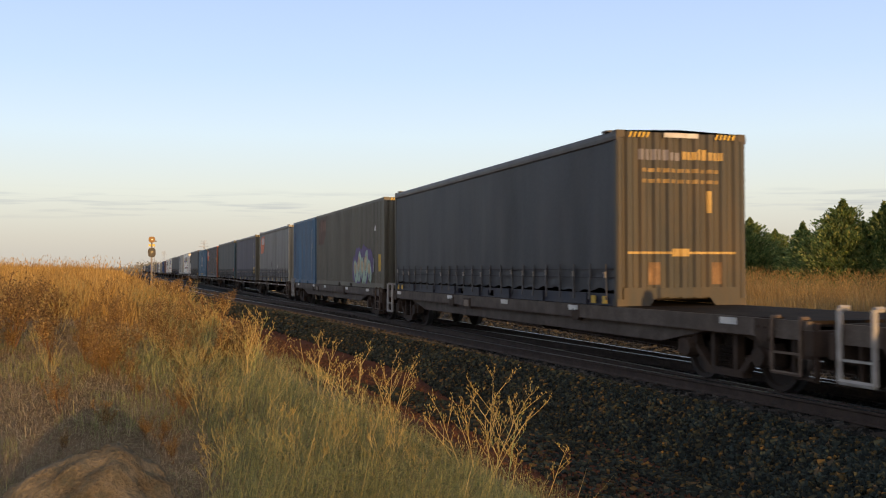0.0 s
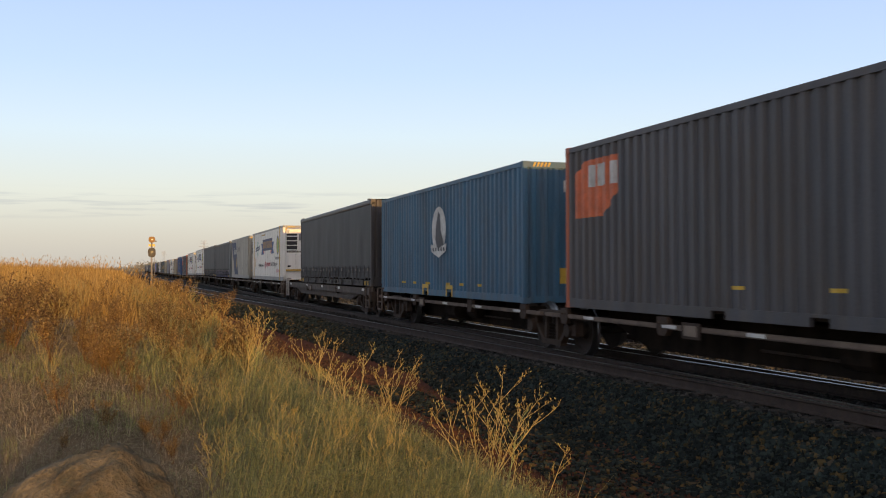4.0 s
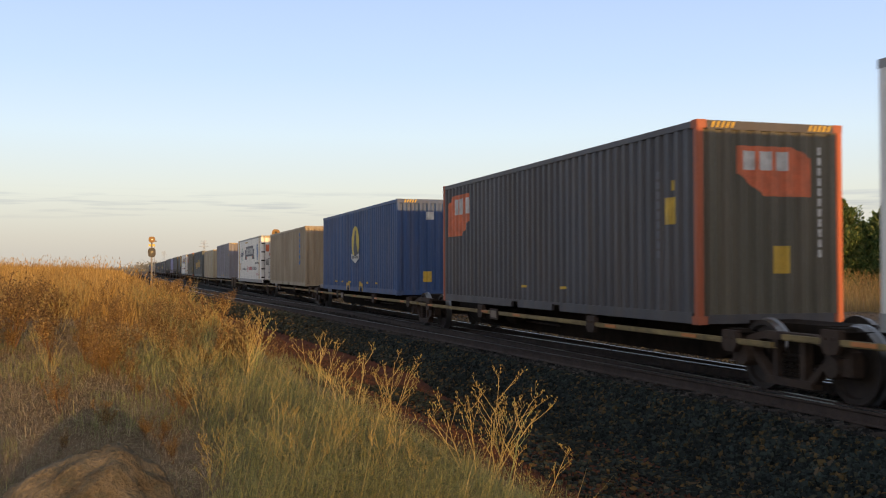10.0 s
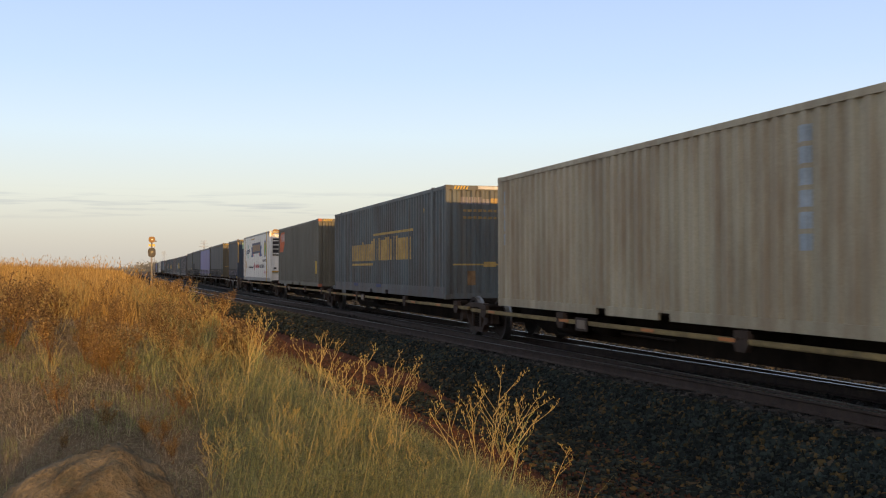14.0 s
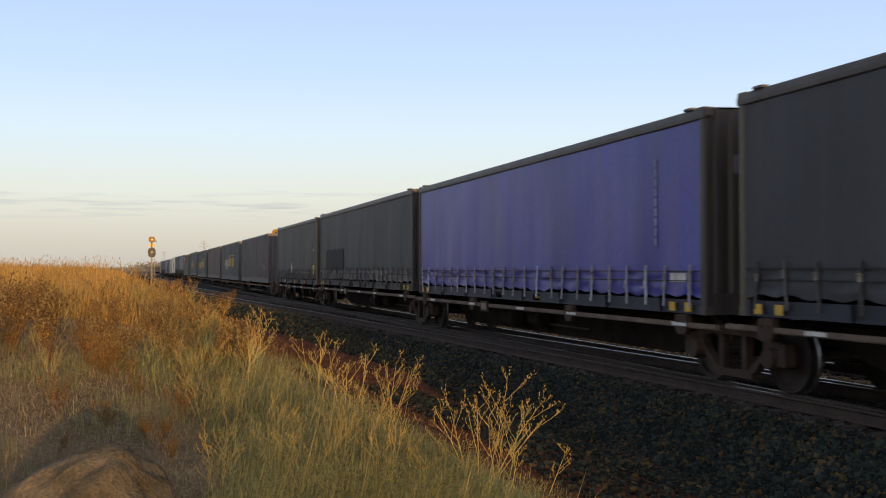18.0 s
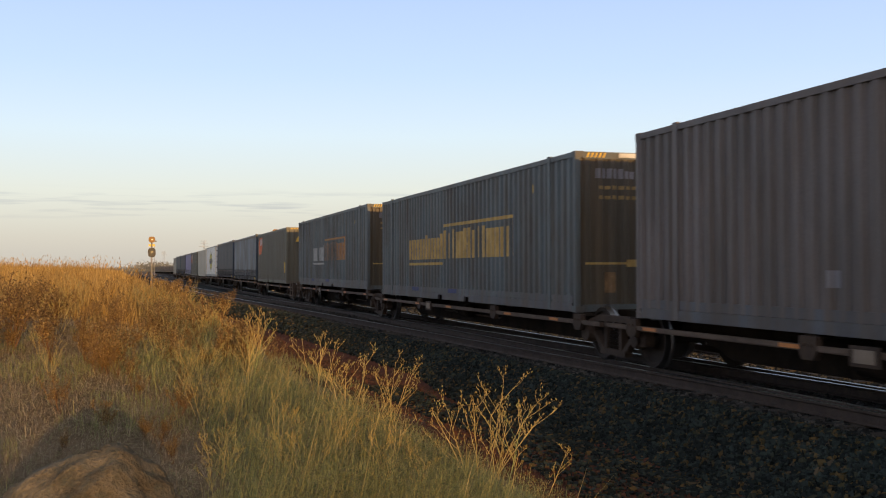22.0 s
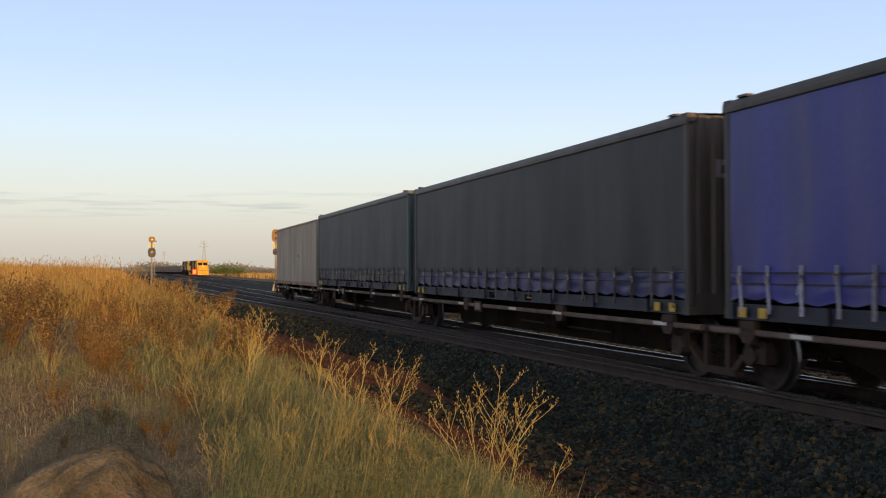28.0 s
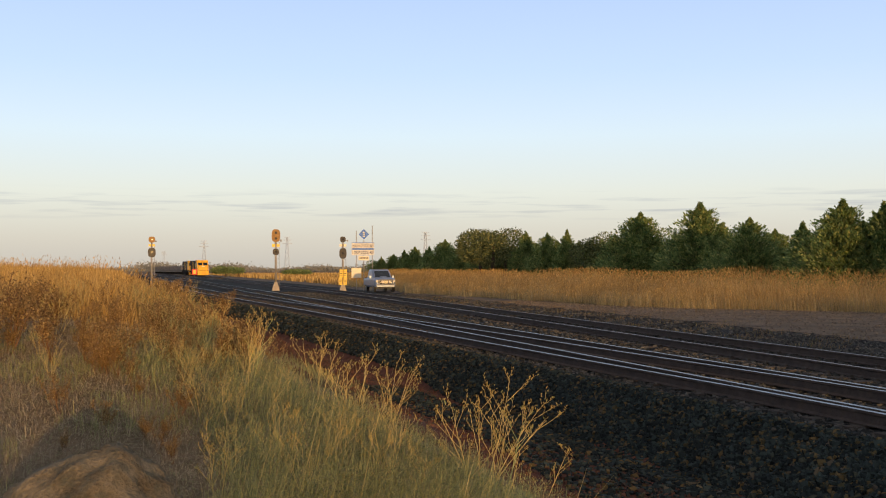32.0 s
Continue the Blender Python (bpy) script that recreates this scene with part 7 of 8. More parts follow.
boulder((-0.24, 5.50, 0.17), (0.62, 0.46, 0.54))


# ---------------------------------------------------------------- signals, boards and the parked car
M_MAST = mat("weathered_galvanised_mast", (0.36, 0.33, 0.28), 0.6, 0.4, 0.2, 4, 0.3)
M_TARGET = mat("black_target_board", (0.03, 0.028, 0.028), 0.6, 0, 0.2, 5, 0.3)
M_CONC = mat("pale_concrete_base", (0.36, 0.31, 0.24), 0.9, 0, 0.2, 4, 0.3)
M_PLATE = mat("cream_plate", (0.74, 0.66, 0.48), 0.6, 0, 0.1, 4)
M_YPLATE = mat("yellow_plate", (0.75, 0.50, 0.06), 0.55, 0, 0.1, 4)
M_LENS = mat("dark_signal_lens", (0.02, 0.02, 0.025), 0.1)
M_BLUESIGN = mat("blue_sign_face", (0.06, 0.17, 0.50), 0.55, 0, 0.1, 4)


def to_mesh_part(name, me, material, parent, m, label=""):
    me = me.copy()
    me.materials.clear()
    me.materials.append(material)
    ob = new(name, me)
    ob.parent = parent
    ob.matrix_basis = m
    return tagged(ob, label)


def oval(w, h, t, n=20):
    return Mesh().prism([(w * math.copysign(abs(math.cos(2 * math.pi * i / n)) ** 0.7, math.cos(2 * math.pi * i / n)),
                          h * math.copysign(abs(math.sin(2 * math.pi * i / n)) ** 0.7, math.sin(2 * math.pi * i / n))) for i in range(n)], -t, t, axis=1)


def signal(at, rz, height, upper, lower, yellow_boards, bright, label):
    """A colour-light signal: concrete foot, mast, ladder, two heads and plates; it faces -y."""
    s = thing("railway_signal", label, "railway signal", at=at, rz=rz, group="colour-light signals")
    part("foot", Mesh().add([(-0.34, -0.3, 0), (0.34, -0.3, 0), (0.34, 0.3, 0), (-0.34, 0.3, 0), (-0.12, -0.12, 0.75), (0.12, -0.12, 0.75), (0.12, 0.12, 0.75), (-0.12, 0.12, 0.75)],
                            [(3, 2, 1, 0), (4, 5, 6, 7), (0, 1, 5, 4), (1, 2, 6, 5), (2, 3, 7, 6), (3, 0, 4, 7)]), M_CONC, s, "pale concrete pedestal")
    part("mast", Mesh().tube((0, 0, 0.6), (0, 0, height - 0.3), 0.085, 0.075, 12), M_MAST, s, smooth=True)
    lad = part("ladder", Mesh().tube((0.28, 0.42, 0.2), (0.28, 0.16, height - 1.0), 0.02, n=5), M_MAST, s)
    part("ladder_stile", Mesh().tube((-0.08, 0.42, 0.2), (-0.08, 0.16, height - 1.0), 0.02, n=5), M_MAST, lad)
    for i in range(12):
        g = (i + 0.5) / 12
        part("rung", Mesh().tube((-0.08, 0.42 - 0.26 * g, 0.2 + (height - 1.2) * g), (0.28, 0.42 - 0.26 * g, 0.2 + (height - 1.2) * g), 0.012, n=5), M_MAST, lad)
    for z, (w, h), nm in ((height - upper[1], upper, "upper_head"), (height - 1.05 - 2 * upper[1] - lower[1] + 0.5, lower, "lower_head")):
        # on bright signals the low sun's gold is put into the upper target's colour
        hd = part(nm, oval(w, h, 0.04), mat("sunlit_amber_target", (0.26, 0.14, 0.035), 0.6, 0, 0.3, 8) if bright and nm == "upper_head" else M_TARGET, s, at=(0, -0.16, z), label="oval signal target")
        n = 2 if h > 0.5 else 1
        for i in range(n):
            zz = (0.24 if i else -0.24) if n == 2 else 0
            part("lens", Mesh().lathe([(-0.06, 0.1), (-0.045, 0.1)], 14, 1, (0, 0, zz)), M_LENS, hd)
            hood = Mesh()
            for k in range(9):
                a = math.pi * k / 8
                b = math.pi * (k + 1) / 8
                hood.add([(0.13 * math.cos(a), -0.04, zz + 0.13 * math.sin(a)), (0.13 * math.cos(b), -0.04, zz + 0.13 * math.sin(b)), (0.12 * math.cos(b), -0.30, zz + 0.12 * math.sin(b)),
                          (0.12 * math.cos(a), -0.30, zz + 0.12 * math.sin(a))], [(0, 1, 2, 3)]) if k < 8 else None
            part("hood", hood, M_TARGET if not bright else M_YPLATE, hd)
        part("housing", Mesh().box(-0.14, 0.04, -0.2, 0.14, 0.3, 0.2, 0.03), M_TARGET, hd)
    z = height - 2 * upper[1] - 0.28
    for x in (-0.32, 0.06):
        part("marker_plate", Mesh().box(x, -0.12, z - 0.12, x + 0.26, -0.10, z + 0.12), M_PLATE if not bright else M_YPLATE, s)
    part("bracket", Mesh().tube((-0.05, 0, z + 0.45), (0.42, 0, z + 0.45), 0.02, n=5), M_MAST, s)
    part("service_lamp", Mesh().lathe([(-0.1, 0.05), (0.08, 0.07), (0.1, 0.02)], 8, 2, (0.42, 0, z + 0.42)), M_MAST, s)
    if yellow_boards:
        for x, z0, z1 in ((-0.33, 1.3, 2.05), (0.05, 1.3, 2.05), (-0.4, 0.6, 1.28), (0.04, 0.6, 1.28)):
            bd = part("equipment_case", Mesh().box(x, -0.24, z0, x + 0.34, 0.12, z1, 0.02), M_YPLATE, s, "sunlit yellow equipment case")
            for k in range(3):
                part("marking_bar", Mesh().box(x + 0.06, -0.246, z0 + 0.14 + k * 0.18, x + 0.28, -0.24, z0 + 0.22 + k * 0.18), M_TARGET if k == 1 else M_GOLD, bd)
    return s


signal(on_land(11.8, 86.9), -8, 5.25, (0.36, 0.55), (0.26, 0.27), False, True, "yellow-hooded colour-light signal on a galvanised mast between the tracks")
signal(on_land(19.1, 94.3), -11, 5.15, (0.27, 0.27), (0.34, 0.5), True, False, "colour-light signal with yellow equipment cases beside the loop")
signal(on_land(2.1, 112.0), 0, 6.0, (0.34, 0.32), (0.40, 0.50), False, True, "colour-light signal with cream marker plates behind golden grass")


def sign_boards():
    s = thing("trackside_sign", "blue and white trackside code boards on three steel posts", "sign", at=on_land(21.3, 96.5), rz=-12)
    for x, z in ((-0.42, 5.8), (0.30, 4.9), (1.12, 6.3)):
        part("post", Mesh().tube((x, 0, 0), (x, 0, z), 0.035, n=8), M_MAST, s)
    b = part("code_board", Mesh().box(-0.88, -0.09, 3.45, 1.30, -0.05, 4.61, 0.01), M_WHITE, s, "white board with blue lettering lines")
    part("blue_band", Mesh().box(-0.84, -0.096, 3.95, 1.26, -0.09, 4.13), M_BLUESIGN, b)
    part("board_edge", Mesh().box(-0.88, -0.05, 4.61, 1.30, -0.03, 4.67), M_BLUESIGN, b)
    for words, z in (("MAIN CODE 401", 4.21), ("LOOP CODE 403", 3.57)):
        me = text_mesh(words, 0.34)
        g = 2.04 / max(v.co.x for v in me.vertices)
        to_mesh_part("lettering", me, M_NAVY, b, Matrix(((g, 0, 0, -0.81), (0, 0, -1, -0.097), (0, 1.15, 0, z), (0, 0, 0, 1))))
    d = part("diamond_board", Mesh().prism([(0.30, 4.95), (0.82, 5.47), (0.30, 5.99), (-0.22, 5.47)], -0.08, -0.05, axis=1), M_BLUESIGN, s, "blue diamond board")
    for z in (5.22, 5.42, 5.60):
        part("figure_bar", Mesh().box(0.2, -0.086, z, 0.4, -0.08, z + 0.1), M_WHITE, d)
    c = part("name_board", Mesh().box(-0.22, -0.08, 2.95, 0.80, -0.05, 3.37), M_PLATE, s, "cream board with an unreadable line")
    for k in range(6):
        part("lettering_bar", Mesh().box(-0.12 + k * 0.145, -0.086, 3.09, -0.01 + k * 0.145, -0.08, 3.24), M_GREYTXT, c)
    part("square_board", Mesh().box(-0.9, -0.09, 1.25, 0.06, -0.05, 2.2, 0.01), M_PLATE, s, "plain cream square board")
    return s


sign_boards()


def ute():
    """A silver-blue dual-cab utility with bull bar; it faces -y."""
    c = thing("utility_vehicle", "silver-blue dual-cab utility with bull bar parked on gravel", "car", at=on_land(21.6, 90.0), rz=-2)
    pt = mat("silver_blue_paint", (0.20, 0.25, 0.35), 0.35, 0.3, 0.08, 3, 0.15)
    gl = mat("dark_car_glass", (0.02, 0.025, 0.03), 0.08)
    ch = mat("chrome_bar", (0.36, 0.34, 0.30), 0.4, 1.0, 0.1, 4)
    hl = mat("headlamp_glass", (0.34, 0.33, 0.30), 0.3)

    def loft(rings):
        """A closed skin through rings of equal count."""
        m, n = Mesh(), len(rings[0])
        f = [tuple(range(n))[::-1], tuple(range((len(rings) - 1) * n, len(rings) * n))]
        for r in range(len(rings) - 1):
            f += [(r * n + i, r * n + (i + 1) % n, (r + 1) * n + (i + 1) % n, (r + 1) * n + i) for i in range(n)]
        return m.add([p for ring in rings for p in ring], f)

    def section(y, w, z0, z1):
        return [(-w * 0.92, y, z0), (w * 0.92, y, z0), (w, y, z0 + 0.12), (w, y, z1 - 0.2), (w * 0.95, y, z1 - 0.06), (w * 0.82, y, z1), (-w * 0.82, y, z1), (-w * 0.95, y, z1 - 0.06),
                (-w, y, z1 - 0.2), (-w, y, z0 + 0.12)]

    def floor_plan(z, y0, y1, w, r):
        return [(-w + r, y0, z), (w - r, y0, z), (w, y0 + r * 1.4, z), (w, y1 - r, z), (w - r, y1, z), (-w + r, y1, z), (-w, y1 - r, z), (-w, y0 + r * 1.4, z)]

    body = part("body", loft([section(*q) for q in ((-2.62, 0.72, 0.5, 1.02), (-2.52, 0.85, 0.44, 1.10), (-2.2, 0.92, 0.42, 1.15), (-1.3, 0.94, 0.42, 1.20), (1.3, 0.93, 0.42, 1.16), (2.5, 0.91, 0.5, 1.14),
                                                    (2.6, 0.86, 0.6, 1.08))]), pt, c)
    part("cab", loft([floor_plan(1.12, -1.5, 1.4, 0.85, 0.16), floor_plan(1.2, -1.4, 1.38, 0.84, 0.16), floor_plan(1.74, -0.60, 1.15, 0.76, 0.14), floor_plan(1.84, -0.36, 1.02, 0.68, 0.14)]), pt, c)
    part("windscreen", Mesh().add([(-0.72, -1.41, 1.215), (0.72, -1.41, 1.215), (0.62, -0.64, 1.72), (-0.62, -0.64, 1.72)], [(0, 1, 2, 3)]), gl, c)
    for sx in (-1, 1):
        for a, b in ((-1.0, -0.05), (0.05, 0.9)):
            part("side_window", Mesh().add([(sx * 0.845, a, 1.22), (sx * 0.845, b, 1.22), (sx * 0.713, b - 0.05, 1.66), (sx * 0.713, max(a + 0.5 * (a < -0.5), a), 1.66)], [(0, 1, 2, 3)]), gl, c)
        part("mirror", Mesh().box(*sorted_box(sx * 0.92, sx * 1.10, -0.98, -0.88, 1.12, 1.34), 0.02), pt, c)
        part("headlamp", Mesh().box(*sorted_box(sx * 0.52, sx * 0.86, -2.66, -2.5, 0.80, 0.98), 0.03), hl, c)
        part("fog_lamp", Mesh().lathe([(-2.68, 0.08), (-2.66, 0.1)], 12, 1, (sx * 0.62, 0, 0.58)), hl, c)
        part("wheel_arch", Mesh().prism([(sx * 0.905 + 0.0, 0.45), (sx * 0.905, 0.46), (sx * 0.9, 0.46)], -2.0, -1.9, axis=1), M_BLACK, c)
        for y in (-1.72, 1.5):
            w = part("wheel", Mesh().lathe([(-0.12, 0.30), (-0.10, 0.385), (0.10, 0.385), (0.12, 0.30)], 20, 0), M_BLACK, c, at=(sx * 0.80, y, 0.385))
            part("rim", Mesh().lathe([(-0.125, 0.22), (0.125, 0.22)], 14, 0), ch, w)
            part("arch_lip", Mesh().lathe([(-0.012, 0.47), (0.012, 0.47)], 20, 0, (sx * 0.90, y, 0.42)), M_BLACK, body)
    bar = part("bull_bar", Mesh().tube((-0.85, -2.78, 0.62), (0.85, -2.78, 0.62), 0.04).tube((-0.62, -2.8, 1.02), (0.62, -2.8, 1.02), 0.035), ch, c, "chrome bull bar")
    for x in (-0.6, -0.3, 0.3, 0.6):
        part("bar_upright", Mesh().tube((x, -2.79, 0.55), (x, -2.8, 1.03), 0.03), ch, bar)
    for x in (-0.32, 0.32):
        part("driving_lamp", Mesh().lathe([(-2.9, 0.10), (-2.87, 0.12), (-2.8, 0.09)], 14, 1, (x, 0, 0.86)), hl, bar)
    gr = part("grille", Mesh().box(-0.52, -2.66, 0.66, 0.52, -2.6, 0.98, 0.03), M_BLACK, c)
    for z in (0.74, 0.82, 0.90):
        part("grille_bar", Mesh().box(-0.5, -2.675, z, 0.5, -2.655, z + 0.03), ch, gr)
    for sx in (-1, 1):
        part("a_pillar", Mesh().tube((sx * 0.74, -1.43, 1.2), (sx * 0.64, -0.62, 1.75), 0.045, n=6), pt, c)
    part("bonnet_scoop", Mesh().prism([(-2.0, 1.16), (-1.5, 1.2), (-1.5, 1.27), (-1.9, 1.24)], -0.28, 0.28, axis=0), pt, c)
    part("sports_bar", Mesh().tube((-0.72, 1.35, 1.15), (-0.6, 1.5, 1.62), 0.04).tube((-0.6, 1.5, 1.62), (0.6, 1.5, 1.62), 0.04).tube((0.6, 1.5, 1.62), (0.72, 1.35, 1.15), 0.04), ch, c)
    part("bumper", Mesh().box(-0.86, -2.69, 0.46, 0.86, -2.5, 0.62, 0.08), pt, c)
    part("lower_intake", Mesh().box(-0.6, -2.70, 0.34, 0.6, -2.5, 0.46, 0.03), M_BLACK, c)
    part("tray_cover", Mesh().box(-0.84, 1.25, 1.10, 0.84, 2.5, 1.16), M_BLACK, c)
    c.scale = (1.03, 1.03, 1.10)
    return c


ute()

# ---------------------------------------------------------------- the standing freight train in the yard
YARD_X = 18.0


def yard_x(y):
    return YARD_X - 0.0424 * np.maximum(0.0, y - 268)


build_track("yard_track", yard_x, 225, 900, 0.0, M_RAILDULL, "yard track with a standing freight train", (226, 240))
M_LOCO_Y = paint("golden_yellow_paint", (0.70, 0.36, 0.012), dirt=0.15, rough=0.6)
M_LOCO_B = paint("dark_slate_body_paint", (0.05, 0.05, 0.05), dirt=0.3, rough=0.95)
M_GLASS = mat("cab_glass", (0.015, 0.018, 0.02), 0.1)


def locomotive(y, face):
    """A hood locomotive, cab and nose towards -y."""
    t = thing("locomotive", "dark diesel locomotive with golden yellow cab front on yard track", "locomotive", at=(float(yard_x(y)), y, 0), rz=2.43, group="standing locomotives")
    part("frame", Mesh().box(-1.45, 0.3, 0.95, 1.45, 21.6, 1.45), M_FRAME, t)
    cab = part("cab", Mesh().prism([(1.1, 1.45), (1.0, 2.6), (1.75, 3.55), (2.1, 4.1), (5.0, 4.15), (5.0, 1.45)], -1.42, 1.42, axis=0), M_LOCO_Y, t, "golden yellow cab")
    part("nose", Mesh().box(-1.25, 0.35, 1.3, 1.25, 1.1, 2.75, 0.2), M_LOCO_Y, cab)
    for sx in (-1, 1):
        part("windscreen", Mesh().add([(sx * 0.12, 1.02, 2.72), (sx * 1.2, 1.02, 2.72), (sx * 1.15, 1.62, 3.5), (sx * 0.12, 1.62, 3.5)][::sx], [(0, 1, 2, 3)]), M_GLASS, cab)
        part("side_window", Mesh().box(*sorted_box(sx * 1.41, sx * 1.43, 2.4, 3.9, 2.75, 3.45)), M_GLASS, cab)
        part("headlight", Mesh().lathe([(0.3, 0.13), (0.34, 0.14)], 12, 1, (sx * 0.22, 0, 2.5)), hl_mat(), cab)
        part("handrail", Mesh().tube((sx * 1.42, 0.6, 1.45), (sx * 1.42, 0.6, 2.5), 0.025, n=5), M_WHITE, t)
    hood = part("hood", Mesh().box(-1.15, 5.0, 1.45, 1.15, 20.5, 3.95, 0.12), M_LOCO_B, t, "dark slate engine hood with yellow end")
    part("radiator", Mesh().box(-1.4, 15.5, 3.2, 1.4, 20.0, 4.1), M_LOCO_B, hood)
    part("dynamic_brake", Mesh().box(-1.25, 7.0, 3.3, 1.25, 9.5, 4.05), M_LOCO_B, hood)
    part("exhaust", Mesh().box(-0.35, 11.0, 3.95, 0.35, 12.2, 4.2), M_FRAME, hood)
    for y in (6.2, 12.6):
        part("yellow_flash", Mesh().prism([(y, 1.6), (y + 2.2, 1.6), (y + 3.6, 3.7), (y + 1.4, 3.7)], -1.17, -1.15, axis=0), M_LOCO_Y, hood)
    part("yellow_end", Mesh().box(-1.16, 20.5, 1.45, 1.16, 20.56, 3.9), M_LOCO_Y, hood)
    part("pilot", Mesh().prism([(-1.4, 0.25), (1.4, 0.25), (1.45, 1.4), (-1.45, 1.4)], 0.2, 0.34, axis=1), M_LOCO_Y, t)
    part("fuel_tank", Mesh().box(-1.3, 8.5, 0.35, 1.3, 13.3, 0.95, 0.2), M_FRAME, t)
    for yy in (4.0, 17.8):
        b = part("bogie", Mesh().box(-1.2, yy - 2.2, 0.5, 1.2, yy + 2.2, 0.95), M_FRAME, t)
        for e in (-1.8, 0.0, 1.8):
            part("wheelset", Mesh().lathe([(-0.82, 0.5), (-0.7, 0.53), (0.7, 0.53), (0.82, 0.5)], 18, 0), M_WHEEL, b, at=(0, yy + e, 0.53))
    return t


def hl_mat():
    return mat("headlight_glass", (0.8, 0.75, 0.6), 0.15)


locomotive(270, -1)
locomotive(293, -1)
for i in range(8):
    w = thing("ore_wagon", "dark steel open-topped wagon standing in the yard", "freight wagon", at=(float(yard_x(316 + i * 15.6)), 316 + i * 15.6, 0), rz=2.43, group="standing wagons")
    part("body", lambda: Mesh().prism([(-1.25, 1.1), (1.25, 1.1), (1.4, 1.6), (1.4, 2.9), (-1.4, 2.9), (-1.4, 1.6)], 0.4, 14.6, axis=1), M_B_PN2, w, key="ow")
    for k in range(8):
        part("rib", lambda: Mesh().box(-1.46, -0.08, 1.5, 1.46, 0.08, 2.95), M_B_SCFD, w, at=(0, 1.2 + k * 1.8, 0), key="rib")
    for yy in (2.2, 12.8):
        part("bogie", lambda: Mesh().box(-1.1, -1.2, 0.2, 1.1, 1.2, 0.9, 0.1), M_FRAME, w, at=(0, yy, 0), key="ob")
# red stop board on the yard throat
s = thing("stop_board", "small red-framed lamp board on a short post", "sign", at=on_land(15.0, 258.0))
part("post", Mesh().tube((0, 0, 0), (0, 0, 0.9), 0.05), M_MAST, s)
part("frame", Mesh().box(-0.6, -0.1, 0.6, 0.6, 0.05, 2.0), mat("red_board", (0.6, 0.05, 0.02), 0.6), s)
part("lamp_face", Mesh().box(-0.3, -0.14, 0.85, 0.3, -0.1, 1.75), M_YPLATE, s)


# ---------------------------------------------------------------- trees
M_BARK = mat("grey_brown_bark", (0.10, 0.075, 0.055), 0.9, 0, 0.3, 6)
M_LEAF = island_mat("cypress_sprays", [(0.0, (0.09, 0.145, 0.055)), (0.5, (0.19, 0.26, 0.085)), (0.85, (0.32, 0.36, 0.115)), (1.0, (0.50, 0.47, 0.16))], 0.8, 0.5)
# the air haze over the far woods is put into these pale greys
M_LEAF_FAR = island_mat("haze_greyed_foliage", [(0.0, (0.17, 0.17, 0.145)), (0.6, (0.21, 0.205, 0.17)), (1.0, (0.26, 0.24, 0.195))], 0.9)
M_LEAF_GUM = island_mat("gum_foliage", [(0.0, (0.06, 0.08, 0.035)), (0.5, (0.13, 0.15, 0.055)), (1.0, (0.25, 0.24, 0.085))], 0.85, 0.3)


def sprays(c, d, size, material, name):
    """Small ragged leaf sprays: three-pointed pieces at places c along ways d."""
    n = len(c)
    d = d / np.linalg.norm(d, axis=1, keepdims=True)
    s = np.cross(d, RNG.normal(0, 1, (n, 3)))
    s /= np.linalg.norm(s, axis=1, keepdims=True) + 1e-9
    L, W = size[:, None] * d, (size * 0.15)[:, None] * s
    v = np.empty((n, 6, 3))
    v[:, 0], v[:, 1], v[:, 2] = c - L * 0.4, c - L * 0.1 + W, c + L * 0.25 + W * 1.35
    v[:, 3], v[:, 4], v[:, 5] = c + L * 0.75, c + L * 0.2 - W * 1.2, c - L * 0.1 - W * 0.8
    k = np.arange(n) * 6
    f = np.stack([k, k + 1, k + 5], 1).tolist() + np.stack([k + 1, k + 2, k + 4, k + 5], 1).tolist() + np.stack([k + 2, k + 3, k + 4], 1).tolist()
    return raw_mesh(name, v.reshape(-1, 3), f, material)


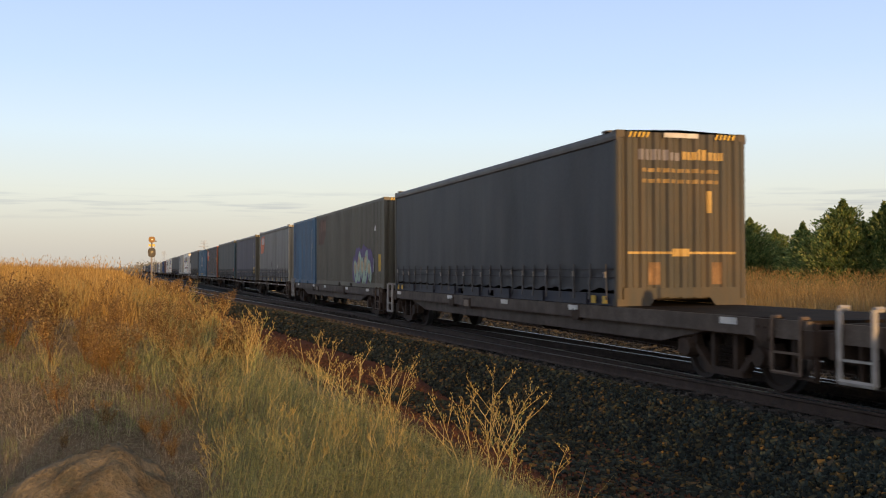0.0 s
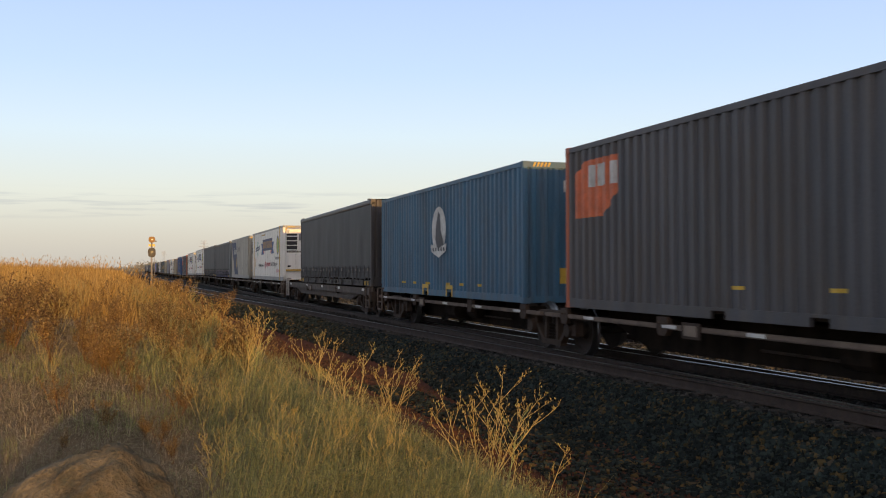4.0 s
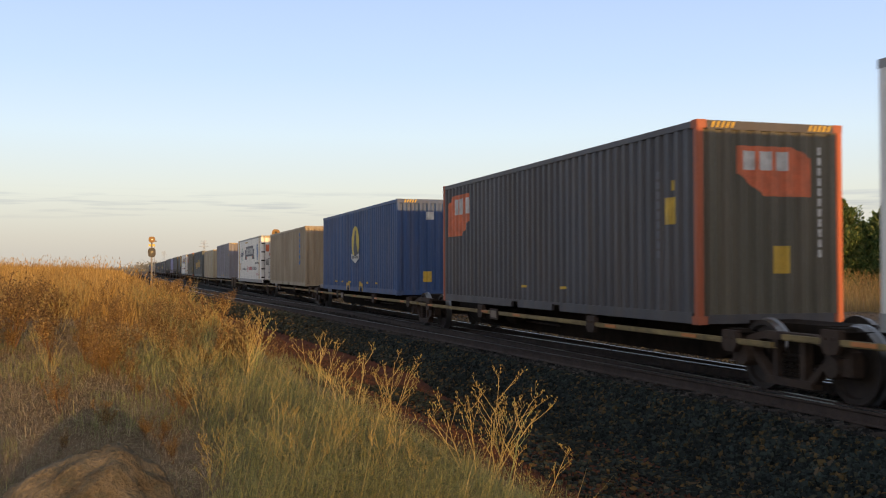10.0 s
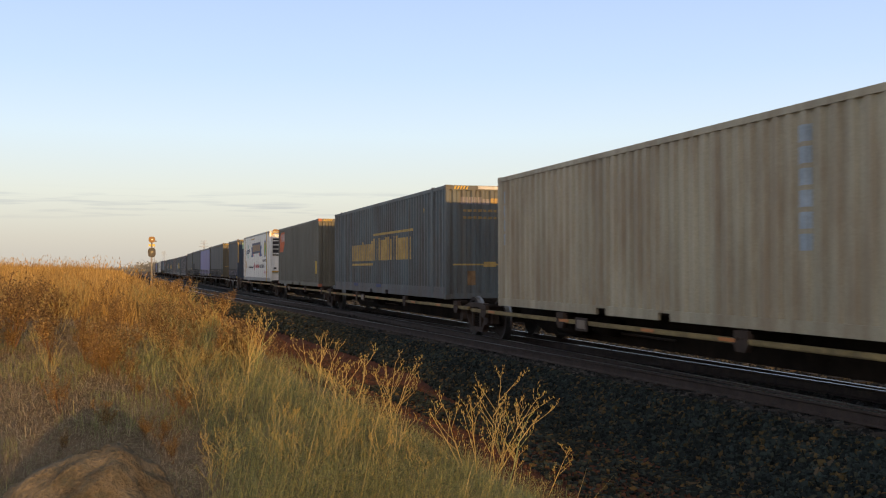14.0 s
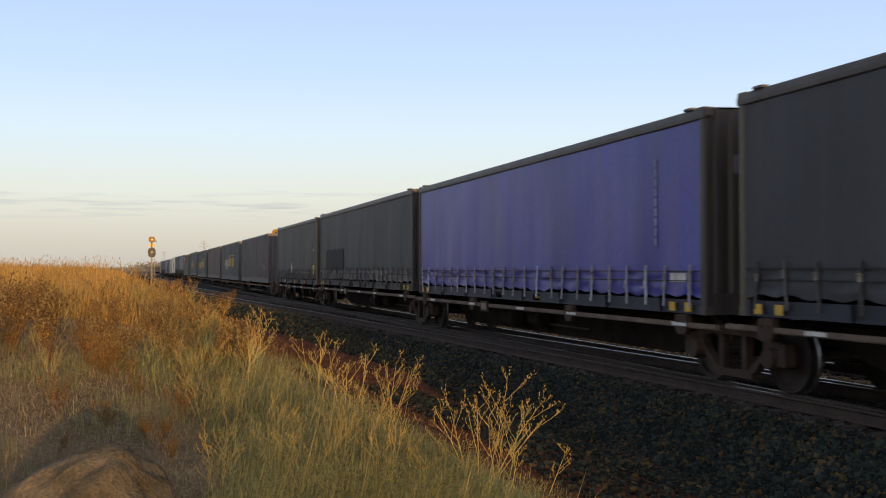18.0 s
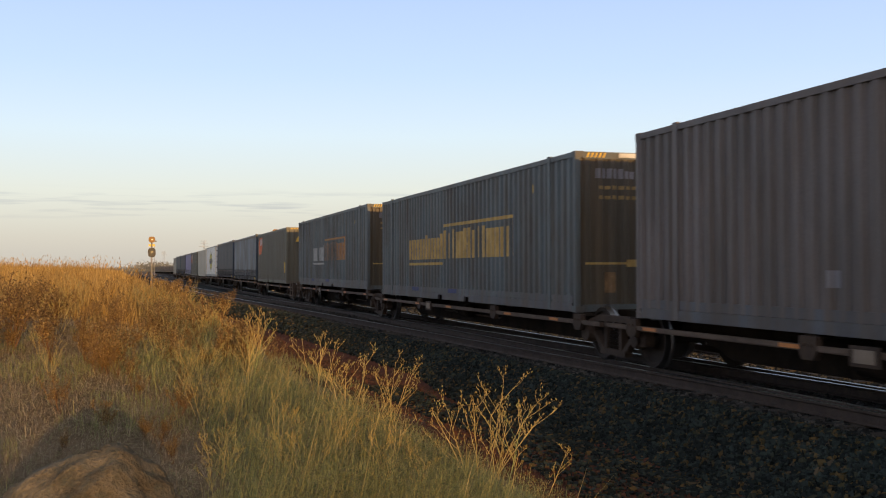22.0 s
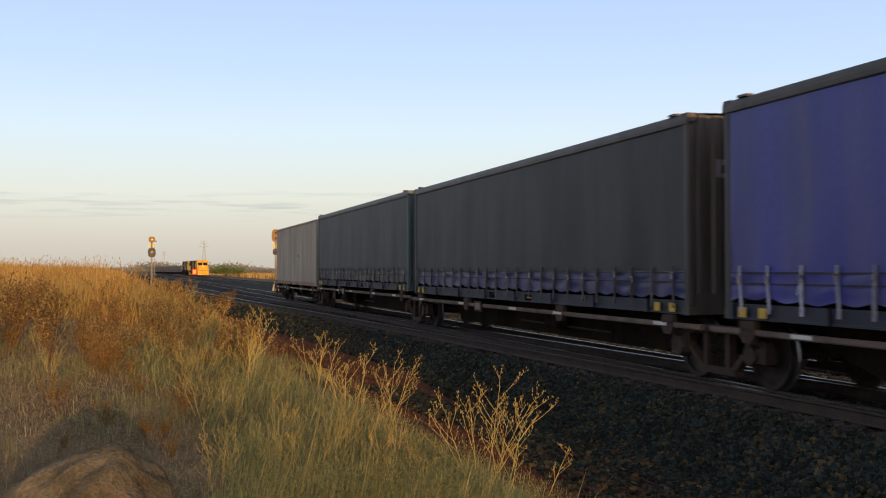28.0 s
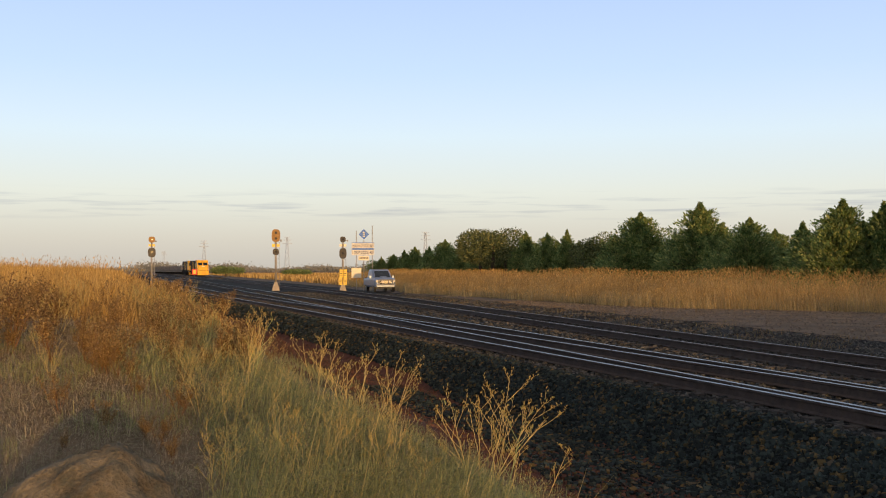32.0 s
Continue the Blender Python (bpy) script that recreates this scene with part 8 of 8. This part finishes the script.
def conifer(h, w, seed, n=44000, label="dark green bushy cypress tree with a pointed top"):
    r = np.random.default_rng(seed)
    t = thing("cypress_tree", label, "tree", group="row of cypress trees")
    part("trunk", Mesh().tube((0, 0, 0), (0, 0, h * 0.6), 0.14, 0.07, 8).tube((0, 0, h * 0.6), (0, 0, h * 0.99), 0.07, 0.012, 6), M_BARK, t)
    limbs, cs, ds = Mesh(), [], []
    nb = 800
    leaders = [(0, 0, 1.0)] + [(r.uniform(-0.4, 0.4) * w, r.uniform(-0.4, 0.4) * w, r.uniform(0.55, 0.8)) for _ in range(2)]
    for i in range(nb):
        g = (i + r.uniform(0, 1)) / nb
        lx, ly, lh = leaders[0 if r.uniform() < 0.72 else int(r.integers(1, 3))]
        z0 = h * lh * (0.04 + 0.95 * g)
        a = r.uniform(0, 6.28)
        prof = ((1 - g) ** 1.1 * 0.85 + 0.15 * (1 - g) ** 0.5 * (g < 0.85)) * (0.88 + 0.12 * min(1.0, g * 5))
        ln = 0.5 * w * prof * r.uniform(0.5, 1.35) + 0.04
        e = np.array([math.cos(a), math.sin(a), 0.4 + 0.75 * g])
        p0 = np.array([lx * g, ly * g, z0])
        limbs.tube(p0, p0 + e * ln * 0.9, 0.03 * (1 - g) + 0.008, 0.004, n=3, cap=False)
        k = max(6, int(n / nb * (0.35 + 1.3 * prof)))
        q = r.uniform(0.12, 1.0, k) ** 0.75
        c = p0 + e * (ln * q)[:, None] + r.normal(0, 0.02 + 0.11 * w / 4 * (1 - g) ** 0.8, (k, 3)) * np.array([1, 1, 0.9])
        cs.append(c)
        ds.append(e + r.normal(0, 0.4, (k, 3)) + np.array([0, 0, 0.35]))
    q = r.uniform(0.86, 1.02, 160)
    cs.append(np.stack([r.normal(0, 0.05, 160) * (1.1 - q) * 7, r.normal(0, 0.05, 160) * (1.1 - q) * 7, h * q], 1))
    ds.append(r.normal(0, 0.45, (160, 3)) + np.array([0, 0, 0.9]))
    part("limbs", limbs, M_BARK, t)
    c, d = np.concatenate(cs), np.concatenate(ds)
    part("crown", sprays(c, d, r.uniform(0.09, 0.22, len(c)), M_LEAF, "crown"), M_LEAF, t, "dense dark green sprays")
    return t


TREES = [conifer(6.0, 4.0, 61), conifer(6.0, 4.6, 62), conifer(6.0, 3.4, 63), conifer(6.0, 5.4, 64)]
# bearing across the picture (degrees right of the line), distance from the line, height, width factor
ROW = [(40.6, 44, 6.2, 1.0), (38.6, 43, 6.5, 1.15), (36.6, 45, 5.4, 1.0), (33.9, 44, 5.9, 1.0), (32.4, 45, 5.4, 1.2), (31.3, 45.5, 7.7, 1.1), (29.9, 46, 5.3, 1.0), (28.1, 46, 7.5, 1.05), (26.7, 47, 5.6, 1.1),
       (25.4, 48, 5.3, 1.0), (24.05, 47, 6.6, 0.8), (22.95, 47, 6.4, 0.8), (21.75, 47, 6.8, 0.9), (20.3, 50, 6.0, 1.4), (19.2, 48, 6.1, 1.2), (17.2, 47, 6.8, 1.0), (16.3, 47, 5.9, 1.0), (15.5, 47, 6.0, 1.0),
       (14.9, 46.5, 5.6, 1.0), (14.3, 46, 4.9, 1.1), (13.6, 44, 4.5, 0.8), (18.2, 48, 6.3, 1.1), (42.5, 44, 6.2, 1.1), (35.2, 48, 5.2, 1.0), (23.5, 50, 5.6, 1.3), (26.0, 50, 5.4, 1.2), (29.0, 49, 5.2, 1.2), (27.4, 49.5, 5.6, 1.2),
       (30.6, 48, 5.0, 1.3), (33.2, 48, 4.8, 1.3), (39.6, 47, 5.2, 1.2), (37.6, 47, 4.9, 1.2), (44.5, 45, 6.5, 1.2), (24.7, 50, 5.3, 1.2), (21.0, 50, 5.6, 1.2), (22.3, 50, 5.5, 1.2)]
rt = random.Random(9)
for i, (ang, xx, hh, wf) in enumerate(ROW):
    yy = xx / math.tan(radians(ang))
    m = pose(*on_land(xx, yy), 0, 0, rt.uniform(0, 360)) @ Matrix.Diagonal((hh / 6.0 * wf * 1.22, hh / 6.0 * wf * 1.22, hh / 6.2, 1))
    if i < 4:
        TREES[i].matrix_basis = m
    else:
        copy_thing(TREES[i % 4], Matrix()).matrix_basis = m


# unseen windbreak, added behind the camera to keep the low ground in shade
for i in range(34):
    xx = -44 + i * 2.7
    hh = (5.05 if xx < 13 else 7.5) * rt.uniform(0.93, 1.08)
    copy_thing(TREES[i % 4], Matrix()).matrix_basis = pose(xx, -60 + rt.uniform(-2, 2), -0.3, 0, 0, rt.uniform(0, 360)) @ Matrix.Diagonal((1.2, 1.2, hh / 6.0, 1))


def far_clump(name, x, y, w, h, n, label, material=M_LEAF_FAR, category="tree", kind="", size=(0.5, 1.1)):
    """A round-headed tree or bush seen from afar: trunk and many small clumps."""
    r = np.random.default_rng(int(abs(x) * 7 + y))
    t = thing(name, label, category, at=on_land(x, y))
    part("trunk", Mesh().tube((0, 0, 0), (0, 0, h * 0.6), w * 0.04, w * 0.02, 6), M_BARK, t)
    c = r.normal(0, 1, (n, 3))
    c /= np.linalg.norm(c, axis=1, keepdims=True)
    c *= r.uniform(0.4, 1.0, (n, 1)) ** 0.5
    lobes = r.uniform(-0.55, 0.55, (6, 3)) * np.array([1, 1, 0.5])
    c = c * 0.62 + lobes[r.integers(0, 6, n)]
    d = c + r.normal(0, 0.5, (n, 3))
    c = c * np.array([w * 0.55, w * 0.55, h * 0.42]) + np.array([0, 0, h * 0.58])
    part("crown", sprays(c, d, r.uniform(*size, n) * w / 6, material, "crown"), material, t)
    return t


for a, dist, w, h in ((5.0, 300, 7.5, 3.4), (5.7, 310, 6, 3.0), (8.9, 280, 7, 2.6), (19.9, 130, 8.0, 8.3), (19.2, 140, 7.5, 8.2), (20.6, 135, 7, 8.0), (13.2, 190, 4.0, 4.2), (25.9, 110, 6, 6.5)):
    far_clump("bush" if h < 5 else "gum_tree", dist * math.sin(radians(a)), dist * math.cos(radians(a)), w, h, 5000, "rounded olive-green bush in the grass field" if h < 5 else "round-headed dark tree behind the cypresses",
              M_LEAF if h < 5 else M_LEAF_GUM, "bush" if h < 5 else "tree", size=(0.14, 0.34))
# far woods along the horizon
cs, ds, sz = [], [], []
rw = np.random.default_rng(21)
for i in range(560):
    a = rw.uniform(-0.35, 0.75)
    dist = rw.uniform(850, 1150)
    hh = rw.uniform(5.0, 9.0) * (0.75 + 0.3 * math.sin(a * 31) + 0.2 * math.sin(a * 83))
    k = 120
    p = rw.normal(0, 1, (k, 3)) * np.array([7.0, 7.0, hh * 0.26]) + np.array([dist * math.sin(a), dist * math.cos(a), hh * 0.45])
    p[:, 2] = np.abs(p[:, 2])
    cs.append(p)
    ds.append(rw.normal(0, 1, (k, 3)))
    sz.append(rw.uniform(1.1, 2.3, k))
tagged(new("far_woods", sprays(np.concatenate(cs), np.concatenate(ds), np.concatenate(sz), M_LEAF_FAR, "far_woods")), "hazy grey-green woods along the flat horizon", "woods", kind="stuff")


def pylon(x, y, h):
    t = thing("power_pylon", "distant steel lattice power pylon in the haze", "pylon", at=(x, y, -0.3), group="distant power pylons")
    # galvanised grey, paled in the colour itself to stand for distance haze
    m = mat("haze_paled_galvanised_lattice", (0.40, 0.40, 0.42), 0.9, 0, 0.1, 0.1)

    def wid(z):
        return 2.6 * (1 - z / h) ** 1.2 + 0.7
    zs = [0, h * 0.25, h * 0.45, h * 0.6, h * 0.72, h * 0.84, h]
    for sx, sy in ((-1, -1), (1, -1), (1, 1), (-1, 1)):
        leg = Mesh()
        for a, b in zip(zs, zs[1:]):
            leg.tube((sx * wid(a), sy * wid(a), a), (sx * wid(b), sy * wid(b), b), 0.16, n=4, cap=False)
        part("leg", leg, m, t)
    for a, b in zip(zs, zs[1:]):
        br = Mesh()
        for sy in (-1, 1):
            br.tube((-wid(a), sy * wid(a), a), (wid(b), sy * wid(b), b), 0.08, n=3, cap=False)
            br.tube((wid(a), sy * wid(a), a), (-wid(b), sy * wid(b), b), 0.08, n=3, cap=False)
        part("bracing", br, m, t)
    for z, wd in ((h * 0.80, 6.0), (h * 0.90, 5.0), (h * 0.98, 4.2)):
        part("cross_arm", Mesh().tube((-wd, 0, z + 0.6), (wd, 0, z + 0.6), 0.2, n=4).tube((-wd, 0, z + 0.6), (0, 0, z - 1.0), 0.08, n=3).tube((wd, 0, z + 0.6), (0, 0, z - 1.0), 0.08, n=3), m, t)
    return t


for px_x, dist, h in ((361, 1400, 41), (508, 1230, 41), (753, 1060, 41), (290, 1900, 36)):
    a = HEAD + math.atan((px_x - 784) / 1797.0)
    pylon(dist * math.sin(a), dist * math.cos(a), h)


# ---------------------------------------------------------------- what moves
# lean of the nearest weed in the gusts, in quarter degrees, every half second
GUST = (-10, -2, -4, 4, -3, 6, -6, 2, 8, 0, -8, -17, 33, 12, -11, 24, 17, -11, 6, 4, 1, -5, 20, 12, 4, 17, 9, 12, 5, 8, 12, 2, -3, 12, -5, 10, 17, 7, 0, 4, 3, 3, 3, 7, 10, -2, 7, 6, -2, 21, -15, -2,
        5, 0, 6, 10, 3, 24, 40, 12, 27, 38, 4, 13, 21)


def motions():
    times = [2.0 * i for i in range(17)]
    for ob, y, z in MOVERS:
        walk(ob, [(t, pose(TRACK_X, y - run(t), z)) for t in times])
    for ob, give, late in SWAY:
        turn = ob.rotation_euler.to_matrix().to_4x4()
        rows = []
        for i in range(65):
            lean = float(np.interp(0.5 * i - late, [0.5 * k for k in range(65)], GUST)) * 0.25 * give
            rows.append((0.5 * i, Matrix.Translation(ob.location) @ Matrix.Rotation(radians(lean), 4, "Y") @ Matrix.Rotation(radians(0.4 * lean), 4, "X") @ turn))
        walk(ob, rows)
    for w, e, y in WHEELS:
        # each wheelset turns while it rolls past the near stretch of line
        t0 = next((t for t in np.arange(0, 32, 0.1) if y - run(t) < 48), None)
        if t0 is None:
            continue
        t1 = next((t for t in np.arange(t0, 32, 0.1) if y - run(t) < 4), 32.0)
        k0, k1 = int(t0 * FPS), min(int(t1 * FPS), 32 * FPS)
        turns = [(0.0, 0.0)] if k0 > 0 else []
        turns += [(k / FPS, 85.0 * (k - k0)) for k in range(k0, k1 + 1)]
        if k1 < 32 * FPS:
            turns.append((32.0, 85.0 * (k1 - k0)))
        walk(w, [(t, pose(0, e, 0.46, -a)) for t, a in turns])


motions()
